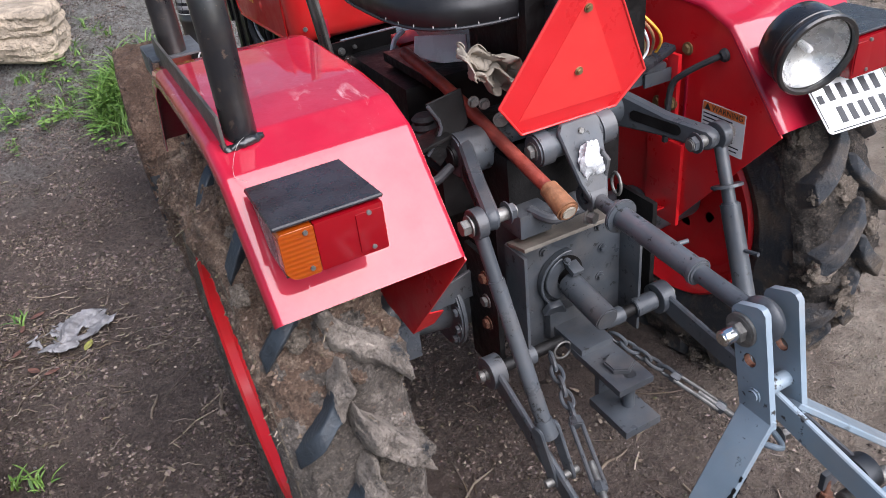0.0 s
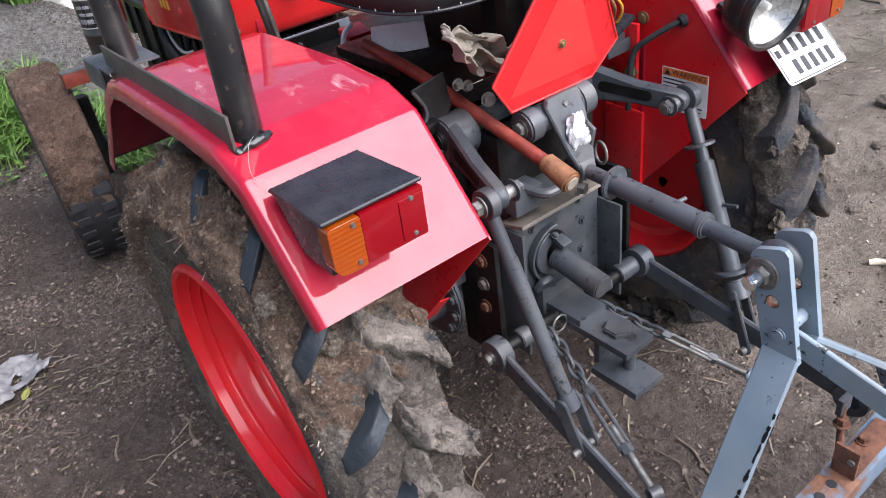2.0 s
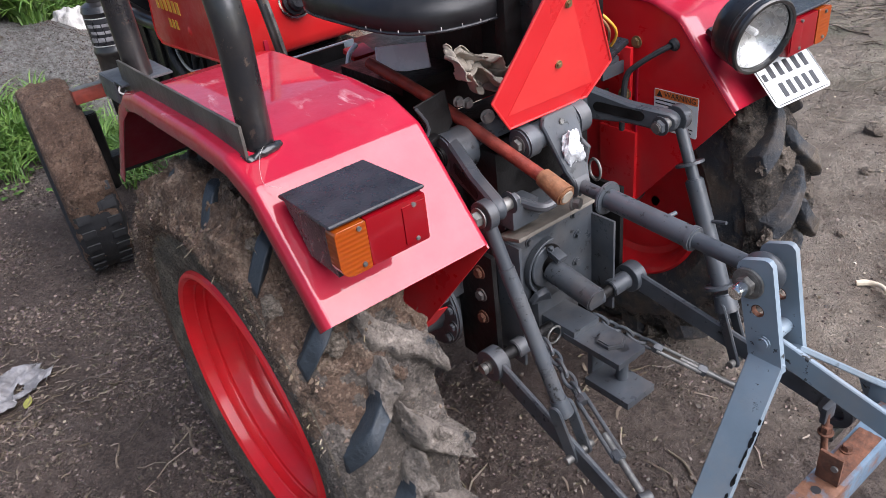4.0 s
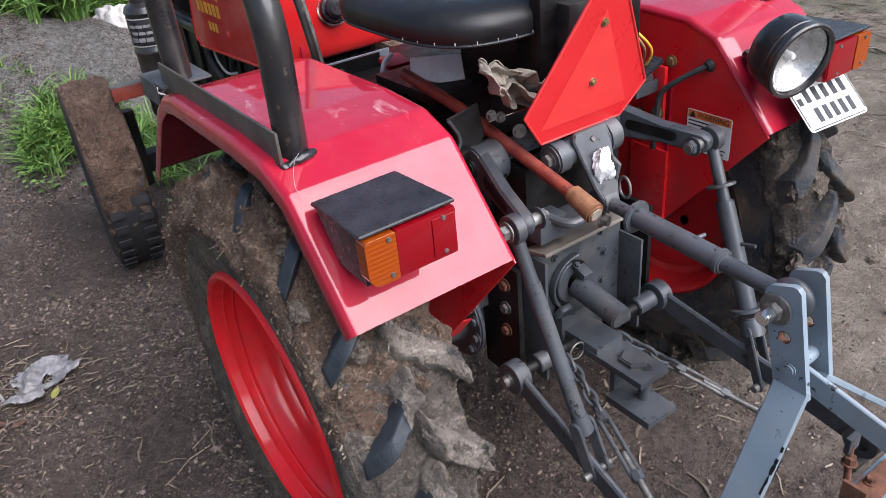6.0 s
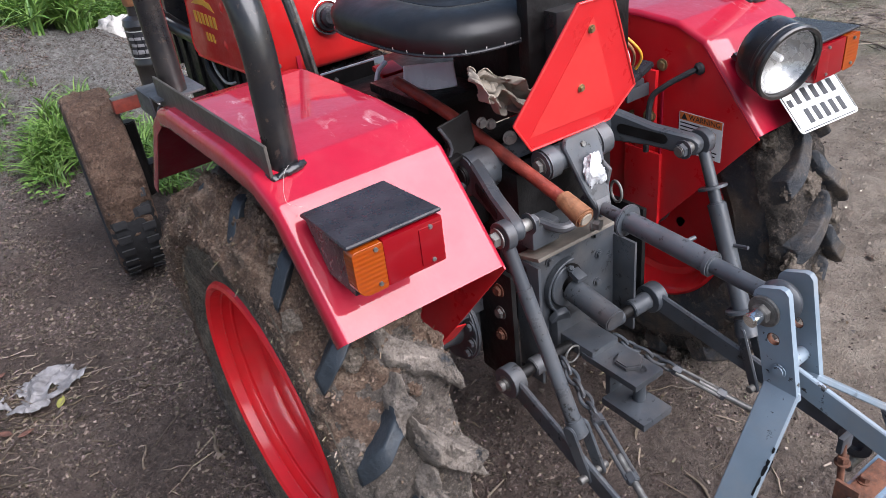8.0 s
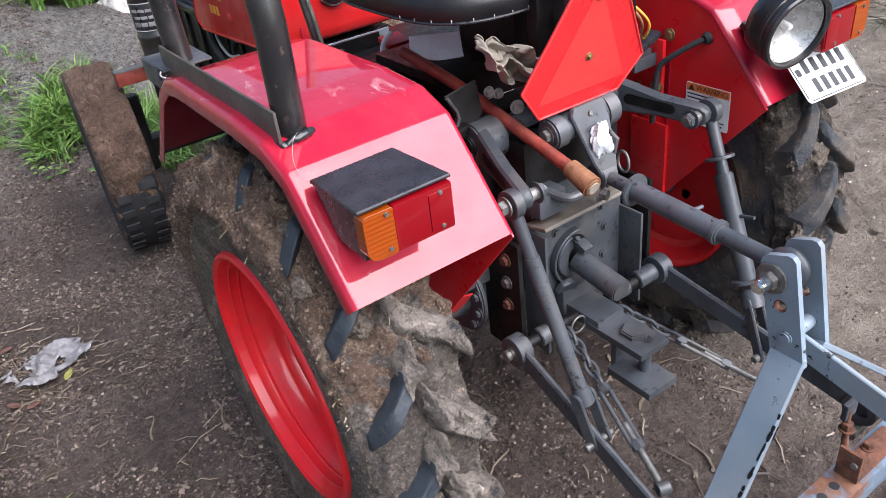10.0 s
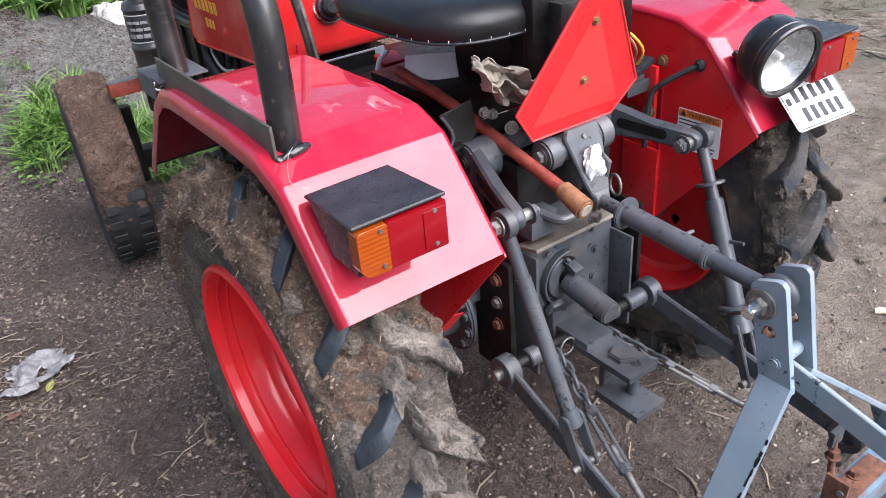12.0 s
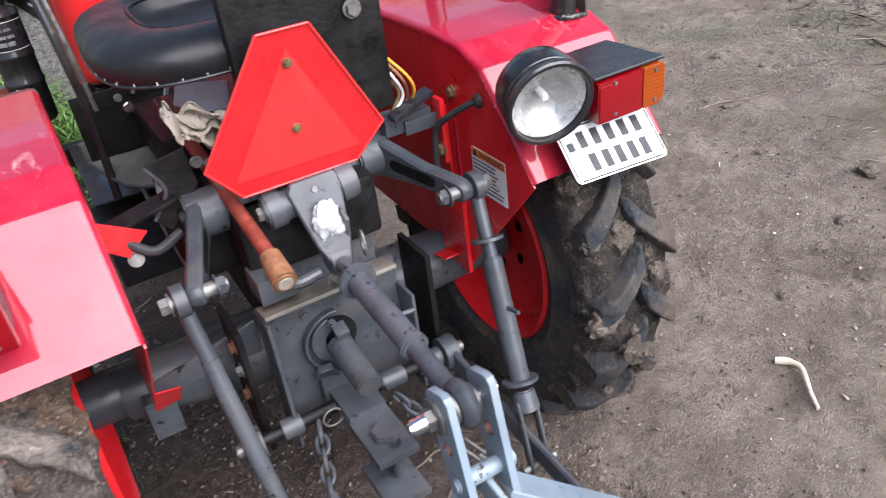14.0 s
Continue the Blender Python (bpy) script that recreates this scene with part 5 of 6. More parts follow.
    loop = [(0.052 + 0.004 * math.sin(t), -0.185 + 0.018 * math.sin(t), 0.725 + 0.022 * math.cos(t)) for t in np.linspace(0, 2 * math.pi, 18)]
    part("lynch_ring", tube(loop, 0.003, 8, 1), STEEL, b)
    # top link
    t = new("top_link")
    t.parent = h
    t["label"] = "grey tubular top link with threaded ends"
    p, q = Vector((0.004, -0.175, 0.712)), Vector((-0.004, -0.585, 0.690))
    u = (q - p).normalized()
    at = lambda d: p + u * d
    L = (q - p).length
    part("front_screw", rod(at(-0.01), at(0.09), 0.0135, seg=18), GREY, t)
    part("front_eye", ring(p - Vector((0.018, 0, 0)), p + Vector((0.018, 0, 0)), 0.026, 0.012, 24), GREY, t)
    part("lock_disc", rod(at(0.080), at(0.088), 0.033, seg=28, bev=0.002), GREY, t)
    part("tube", rod(at(0.086), at(L - 0.135), 0.020, seg=24, bev=0.003), GREY, t)
    part("lock_nut", rod(at(L - 0.142), at(L - 0.128), 0.023, seg=24, bev=0.003), GREY, t)
    part("rear_screw", rod(at(L - 0.14), at(L - 0.028), 0.0150, seg=18), GREY, t)
    part("rear_eye", lathe([(0.014, -0.013), (0.026, -0.013), (0.033, -0.008), (0.036, 0.0), (0.033, 0.008), (0.026, 0.013), (0.014, 0.013)], along(q, q + Vector((1, 0, 0))), 32, closed=True), GREY, t)
    for k in (-1, 1):
        part("eye_ball", ring(q + Vector((k * 0.013, 0, 0)), q + Vector((k * 0.019, 0, 0)), 0.022, 0.013, 24), STEEL, t)
    part("tommy_bar", rod(at(0.2) + Vector((0.0, 0, 0)), at(0.2) + Vector((0.040, -0.01, 0.004)), 0.004, seg=10), GREY, t)
    # power take-off box
    b = new("pto_box")
    b.parent = h
    b["label"] = "grey welded box round the power take-off"
    x0, x1, z0, z1 = -0.140, 0.136, 0.330, 0.622
    part("back_plate", box(((x0 + x1) / 2, -0.098, (z0 + z1) / 2), (x1 - x0, 0.012, z1 - z0), 0.002), GREY, b)
    part("top_plate", box(((x0 + x1) / 2 - 0.012, -0.134, z1 + 0.010), (x1 - x0 - 0.02, 0.066, 0.008), 0.002, Matrix.Rotation(radians(-14), 4, "X")), plain("dusty_grey_steel", (0.135, 0.118, 0.098), 0.6, 0.1, 0.4, 14, 0.2, 60), b, "dusty top plate")
    part("side_plate", box((x0, -0.130, (z0 + z1) / 2), (0.007, 0.070, z1 - z0), 0.002), GREY, b)
    part("side_plate", box((x1, -0.132, (z0 + z1) / 2 - 0.03), (0.007, 0.070, z1 - z0 - 0.06), 0.002), GREY, b)
    part("casting", box((0, -0.045, 0.55), (0.22, 0.09, 0.26), 0.015), GREY, b)
    fm = frame_of((-0.012, -0.1045, 0.50), (1, 0, 0), (0, 0, 1))
    arc = lambda r, a0, a1, n=14: [(r * math.cos(radians(a0 + (a1 - a0) * k / n)), r * math.sin(radians(a0 + (a1 - a0) * k / n))) for k in range(n + 1)]
    # Flat dark disc on the plate: shade inside the bore, drawn as colour.
    part("bore_shade", slab(arc(0.046, 0, 345, 30), fm, 0.0015, 0.0), DARK, b)
    part("guard_cheek", slab(arc(0.052, 100, 250) + arc(0.022, 250, 100), fm, 0.012, 0.002), GREY, b)
    part("guard_rim", slab(arc(0.067, 82, 255) + arc(0.061, 255, 82), fm, 0.016, 0.0015), GREY, b)
    part("clip", box((-0.008, -0.135, 0.532), (0.026, 0.030, 0.012), 0.002, Matrix.Rotation(radians(20), 4, "X")), GREY, b)
    part("wedge", slab([(-0.03, -0.012), (0.024, -0.018), (0.010, 0.016), (-0.018, 0.012)], frame_of((-0.045, -0.118, 0.448), (1, -0.2, 0), (0, -0.4, 1)), 0.016, 0.002), GREY, b)
    s = part("shaft_cover", rod((-0.012, -0.12, 0.492), (-0.010, -0.245, 0.470), 0.026, seg=28, bev=0.003), GREY, b)
    part("shaft_bolt", hexbolt((-0.018, -0.125, 0.546), (-0.2, -0.6, 1), 0.006, 0.007), GREY, b)
    part("inspection_ring", lathe([(0.030, 0.0), (0.034, 0.003), (0.028, 0.004), (0.0, 0.003)], along((-0.01, -0.105, 0.605), (-0.01, -1, 0.605)), 28), GREY, b)
    for x, z in ((-0.06, 0.575), (0.075, 0.585), (0.085, 0.53), (0.08, 0.46), (-0.1, 0.44)):
        part("bolt", hexbolt((x, -0.104, z), (0, -1, 0), 0.008, 0.006), GREY, b)
    # drawbar
    d = new("drawbar")
    d.parent = h
    d["label"] = "grey clevis drawbar with vertical pin"
    part("upper_plate", box((-0.018, -0.270, 0.378), (0.082, 0.150, 0.016), 0.003), GREY, d)
    part("step_plate", box((-0.018, -0.160, 0.386), (0.078, 0.130, 0.030), 0.004), GREY, d)
    part("lower_plate", box((-0.024, -0.318, 0.298), (0.084, 0.115, 0.018), 0.003), GREY, d)
    part("web", box((-0.018, -0.255, 0.338), (0.050, 0.014, 0.085), 0.003), GREY, d)
    part("pin", rod((-0.012, -0.315, 0.300), (-0.012, -0.315, 0.386), 0.013, seg=20), GREY, d)
    part("pin_head", rod((-0.012, -0.285, 0.384), (-0.012, -0.285, 0.397), 0.031, seg=6, bev=0.003), GREY, d)
    part("cross_shaft", rod((-0.222, -0.160, 0.386), (-0.06, -0.160, 0.386), 0.013, seg=20), DARK, d)
    part("cross_shaft", rod((0.03, -0.168, 0.393), (0.188, -0.172, 0.397), 0.013, seg=20), DARK, d)
    part("sleeve", rod((-0.17, -0.160, 0.386), (-0.13, -0.160, 0.386), 0.021, seg=20, bev=0.002), GREY, d)
    part("sleeve", rod((0.118, -0.170, 0.395), (0.172, -0.172, 0.397), 0.021, seg=20, bev=0.002), GREY, d)
    part("sleeve", rod((0.04, -0.166, 0.392), (0.09, -0.168, 0.393), 0.019, seg=20, bev=0.002), GREY, d)
    part("hanger", box((-0.016, -0.115, 0.40), (0.10, 0.03, 0.07), 0.004), GREY, d)
    loop = [(-0.075 + 0.020 * math.sin(t), -0.185, 0.385 + 0.020 * math.cos(t)) for t in np.linspace(0, 2 * math.pi, 18)]
    part("lynch_ring", tube(loop, 0.0025, 8, 1), STEEL, d)
    # drilled side bracket
    k = new("side_bracket")
    k.parent = h
    k["label"] = "dark maroon bracket plate with rusty bolts"
    # Drawn near-black: the shade on the maroon is put into the colour.
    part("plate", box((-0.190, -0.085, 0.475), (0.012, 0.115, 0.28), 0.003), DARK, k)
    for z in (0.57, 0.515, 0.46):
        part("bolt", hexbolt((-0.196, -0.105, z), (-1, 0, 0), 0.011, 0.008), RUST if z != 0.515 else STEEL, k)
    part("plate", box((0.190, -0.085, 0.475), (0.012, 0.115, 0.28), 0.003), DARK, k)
    # lever
    l = new("hitch_lever")
    l.parent = h
    l["label"] = "faded red lever with brown grip"
    part("shaft", tube([(-0.134, 0.285, 0.905), (-0.126, 0.10, 0.868), (-0.119, -0.09, 0.815), (-0.114, -0.215, 0.779)], 0.0125, 14), ROPE_RED, l)
    part("grip", rod((-0.114, -0.205, 0.783), (-0.115, -0.268, 0.761), 0.017, 0.021, 22, 0.004), KNOB, l)
    part("grip_end", rod((-0.115, -0.266, 0.762), (-0.115, -0.270, 0.7605), 0.013, seg=18, bev=0.001), CLOTH, l)


hitch()


# ---- implement on the hitch ----
def drilled(outline, holes, m, thick):
    """A flat plate with round holes (x, y, r) through it."""
    x = bmesh.new()
    edges = []
    for pts in [outline] + [[(u + r * math.cos(k * math.pi / 9), v + r * math.sin(k * math.pi / 9)) for k in range(18)] for u, v, r in holes]:
        vs = [x.verts.new((u, v, 0)) for u, v in pts]
        edges += [x.edges.new((vs[k], vs[(k + 1) % len(vs)])) for k in range(len(vs))]
    bmesh.ops.triangle_fill(x, use_beauty=True, edges=edges)
    top = bmesh.ops.extrude_face_region(x, geom=x.faces[:])
    bmesh.ops.translate(x, verts=[g for g in top["geom"] if isinstance(g, bmesh.types.BMVert)], vec=(0, 0, thick))
    x.transform(m)
    return x


def implement():
    im = thing("cultivator_frame", "blue-grey steel implement frame hitched behind the tractor", "implement", (0, -0.75, 0))
    for s in (-1, 1):
        x = -0.038 if s < 0 else 0.026
        m = frame_of((x - 0.005, 0, 0), (0, 1, 0), (0, 0, 1))
        mast = part("mast_plate", drilled([(-0.658, 0.545), (-0.598, 0.549), (-0.560, 0.709), (-0.562, 0.718), (-0.568, 0.725), (-0.603, 0.738), (-0.611, 0.737), (-0.618, 0.730)], [(-0.603, 0.643, 0.0115)], m, 0.011), BLUE, im)
        top = Vector((x, -0.627, 0.553))
        knee, foot = (Vector((x - 0.155, -0.638, 0.315)), Vector((x - 0.175, -0.640, 0.18))) if s < 0 else (Vector((0.268, -0.690, 0.352)), Vector((0.288, -0.700, 0.300)))
        for a, b in ((top, knee), (knee, foot)):
            d = b - a
            fm = frame_of(a, d, (0, 1, 0))
            part("leg", slab([(-0.006, -0.030), (d.length + 0.003, -0.030), (d.length + 0.003, 0.030), (-0.006, 0.030)], fm @ Matrix.Translation((0, 0, -0.0055)), 0.011, 0.002), BLUE, mast)
    # paint worn off along the edge of the leg nearer the wheel packed with mud
    rnd = random.Random(31)
    a, b = Vector((-0.038, -0.667, 0.553)), Vector((-0.193, -0.668, 0.315))
    d = (b - a).normalized()
    fm = frame_of(a, d, (0, 1, 0))
    for k in range(9):
        u, ln, w = 0.10 + 0.018 * k + rnd.uniform(-0.006, 0.006), rnd.uniform(0.010, 0.026), rnd.uniform(0.004, 0.009)
        pts = [(u + ln * 0.5 * math.cos(q) * rnd.uniform(0.7, 1.2), 0.006 + w * 0.5 * math.sin(q) * rnd.uniform(0.6, 1.3)) for q in (0, 0.8, 1.6, 2.4, 3.14, 4.0, 4.7, 5.5)]
        for face in (-0.0060, 0.0053):
            part("paint_chip", slab(pts, fm @ Matrix.Translation((0, 0.002, face)), 0.0007, 0.0), DARK, im)
    pin = part("top_pin", rod((-0.084, -0.583, 0.688), (0.050, -0.583, 0.688), 0.012, seg=18, bev=0.003), CHROME, im)
    part("pin_nut", hexbolt((-0.046, -0.583, 0.688), (-1, 0, 0), 0.016, 0.012), STEEL, pin)
    part("washer", ring((-0.048, -0.583, 0.688), (-0.043, -0.583, 0.688), 0.027, 0.012), STEEL, pin)
    part("spacer", rod((-0.032, -0.620, 0.590), (0.045, -0.620, 0.590), 0.013, seg=16, bev=0.002), BLUE, im)
    for x in (-0.0425, 0.0215):
        part("hole_edge", ring((x, -0.603, 0.643), (x + 0.010, -0.603, 0.643), 0.0114, 0.0098, 20), RUST, im, "rusted hole edge")
    part("mast_bolt", rod((-0.043, -0.622, 0.592), (-0.051, -0.622, 0.592), 0.012, seg=18, bev=0.003), BLUE, im)
    # beams
    beam = part("front_beam", box((-0.022, -0.738, 0.293), (0.615, 0.056, 0.055), 0.004), BEAM, im, "drilled blue-grey cross beam with rust patches")
    # Thin black discs on the solid top put the holes' shade into colour.
    for k in range(14):
        part("hole", rod((-0.235 + k * 0.036, -0.736, 0.3200), (-0.235 + k * 0.036, -0.736, 0.3214), 0.0085, seg=14), INK, beam)
    for s in (-1, 1):
        x = 0.292 if s > 0 else -0.335
        part("side_beam", box((x + s * 0.012, -1.05, 0.296), (0.010, 0.62, 0.055), 0.002, Matrix.Rotation(radians(s * 3), 4, "Z")), BLUE, im)
        part("side_flange", box((x + s * 0.002, -1.05, 0.322), (0.028, 0.62, 0.006), 0.002, Matrix.Rotation(radians(s * 3), 4, "Z")), BLUE, im)
    part("rear_beam", box((-0.02, -1.37, 0.29), (0.62, 0.05, 0.05), 0.003), BLUE, im)
    a, b = Vector((0.004, -0.605, 0.560)), Vector((0.075, -1.36, 0.300))
    d = b - a
    fm = frame_of(a, d, (0.0, 0, 1))
    br = part("brace", slab([(0, -0.022), (d.length, -0.022), (d.length, 0.022), (0, 0.022)], fm, 0.010, 0.002), BLUE, im)
    for k in range(4):
        part("rivet", rod(a + d * (0.12 + 0.12 * k) + Vector((0.0, 0, 0.0)), a + d * (0.12 + 0.12 * k) + Vector((-0.004, 0, 0)), 0.006, seg=10), BLUE, br)
    part("gusset", box((0.262, -0.712, 0.335), (0.006, 0.05, 0.055), 0.001), BLUE, im)
    # rusty clamp with pin
    cl = part("clamp_plate", box((0.088, -0.738, 0.324), (0.150, 0.040, 0.005), 0.0015), RUST, im, "rusty angle clamp")
    part("clamp_lip", box((0.012, -0.738, 0.352), (0.006, 0.040, 0.062), 0.0015), RUST, cl)
    part("clamp_rivet", rod((0.008, -0.748, 0.360), (0.0045, -0.748, 0.360), 0.006, seg=12), STEEL, cl)
    part("clamp_bolt", hexbolt((0.094, -0.730, 0.3265), (0, 0, 1), 0.009, 0.010), RUST, cl)
    hp = part("screw_stop", rod((0.046, -0.712, 0.330), (0.052, -0.700, 0.425), 0.006, seg=12, bev=0.001), RUST, im, "rusty screw with square head plate")
    part("head_plate", box((0.056, -0.700, 0.425), (0.034, 0.010, 0.034), 0.003), GREY, hp)
    part("screw_nut", hexbolt((0.049, -0.706, 0.385), (0, 0, 1), 0.010, 0.014), RUST, hp)
    for s in (-1, 1):
        part("hitch_pin", rod((s * 0.19, -0.655, 0.235), (s * 0.31, -0.655, 0.235), 0.014, seg=18, bev=0.002), STEEL, im)


implement()


# ---- clutter on the tractor ----
def crumpled(name, c, s, seed, mat, label, category, m=None, rough=0.45, tear=0.0, fine=1.0):
    """A crumpled sheet: a plane folded by noise, with thickness."""
    bm = bmesh.new()
    bmesh.ops.create_grid(bm, x_segments=40, y_segments=40, size=1)
    off = Vector((seed * 3.1, seed * 1.7, 0))
    for v in bm.verts:
        p = Vector((v.co.x, v.co.y, 0))
        r = p.length
        lim = 0.8 + 0.35 * noise.noise(p.normalized() * 1.6 + off) if r > 0 else 1
        k = min(1.0, lim / max(r, 1e-6))
        q = p * k
        z = rough * (abs(noise.noise(q * 1.7 + off)) * 1.2 + fine * (0.5 * abs(noise.noise(q * 4 + off)) + 0.2 * noise.noise(q * 9 + off)))
        v.co = (q.x + 0.15 * noise.noise(q * 3 + off), q.y + 0.15 * noise.noise(q * 3 - off), z)
    if tear:
        bmesh.ops.delete(bm, geom=[f for f in bm.faces if noise.noise(f.calc_center_median() * 2.1 + off) > tear], context="FACES")
    bm.transform(Matrix.Translation(c) @ (m or Matrix()) @ Matrix.Diagonal((*s, 1)))
    ob = part(name, bm, mat, angle=50)
    mod = ob.modifiers.new("sheet", "SOLIDIFY")
    mod.thickness = 0.0015
    return tagged(ob, label, category)


def rag():
    """A stiff dirty cloth stuffed over a lever: a sheet with hard creases."""
    bm = bmesh.new()
    bmesh.ops.create_grid(bm, x_segments=54, y_segments=44, size=1)
    for v in bm.verts:
        u, w = v.co.x, v.co.y
        a = Vector((u * 1.5 + 3, w * 1.5, 4))
        lim = 1 / max(1.0, math.hypot(u, w) * (1.05 + 0.35 * noise.noise(Vector((math.atan2(w, u) * 1.3, 2, 0)))))
        u, w = u * lim, w * lim
        crease = abs(noise.noise(a)) + 0.28 * abs(noise.noise(a * 2.3)) + 0.05 * abs(noise.noise(a * 5))
        v.co = (-0.118 + 0.064 * u - 0.020 * w, -0.015 - 0.075 * crease - 0.030 * abs(u + 0.2 * w), 0.950 + 0.040 * w - 0.018 * u + 0.03 * noise.noise(a * 1.4))
    ob = part("rag", bm, CLOTH, angle=22)
    mod = ob.modifiers.new("sheet", "SOLIDIFY")
    mod.thickness = 0.002
    return tagged(ob, "crumpled beige dirty rag stuffed beside the seat", "rag")


rag()
tagged(part("booklet", slab([(-0.062, 0.062), (0.052, 0.062), (0.058, -0.052), (0.004, -0.066), (-0.062, -0.028)], Matrix.Translation((-0.050, 0.275, 0.892)) @ Matrix.Rotation(radians(-38), 4, "Z") @ Matrix.Rotation(radians(48), 4, "X") @ Matrix.Diagonal((1, 0.52, 1, 1)), 0.008, 0.002), plain("glossy_white_cover", (0.86, 0.86, 0.86), 0.25, 0.0, 0.04, 10, 0.05)), "white booklet lying under the seat", "booklet")
part("tray", box((-0.05, 0.30, 0.862), (0.16, 0.24, 0.022), 0.004), DARK, tractor)
tagged(part("plastic_wrap", blob((0.004, -0.170, 0.775), (0.025, 0.018, 0.040), 9, 4, 0.4, 5), plain("clear_plastic", (0.48, 0.49, 0.50), 0.25, 0.0, 0.15, 30, 0.6, 60, 0.004)), "crumpled white plastic wrapped on the top link bracket", "plastic wrap")


def deck():
    # Dark block added to fill the see-through gap under the seat.
    part("gap_filler", box((0.02, 0.47, 0.79), (0.36, 0.44, 0.10), 0.015), DARK, tractor)
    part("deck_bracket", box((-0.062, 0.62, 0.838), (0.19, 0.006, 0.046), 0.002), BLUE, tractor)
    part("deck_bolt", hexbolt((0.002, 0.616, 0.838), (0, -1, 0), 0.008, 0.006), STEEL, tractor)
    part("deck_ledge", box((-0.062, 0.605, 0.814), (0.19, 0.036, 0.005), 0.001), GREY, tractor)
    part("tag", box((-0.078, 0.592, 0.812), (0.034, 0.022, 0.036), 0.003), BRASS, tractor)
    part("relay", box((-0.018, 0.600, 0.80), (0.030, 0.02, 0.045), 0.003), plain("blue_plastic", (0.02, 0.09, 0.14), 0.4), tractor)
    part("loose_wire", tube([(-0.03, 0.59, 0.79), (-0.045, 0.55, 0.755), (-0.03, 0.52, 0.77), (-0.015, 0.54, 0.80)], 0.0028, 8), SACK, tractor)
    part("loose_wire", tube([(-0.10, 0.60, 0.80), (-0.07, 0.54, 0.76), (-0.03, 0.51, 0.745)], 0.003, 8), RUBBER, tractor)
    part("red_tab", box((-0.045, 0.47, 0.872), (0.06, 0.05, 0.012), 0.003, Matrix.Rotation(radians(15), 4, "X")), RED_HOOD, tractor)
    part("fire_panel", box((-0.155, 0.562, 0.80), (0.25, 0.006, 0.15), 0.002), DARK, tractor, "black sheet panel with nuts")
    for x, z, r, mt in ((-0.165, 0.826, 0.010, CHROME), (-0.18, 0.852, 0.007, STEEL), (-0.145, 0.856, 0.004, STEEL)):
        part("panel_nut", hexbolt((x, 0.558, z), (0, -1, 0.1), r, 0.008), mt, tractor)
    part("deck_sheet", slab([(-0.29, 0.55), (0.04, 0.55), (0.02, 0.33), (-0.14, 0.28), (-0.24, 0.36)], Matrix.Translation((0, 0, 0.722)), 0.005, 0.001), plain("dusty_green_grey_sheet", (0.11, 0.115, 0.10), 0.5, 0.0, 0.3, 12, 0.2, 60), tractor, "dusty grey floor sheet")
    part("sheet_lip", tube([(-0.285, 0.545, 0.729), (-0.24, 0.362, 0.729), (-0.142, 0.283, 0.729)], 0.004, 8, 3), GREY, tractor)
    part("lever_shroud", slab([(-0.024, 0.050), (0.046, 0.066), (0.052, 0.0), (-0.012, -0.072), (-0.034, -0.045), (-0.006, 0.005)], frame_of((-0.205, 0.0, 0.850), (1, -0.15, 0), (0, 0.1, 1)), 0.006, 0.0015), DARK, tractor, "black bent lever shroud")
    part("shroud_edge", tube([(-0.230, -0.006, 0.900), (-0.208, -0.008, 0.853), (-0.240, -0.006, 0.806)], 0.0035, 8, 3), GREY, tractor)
    part("seat_bracket", slab([(0.0, 0.0), (0.072, -0.045), (0.030, -0.078), (-0.004, -0.05)], frame_of((-0.332, -0.034, 0.852), (1, 0.1, 0), (0, 0.1, 1)), 0.005, 0.001), RED_LIT, tractor)
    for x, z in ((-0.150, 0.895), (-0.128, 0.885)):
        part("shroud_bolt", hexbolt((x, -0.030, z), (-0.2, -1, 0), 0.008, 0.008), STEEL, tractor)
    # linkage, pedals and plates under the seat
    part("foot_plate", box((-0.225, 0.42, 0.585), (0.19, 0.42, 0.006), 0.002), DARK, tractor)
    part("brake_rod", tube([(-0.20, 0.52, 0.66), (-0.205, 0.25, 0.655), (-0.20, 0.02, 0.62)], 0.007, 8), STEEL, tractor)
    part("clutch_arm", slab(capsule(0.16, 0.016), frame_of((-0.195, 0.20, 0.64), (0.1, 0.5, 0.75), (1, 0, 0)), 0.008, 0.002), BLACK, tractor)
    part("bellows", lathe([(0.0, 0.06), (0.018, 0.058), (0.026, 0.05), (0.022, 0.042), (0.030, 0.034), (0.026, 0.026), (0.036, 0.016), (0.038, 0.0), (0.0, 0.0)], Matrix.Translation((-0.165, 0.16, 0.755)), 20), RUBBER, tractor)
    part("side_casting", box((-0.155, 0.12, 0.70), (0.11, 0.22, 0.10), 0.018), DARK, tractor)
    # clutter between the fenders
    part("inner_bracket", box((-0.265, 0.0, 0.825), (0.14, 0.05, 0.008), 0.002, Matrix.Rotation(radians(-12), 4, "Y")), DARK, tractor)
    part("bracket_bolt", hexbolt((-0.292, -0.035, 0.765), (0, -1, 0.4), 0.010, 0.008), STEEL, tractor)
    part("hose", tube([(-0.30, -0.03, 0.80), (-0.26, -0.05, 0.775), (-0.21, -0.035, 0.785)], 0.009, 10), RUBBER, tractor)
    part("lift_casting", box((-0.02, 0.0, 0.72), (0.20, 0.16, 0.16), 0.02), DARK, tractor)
    part("rockshaft", rod((-0.19, -0.016, 0.795), (0.19, -0.016, 0.795), 0.030, seg=24), GREY, tractor)
    part("valve", box((-0.10, -0.11, 0.675), (0.07, 0.07, 0.05), 0.006), GREY, tractor)
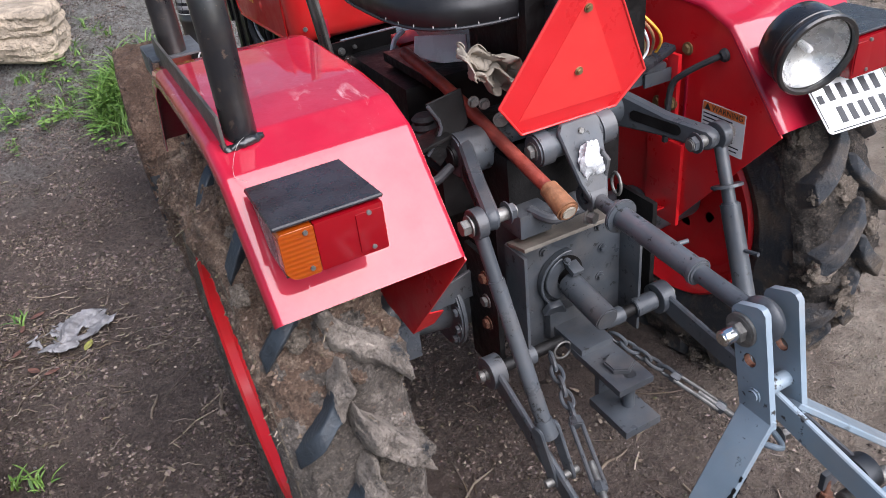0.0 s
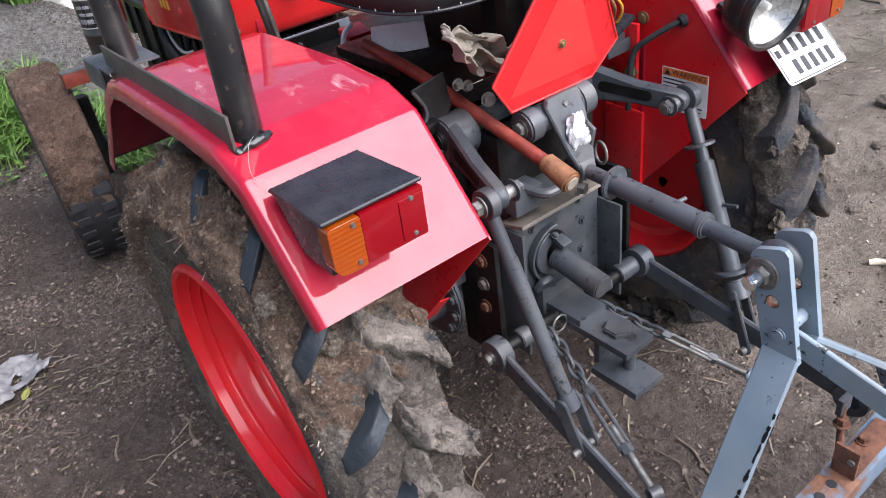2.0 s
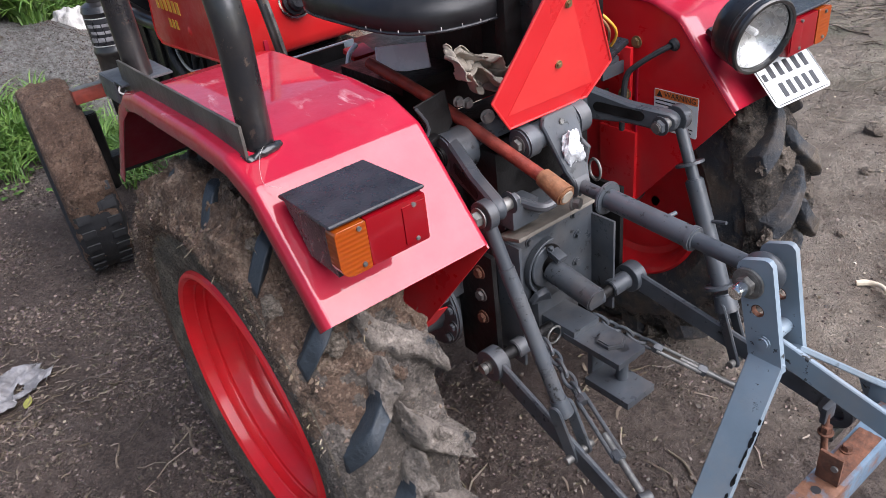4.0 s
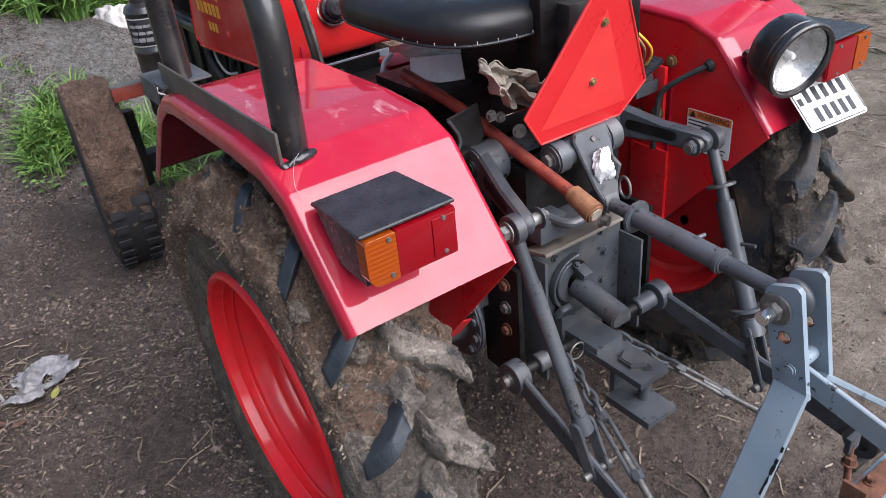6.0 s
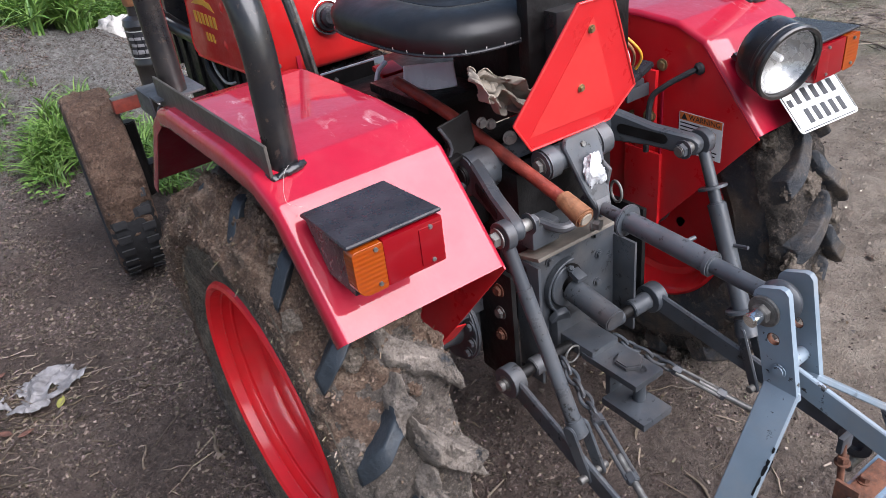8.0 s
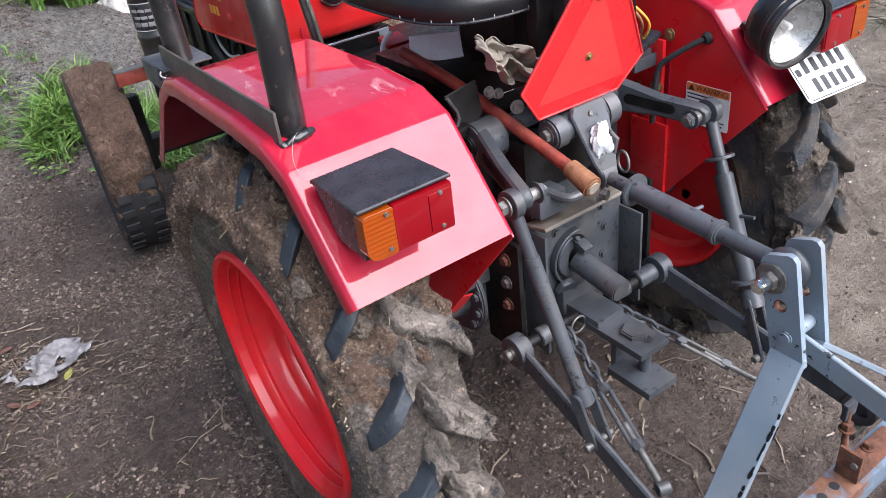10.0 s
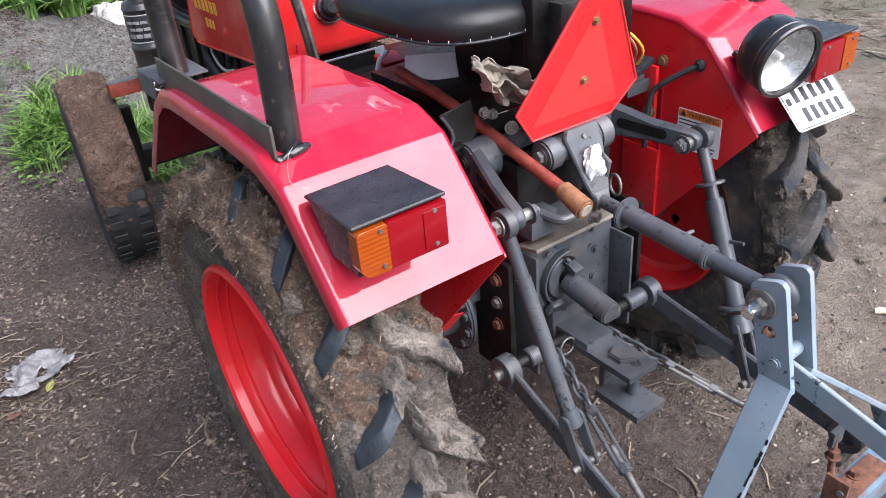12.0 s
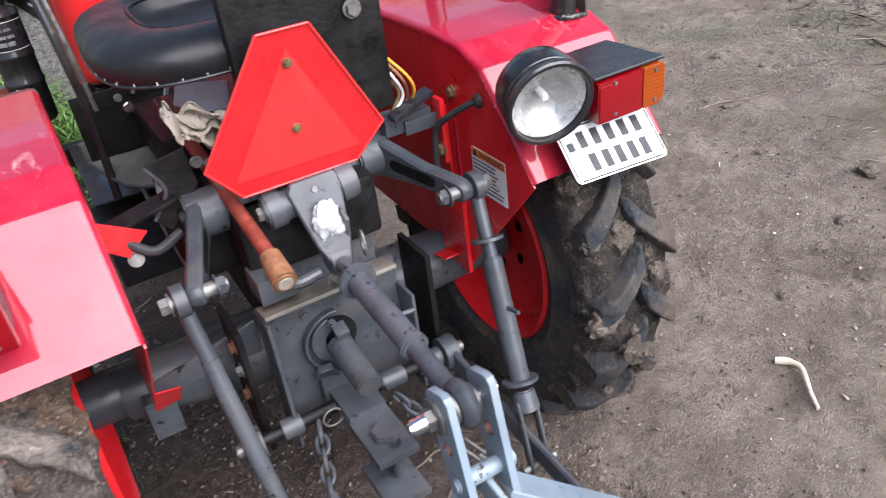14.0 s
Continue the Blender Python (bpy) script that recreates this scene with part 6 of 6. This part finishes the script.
    part("drop_arm", tube([(-0.105, -0.13, 0.70), (-0.08, -0.17, 0.690), (-0.03, -0.175, 0.695)], 0.010, 10), GREY, tractor)
    part("valve_bolt", hexbolt((-0.012, -0.185, 0.678), (0.3, -1, 0), 0.012, 0.014), STEEL, tractor)
    part("pipe", tube([(-0.055, 0.46, 0.895), (-0.085, 0.45, 0.880), (-0.10, 0.44, 0.84), (-0.105, 0.42, 0.76)], 0.006, 8), WHITE, tractor)
    part("left_axle_trumpet", rod((-0.12, 0.03, 0.44), (-0.40, 0.06, 0.450), 0.070, 0.055, 28, 0.006), GREY, tractor)
    part("axle_flange", rod((-0.222, 0.03, 0.445), (-0.236, 0.03, 0.445), 0.098, seg=32, bev=0.004), GREY, tractor)
    part("axle_rib", slab([(0, 0.0), (0.22, 0.0), (0.2, 0.03), (0, 0.075)], frame_of((-0.14, -0.045, 0.49), (-1, 0, 0), (0, 0, 1)), 0.008, 0.001), GREY, tractor)
    for k in range(4):
        part("axle_bolt", hexbolt((-0.236, 0.03 - 0.083 * math.cos(0.5 * k - 0.7), 0.445 + 0.083 * math.sin(0.5 * k - 0.7)), (-1, 0, 0), 0.009, 0.008), GREY, tractor)
    # fittings on the inner face of the fender on the lamp side
    for y, z in ((-0.058, 0.883), (0.02, 0.748), (0.02, 0.62)):
        part("sheet_bolt", hexbolt((0.3305, y, z), (-1, 0, 0), 0.010, 0.006), BRASS, tractor)
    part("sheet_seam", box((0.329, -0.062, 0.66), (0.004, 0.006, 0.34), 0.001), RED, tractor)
    part("fender_post", box((0.3265, -0.015, 0.575), (0.010, 0.105, 0.20), 0.003), RED_LIT, tractor, "red folded post")
    part("post_strap", box((0.327, -0.010, 0.76), (0.006, 0.045, 0.18), 0.002), RED_LIT, tractor)
    part("seat_hinge", box((0.24, -0.02, 0.845), (0.10, 0.05, 0.035), 0.006), GREY, tractor)
    part("hinge_strap", box((0.300, -0.055, 0.815), (0.010, 0.03, 0.13), 0.002), RED_LIT, tractor)
    part("strap_bolt", hexbolt((0.2945, -0.058, 0.777), (-1, -0.3, 0), 0.011, 0.008), BRASS, tractor)
    part("strap_plate", box((0.265, -0.050, 0.838), (0.075, 0.006, 0.028), 0.002), GREY, tractor)
    for k, c in enumerate((BRASS, WHITE, KNOB, GOLD)):
        part("wire", tube([(0.172 + 0.008 * k, -0.03, 1.00), (0.198 + 0.014 * k, -0.05 - 0.008 * k, 0.955 - 0.006 * k), (0.225 + 0.008 * k, -0.05, 0.912 - 0.008 * k), (0.205 + 0.006 * k, -0.045, 0.872)], 0.0030, 8), c, tractor)
    part("cable_clip", box((0.24, -0.06, 0.885), (0.09, 0.03, 0.012), 0.003, Matrix.Rotation(radians(-20), 4, "Y")), PLASTIC, tractor)


deck()


# ---- things on the ground ----
def log_trunk():
    a, b = Vector((-1.60, 2.75, 0.10)), Vector((-1.40, -0.75, 0.17))
    ax = b - a
    m = along(a, b)
    bm = bmesh.new()
    rows, n, seg = [], 70, 44
    for i in range(n + 1):
        t = i / n
        row = []
        for k in range(seg):
            w = 2 * math.pi * k / seg
            r = 0.13 + 0.138 * t
            p = Vector((math.cos(w) * 2, math.sin(w) * 2, t * 7))
            r *= 1 + 0.16 * noise.fractal(p * 0.8, 0.9, 2, 4)
            r += 0.010 * noise.noise(Vector((math.cos(w) * 9, math.sin(w) * 9, t * 5)))
            row.append(bm.verts.new((r * math.cos(w), r * math.sin(w), t * ax.length)))
        rows.append(row)
    for p, q in zip(rows, rows[1:]):
        for k in range(seg):
            bm.faces.new((p[k], p[(k + 1) % seg], q[(k + 1) % seg], q[k]))
    bm.faces.new(rows[0])
    bm.faces.new(rows[-1])
    bm.transform(m)
    return tagged(part("log", bm, BARK, angle=70), "weathered mossy tree trunk lying on the soil", "log")


log_trunk()
crumpled("plastic_bag", (-1.03, 1.125, 0.006), (0.155, 0.105, 0.070), 5, BAG, "torn grey plastic bag crumpled on the soil", "plastic bag", Matrix.Rotation(radians(22), 4, "Z"), tear=0.22)
def dead_leaf(x, y, turn, size, mat, label):
    """A curled pointed leaf lying on the soil."""
    bm = bmesh.new()
    rows = []
    for i in range(9):
        t = i / 8
        w = size * 0.22 * math.sin(math.pi * min(1, t * 0.97 + 0.03)) ** 0.8
        rows.append([bm.verts.new((size * (t - 0.5), k * w, 0.010 + 0.25 * abs(k) * w + 0.18 * size * (t - 0.5) ** 2)) for k in (-1, -0.5, 0, 0.5, 1)])
    for p, q in zip(rows, rows[1:]):
        for k in range(4):
            bm.faces.new((p[k], p[k + 1], q[k + 1], q[k]))
    bm.transform(Matrix.Translation((x, y, hill(x, y))) @ Matrix.Rotation(radians(turn), 4, "Z"))
    ob = part("leaf", bm, mat, angle=60)
    ob.modifiers.new("sheet", "SOLIDIFY").thickness = 0.0012
    return tagged(ob, label, "leaf", "fallen leaves")


dead_leaf(-1.00, 1.03, 65, 0.055, plain("yellow_leaf", (0.25, 0.24, 0.06), 0.6, 0.0, 0.25, 40), "yellow-green leaf lying beside the plastic bag")
RED_LEAF = plain("red_brown_leaf", (0.105, 0.048, 0.035), 0.8, 0.0, 0.5, 60)
for x, y, a, z in ((-1.13, 1.28, 20, 0.05), (-1.18, 1.24, 75, 0.04), (-1.16, 0.99, 130, 0.05), (-1.11, 0.95, 10, 0.045), (-1.20, 1.10, 50, 0.04)):
    dead_leaf(x, y, a, z, RED_LEAF, "dry red-brown leaf on the soil")


def boulder():
    """A squared block with a split, layered face."""
    z0 = hill(-0.99, 3.25)
    bm = bmesh.new()
    bmesh.ops.create_cube(bm, size=1)
    bmesh.ops.subdivide_edges(bm, edges=bm.edges[:], cuts=26, use_grid_fill=True)
    for v in bm.verts:
        p = v.co * 2
        k = (abs(p.x) ** 9 + abs(p.y) ** 9 + abs(p.z) ** 9) ** (-1 / 9) * max(abs(p.x), abs(p.y), abs(p.z))
        p *= k
        q = Vector((p.x * 0.27, p.y * 0.21, p.z * 0.125))
        lay = noise.noise(Vector((q.x * 4, q.y * 4, q.z * 48)))
        out = Vector((p.x, p.y, 0)) * (0.016 * lay * (1 - max(0, p.z) ** 6))
        v.co = q + out + 0.022 * noise.noise_vector(q * 6) + 0.006 * noise.noise_vector(q * 30)
        v.co.x *= 1 - 0.10 * p.z
    bm.transform(Matrix.Translation((-1.0, 3.27, z0 + 0.085)) @ Matrix.Rotation(radians(-14), 4, "Z") @ Matrix.Rotation(radians(5), 4, "Y"))
    return tagged(part("boulder", bm, STONE, angle=45), "pale layered sandstone block on the soil mound", "boulder")


boulder()
tagged(part("sack", blob((0.15, 4.02, 0.29), (0.15, 0.13, 0.19), 33, 5, 0.35, 4), SACK, angle=70), "filled white plastic sack beyond the mound", "sack")


def curled_chip():
    def at(x, y, h):
        return (x, y, hill(x, y) + h)

    bm = tube([at(1.058, -0.322, 0.008), at(1.078, -0.350, 0.014), at(1.076, -0.385, 0.020), at(1.046, -0.425, 0.020), at(1.022, -0.455, 0.016), at(0.998, -0.495, 0.008)], lambda t: (0.0085 + 0.003 * math.exp(-((t - 0.12) / 0.1) ** 2)) * (1 - 0.45 * t), 10)
    join(bm, tube([at(1.078, -0.352, 0.013), at(1.090, -0.360, 0.012), at(1.096, -0.370, 0.008)], lambda t: 0.0062 * (1 - 0.5 * t), 8))
    return tagged(part("peeled_root", bm, plain("pale_wood", (0.58, 0.50, 0.38), 0.8, 0.0, 0.2, 30)), "pale peeled crooked root with a forked head on the soil", "root")


curled_chip()


def sticks():
    m = plain("grey_twig", (0.15, 0.115, 0.085), 0.9, 0.0, 0.35, 30)
    for x, y, a, ln, r in ((-0.87, 0.64, 70, 0.09, 0.005), (-0.70, 0.55, 85, 0.13, 0.007), (1.74, -0.31, 52, 0.40, 0.006), (3.64, 0.28, -22, 0.46, 0.011), (3.40, 0.33, 40, 0.20, 0.008), (2.60, 0.20, 15, 0.42, 0.007), (3.36, 0.90, 75, 0.34, 0.008), (-1.12, 0.98, 20, 0.10, 0.004), (-1.02, 0.97, 50, 0.09, 0.004), (-1.10, 1.22, -20, 0.09, 0.004), (-1.22, 1.03, 80, 0.08, 0.004), (0.12, -0.42, 80, 0.16, 0.006), (2.3, 0.9, -15, 0.35, 0.006), (0.05, -0.2, 10, 0.1, 0.005)):
        d = Vector((math.cos(radians(a)), math.sin(radians(a)), 0)) * ln / 2
        n = Vector((-d.y, d.x, 0)) * 0.12
        p = [Vector((x, y, 0)) - d, Vector((x, y, 0)) - d * 0.3 + n, Vector((x, y, 0)) + d * 0.4 - n * 0.5, Vector((x, y, 0)) + d]
        p = [Vector((v.x, v.y, hill(v.x, v.y) + r * 0.7)) for v in p]
        ob = part("stick", tube(p, lambda t: 0.75 * r * (1 - 0.4 * t), 8, 4), m)
        tagged(ob, "dry grey stick lying on bare soil", "stick", "sticks on the soil")


sticks()


def scatter(name, count, where, make, mat, label, category, seed):
    """Many small pieces as one mesh."""
    rnd = random.Random(seed)
    verts, faces = [], []
    n = 0
    while n < count:
        x, y = where(rnd)
        if abs(x) > 0.3 and abs(x) < 0.68 and abs(y - 0.05) < 0.10:
            continue
        vs, fs = make(rnd, x, y, hill(x, y))
        k = len(verts)
        verts += vs
        faces += [tuple(i + k for i in f) for f in fs]
        n += 1
    me = bpy.data.meshes.new(name)
    me.from_pydata(verts, [], faces)
    me.materials.append(mat)
    return tagged(new(name, me), label, category, kind="stuff")


def near(rnd):
    while True:
        x, y = rnd.uniform(-2.2, 3.4), rnd.uniform(-1.0, 5.2)
        if rnd.random() < math.exp(-0.16 * math.hypot(x, y - 0.5)):
            return x, y


def clumped(rnd):
    """Crumbs lie in drifts, mostly on the trodden side and on the mound."""
    while True:
        x, y = near(rnd) if rnd.random() < 0.35 else (rnd.uniform(-1.5, 0.5), rnd.uniform(-0.7, 4.3))
        d = 0.5 + 1.6 * noise.fractal(Vector((x * 2.6, y * 2.6, 9)), 0.8, 2, 4)
        if rnd.random() < max(0.04, d) * (1.0 if x < -0.4 else 0.35 if x < 0.5 else 0.22):
            return x, y


OCTA = [(1, 0, 0), (-1, 0, 0), (0, 1, 0), (0, -1, 0), (0, 0, 1), (0, 0, -1)]
OFACE = [(0, 2, 4), (2, 1, 4), (1, 3, 4), (3, 0, 4), (2, 0, 5), (1, 2, 5), (3, 1, 5), (0, 3, 5)]


def pebble(rnd, x, y, z):
    s = min(0.013 if x < -0.35 else 0.007, rnd.lognormvariate(-6.05, 0.55))
    a = rnd.uniform(0, 6.28)
    c, d = math.cos(a), math.sin(a)
    out = []
    for u, v, w in OCTA:
        k = [s * rnd.uniform(0.7, 1.3) for _ in range(3)]
        px, py = u * k[0] + 0.3 * s * rnd.uniform(-1, 1), v * k[1] + 0.3 * s * rnd.uniform(-1, 1)
        out.append((x + px * c - py * d, y + px * d + py * c, z + w * k[2] * 0.7 + s * 0.3))
    return out, OFACE


def chip(rnd, x, y, z):
    ln, w = min(0.022, rnd.lognormvariate(-5.3, 0.6)), rnd.uniform(0.0014, 0.0050)
    a, tilt = rnd.uniform(0, 6.28), rnd.uniform(-0.2, 0.2)
    c, d = math.cos(a), math.sin(a)
    h = z + 0.005
    b = rnd.uniform(-0.4, 0.4) * ln
    pts = [(-ln, -w, -tilt * ln), (0, -w + b * 0.5, 0.003), (ln, -w * 0.4, tilt * ln), (ln, w * 0.4, tilt * ln), (0, w + b * 0.5, 0.004), (-ln, w, -tilt * ln)]
    return [(x + u * c - v * d, y + u * d + v * c, h + q) for u, v, q in pts], [(0, 1, 4, 5), (1, 2, 3, 4)]


scatter("soil_crumbs", 130000, clumped, pebble, CLOD, "loose soil crumbs and pebbles", "soil", 1)
scatter("plant_litter", 4200, lambda r: near(r) if r.random() < 0.6 else (r.uniform(-1.35, 0.5), r.uniform(-0.6, 2.4)), chip, LITTER, "dry straw and leaf scraps on the soil", "litter", 2)


def blade_maker(lo, hi, width, droop):
    def make(rnd, x, y, z):
        ln = rnd.uniform(lo, hi)
        a = rnd.uniform(0, 6.28)
        w = width * rnd.uniform(0.6, 1.3)
        bend = droop * rnd.uniform(0.3, 1.2)
        c, d = math.cos(a), math.sin(a)
        tw = rnd.uniform(-0.6, 0.6)
        out, fs, n = [], [], 5
        for i in range(n + 1):
            t = i / n
            u = ln * (0.15 * t + bend * t * t)
            h = ln * (t - 0.55 * bend * t ** 2.2)
            k = w * (0.5 + 1.2 * t) * (1 - t) ** 0.6 + 0.0004
            sx, sy = -d + tw * c * t, c + tw * d * t
            out += [(x + u * c - sx * k, y + u * d - sy * k, z + h), (x + u * c, y + u * d, z + h - k * 0.4), (x + u * c + sx * k, y + u * d + sy * k, z + h)]
            if i:
                j = 3 * i
                fs += [(j - 3, j - 2, j + 1, j), (j - 2, j - 1, j + 2, j + 1)]
        return out, fs
    return make


def patch(*spots):
    def where(rnd):
        x, y, r = rnd.choice(spots)
        a, q = rnd.uniform(0, 6.28), r * math.sqrt(rnd.random())
        return x + q * math.cos(a), y + q * math.sin(a)
    return where


def tufts(spots, r):
    rnd = random.Random(8)
    out = []
    for x, y, rad, n in spots:
        for _ in range(n):
            a, q = rnd.uniform(0, 6.28), rad * math.sqrt(rnd.random())
            out.append((x + q * math.cos(a), y + q * math.sin(a), r))
    return patch(*out)


scatter("low_grass", 2300, tufts([(-0.58, 2.62, 0.15, 16), (-0.44, 2.80, 0.16, 16), (-0.22, 2.5, 0.2, 10), (0.0, 2.2, 0.3, 10)], 0.05), blade_maker(0.05, 0.21, 0.0046, 1.0), GRASS, "green grass tufts beside the front wheel", "grass", 3)
scatter("weeds", 420, tufts([(-1.0, 2.75, 0.28, 16), (-0.75, 3.0, 0.3, 12), (-1.27, 1.25, 0.10, 3), (-1.22, 0.5, 0.08, 2)], 0.03), blade_maker(0.02, 0.07, 0.004, 1.0), GRASS, "low green weeds on the soil", "weeds", 4)
scatter("mound_grass", 480, tufts([(-0.30, 3.72, 0.24, 14)], 0.06), blade_maker(0.15, 0.42, 0.009, 1.0), GRASS, "long grass leaning over the mound", "grass", 5)
scatter("tall_grass", 9000, lambda rnd: (rnd.uniform(-3.5, 2.5), 4.9 + abs(rnd.gauss(0, 1.6))), blade_maker(0.35, 0.95, 0.012, 0.85), GRASS, "dense tall green grass behind the mound", "grass", 6)


def leafy(rnd, x, y, z):
    """A low weed: a few broad pointed leaves on short stalks."""
    out, fs = [], []
    for _ in range(rnd.randint(3, 6)):
        a, ln = rnd.uniform(0, 6.28), rnd.uniform(0.018, 0.042)
        c, d = math.cos(a), math.sin(a)
        w, h0, rise = ln * rnd.uniform(0.28, 0.45), rnd.uniform(0.01, 0.07), rnd.uniform(-0.2, 0.6)
        j = len(out)
        for t, k in ((0, 0.02), (0.35, 0.10), (0.55, 1.0), (0.75, 0.85), (1.0, 0.02)):
            u, hh = ln * t * 1.4, h0 * min(1, t * 3) + ln * rise * t * (1.2 - t)
            out += [(x + u * c - d * w * k, y + u * d + c * w * k, z + hh + w * k * 0.3), (x + u * c, y + u * d, z + hh), (x + u * c + d * w * k, y + u * d - c * w * k, z + hh + w * k * 0.3)]
        for i in range(4):
            q = j + 3 * i
            fs += [(q, q + 1, q + 4, q + 3), (q + 1, q + 2, q + 5, q + 4)]
    return out, fs


scatter("broad_weeds", 110, tufts([(-0.85, 2.6, 0.35, 16), (-0.48, 2.6, 0.30, 14), (-0.15, 2.2, 0.25, 8)], 0.09), leafy, GRASS, "low broad-leaved green weeds on the soil", "weeds", 7)


def twig(rnd, x, y, z, longer=1.0):
    """A short bent dry twig with three sides."""
    ln, r, a = longer * min(0.040, rnd.lognormvariate(-4.2, 0.5)), rnd.uniform(0.0010, 0.0028), rnd.uniform(0, 6.28)
    c, d = math.cos(a), math.sin(a)
    out, fs = [], []
    for i, t in enumerate((-1, -0.2, 0.5, 1)):
        u, v, h = ln * t, rnd.uniform(-0.2, 0.2) * ln, z + 0.004 + rnd.uniform(0, 0.006)
        k = r * (1.1 - 0.4 * abs(t))
        for q in (0, 2.1, 4.2):
            out.append((x + u * c - (v + k * math.cos(q)) * d, y + u * d + (v + k * math.cos(q)) * c, h + k * math.sin(q)))
        if i:
            j = 3 * i
            fs += [(j - 3 + e, j - 3 + (e + 1) % 3, j + (e + 1) % 3, j + e) for e in range(3)]
    return out, fs


scatter("dry_twigs", 900, lambda r: (r.gauss(-1.08, 0.14), r.gauss(1.08, 0.14)) if r.random() < 0.35 else clumped(r), twig, LITTER, "small dry twigs and bark scraps on the soil", "twigs", 11)


def long_twig(rnd, x, y, z):
    """A stalk some times longer than a twig."""
    return twig(rnd, x, y, z, rnd.uniform(1.5, 5.0))


def clod(rnd, x, y, z):
    """A lump of turned soil: a worn block of many facets."""
    s = rnd.choice((1, 1, 1, 1.8)) * rnd.uniform(0.008, 0.020)
    a = rnd.uniform(0, 6.28)
    c, d = math.cos(a), math.sin(a)
    out, fs = [], []
    n, rings = 7, 4
    sx, sy, sz = rnd.uniform(0.8, 1.6), rnd.uniform(0.7, 1.1), rnd.uniform(0.5, 0.9)
    for i in range(rings):
        t = math.pi * (i + 0.35) / (rings - 0.3)
        for k in range(n):
            w = 6.2832 * k / n + 0.4 * i
            q = s * rnd.uniform(0.86, 1.14)
            u, v = q * sx * math.sin(t) * math.cos(w), q * sy * math.sin(t) * math.sin(w)
            out.append((x + u * c - v * d, y + u * d + v * c, z + s * 0.25 + q * sz * math.cos(t)))
    for i in range(rings - 1):
        for k in range(n):
            fs.append((i * n + k, i * n + (k + 1) % n, (i + 1) * n + (k + 1) % n, (i + 1) * n + k))
    fs.append(tuple(range(n)))
    return out, fs


def turned(rnd):
    if rnd.random() < 0.4:
        return rnd.gauss(CLODS[0], 0.45), rnd.gauss(CLODS[1], 0.5)
    return rnd.uniform(0.9, 3.6), rnd.uniform(-0.3, 4.5)


CLODS = (3.85, 1.25)
scatter("soil_clods", 150, turned, clod, SOIL, "small lumps of turned soil beside the tractor", "soil", 12)
scatter("dark_scraps", 900, lambda r: (r.uniform(0.6, 3.6), r.uniform(-0.9, 3.6)), chip, LITTER, "dark leaf and bark scraps on the bare soil", "litter", 15)
scatter("straw_scraps", 300, lambda r: (r.uniform(0.7, 3.4), r.uniform(-0.6, 3.6)), chip, STRAW, "pale straw scraps on the bare soil", "straw", 13)
scatter("twig_heap", 170, lambda r: (r.gauss(2.72, 0.20), r.gauss(0.17, 0.16)) if r.random() < 0.7 else (r.gauss(3.35, 0.3), r.gauss(0.7, 0.3)), long_twig, LITTER, "drift of dry grey twigs and stalks on bare soil", "twigs", 21)
scatter("pale_chips", 60, lambda r: (r.uniform(0.9, 3.6), r.uniform(-0.6, 2.4)), chip, plain("pale_leaf_scrap", (0.52, 0.46, 0.37), 0.8, 0.0, 0.2, 30), "pale dry leaf flakes on the bare soil", "litter", 22)
scatter("brushwood", 260, lambda r: (r.gauss(3.85, 0.25), r.gauss(1.15, 0.35)), long_twig, LITTER, "dark heap of broken twigs on the soil", "twigs", 23)
scatter("rotting_leaves", 700, lambda r: (r.gauss(3.85, 0.28), r.gauss(1.2, 0.38)), chip, LITTER, "dark rotting leaves under the broken twigs", "leaves", 24)
scatter("dead_stalks", 110, lambda r: (r.gauss(-1.12, 0.10), r.gauss(1.14, 0.12)) if r.random() < 0.4 else (r.uniform(-1.2, -0.55), r.uniform(-0.3, 1.3)) if r.random() < 0.6 else (r.uniform(-0.3, 0.4), r.uniform(-0.6, 0.0)), long_twig, LITTER, "dead brown stalks scattered on the damp soil", "stalks", 25)
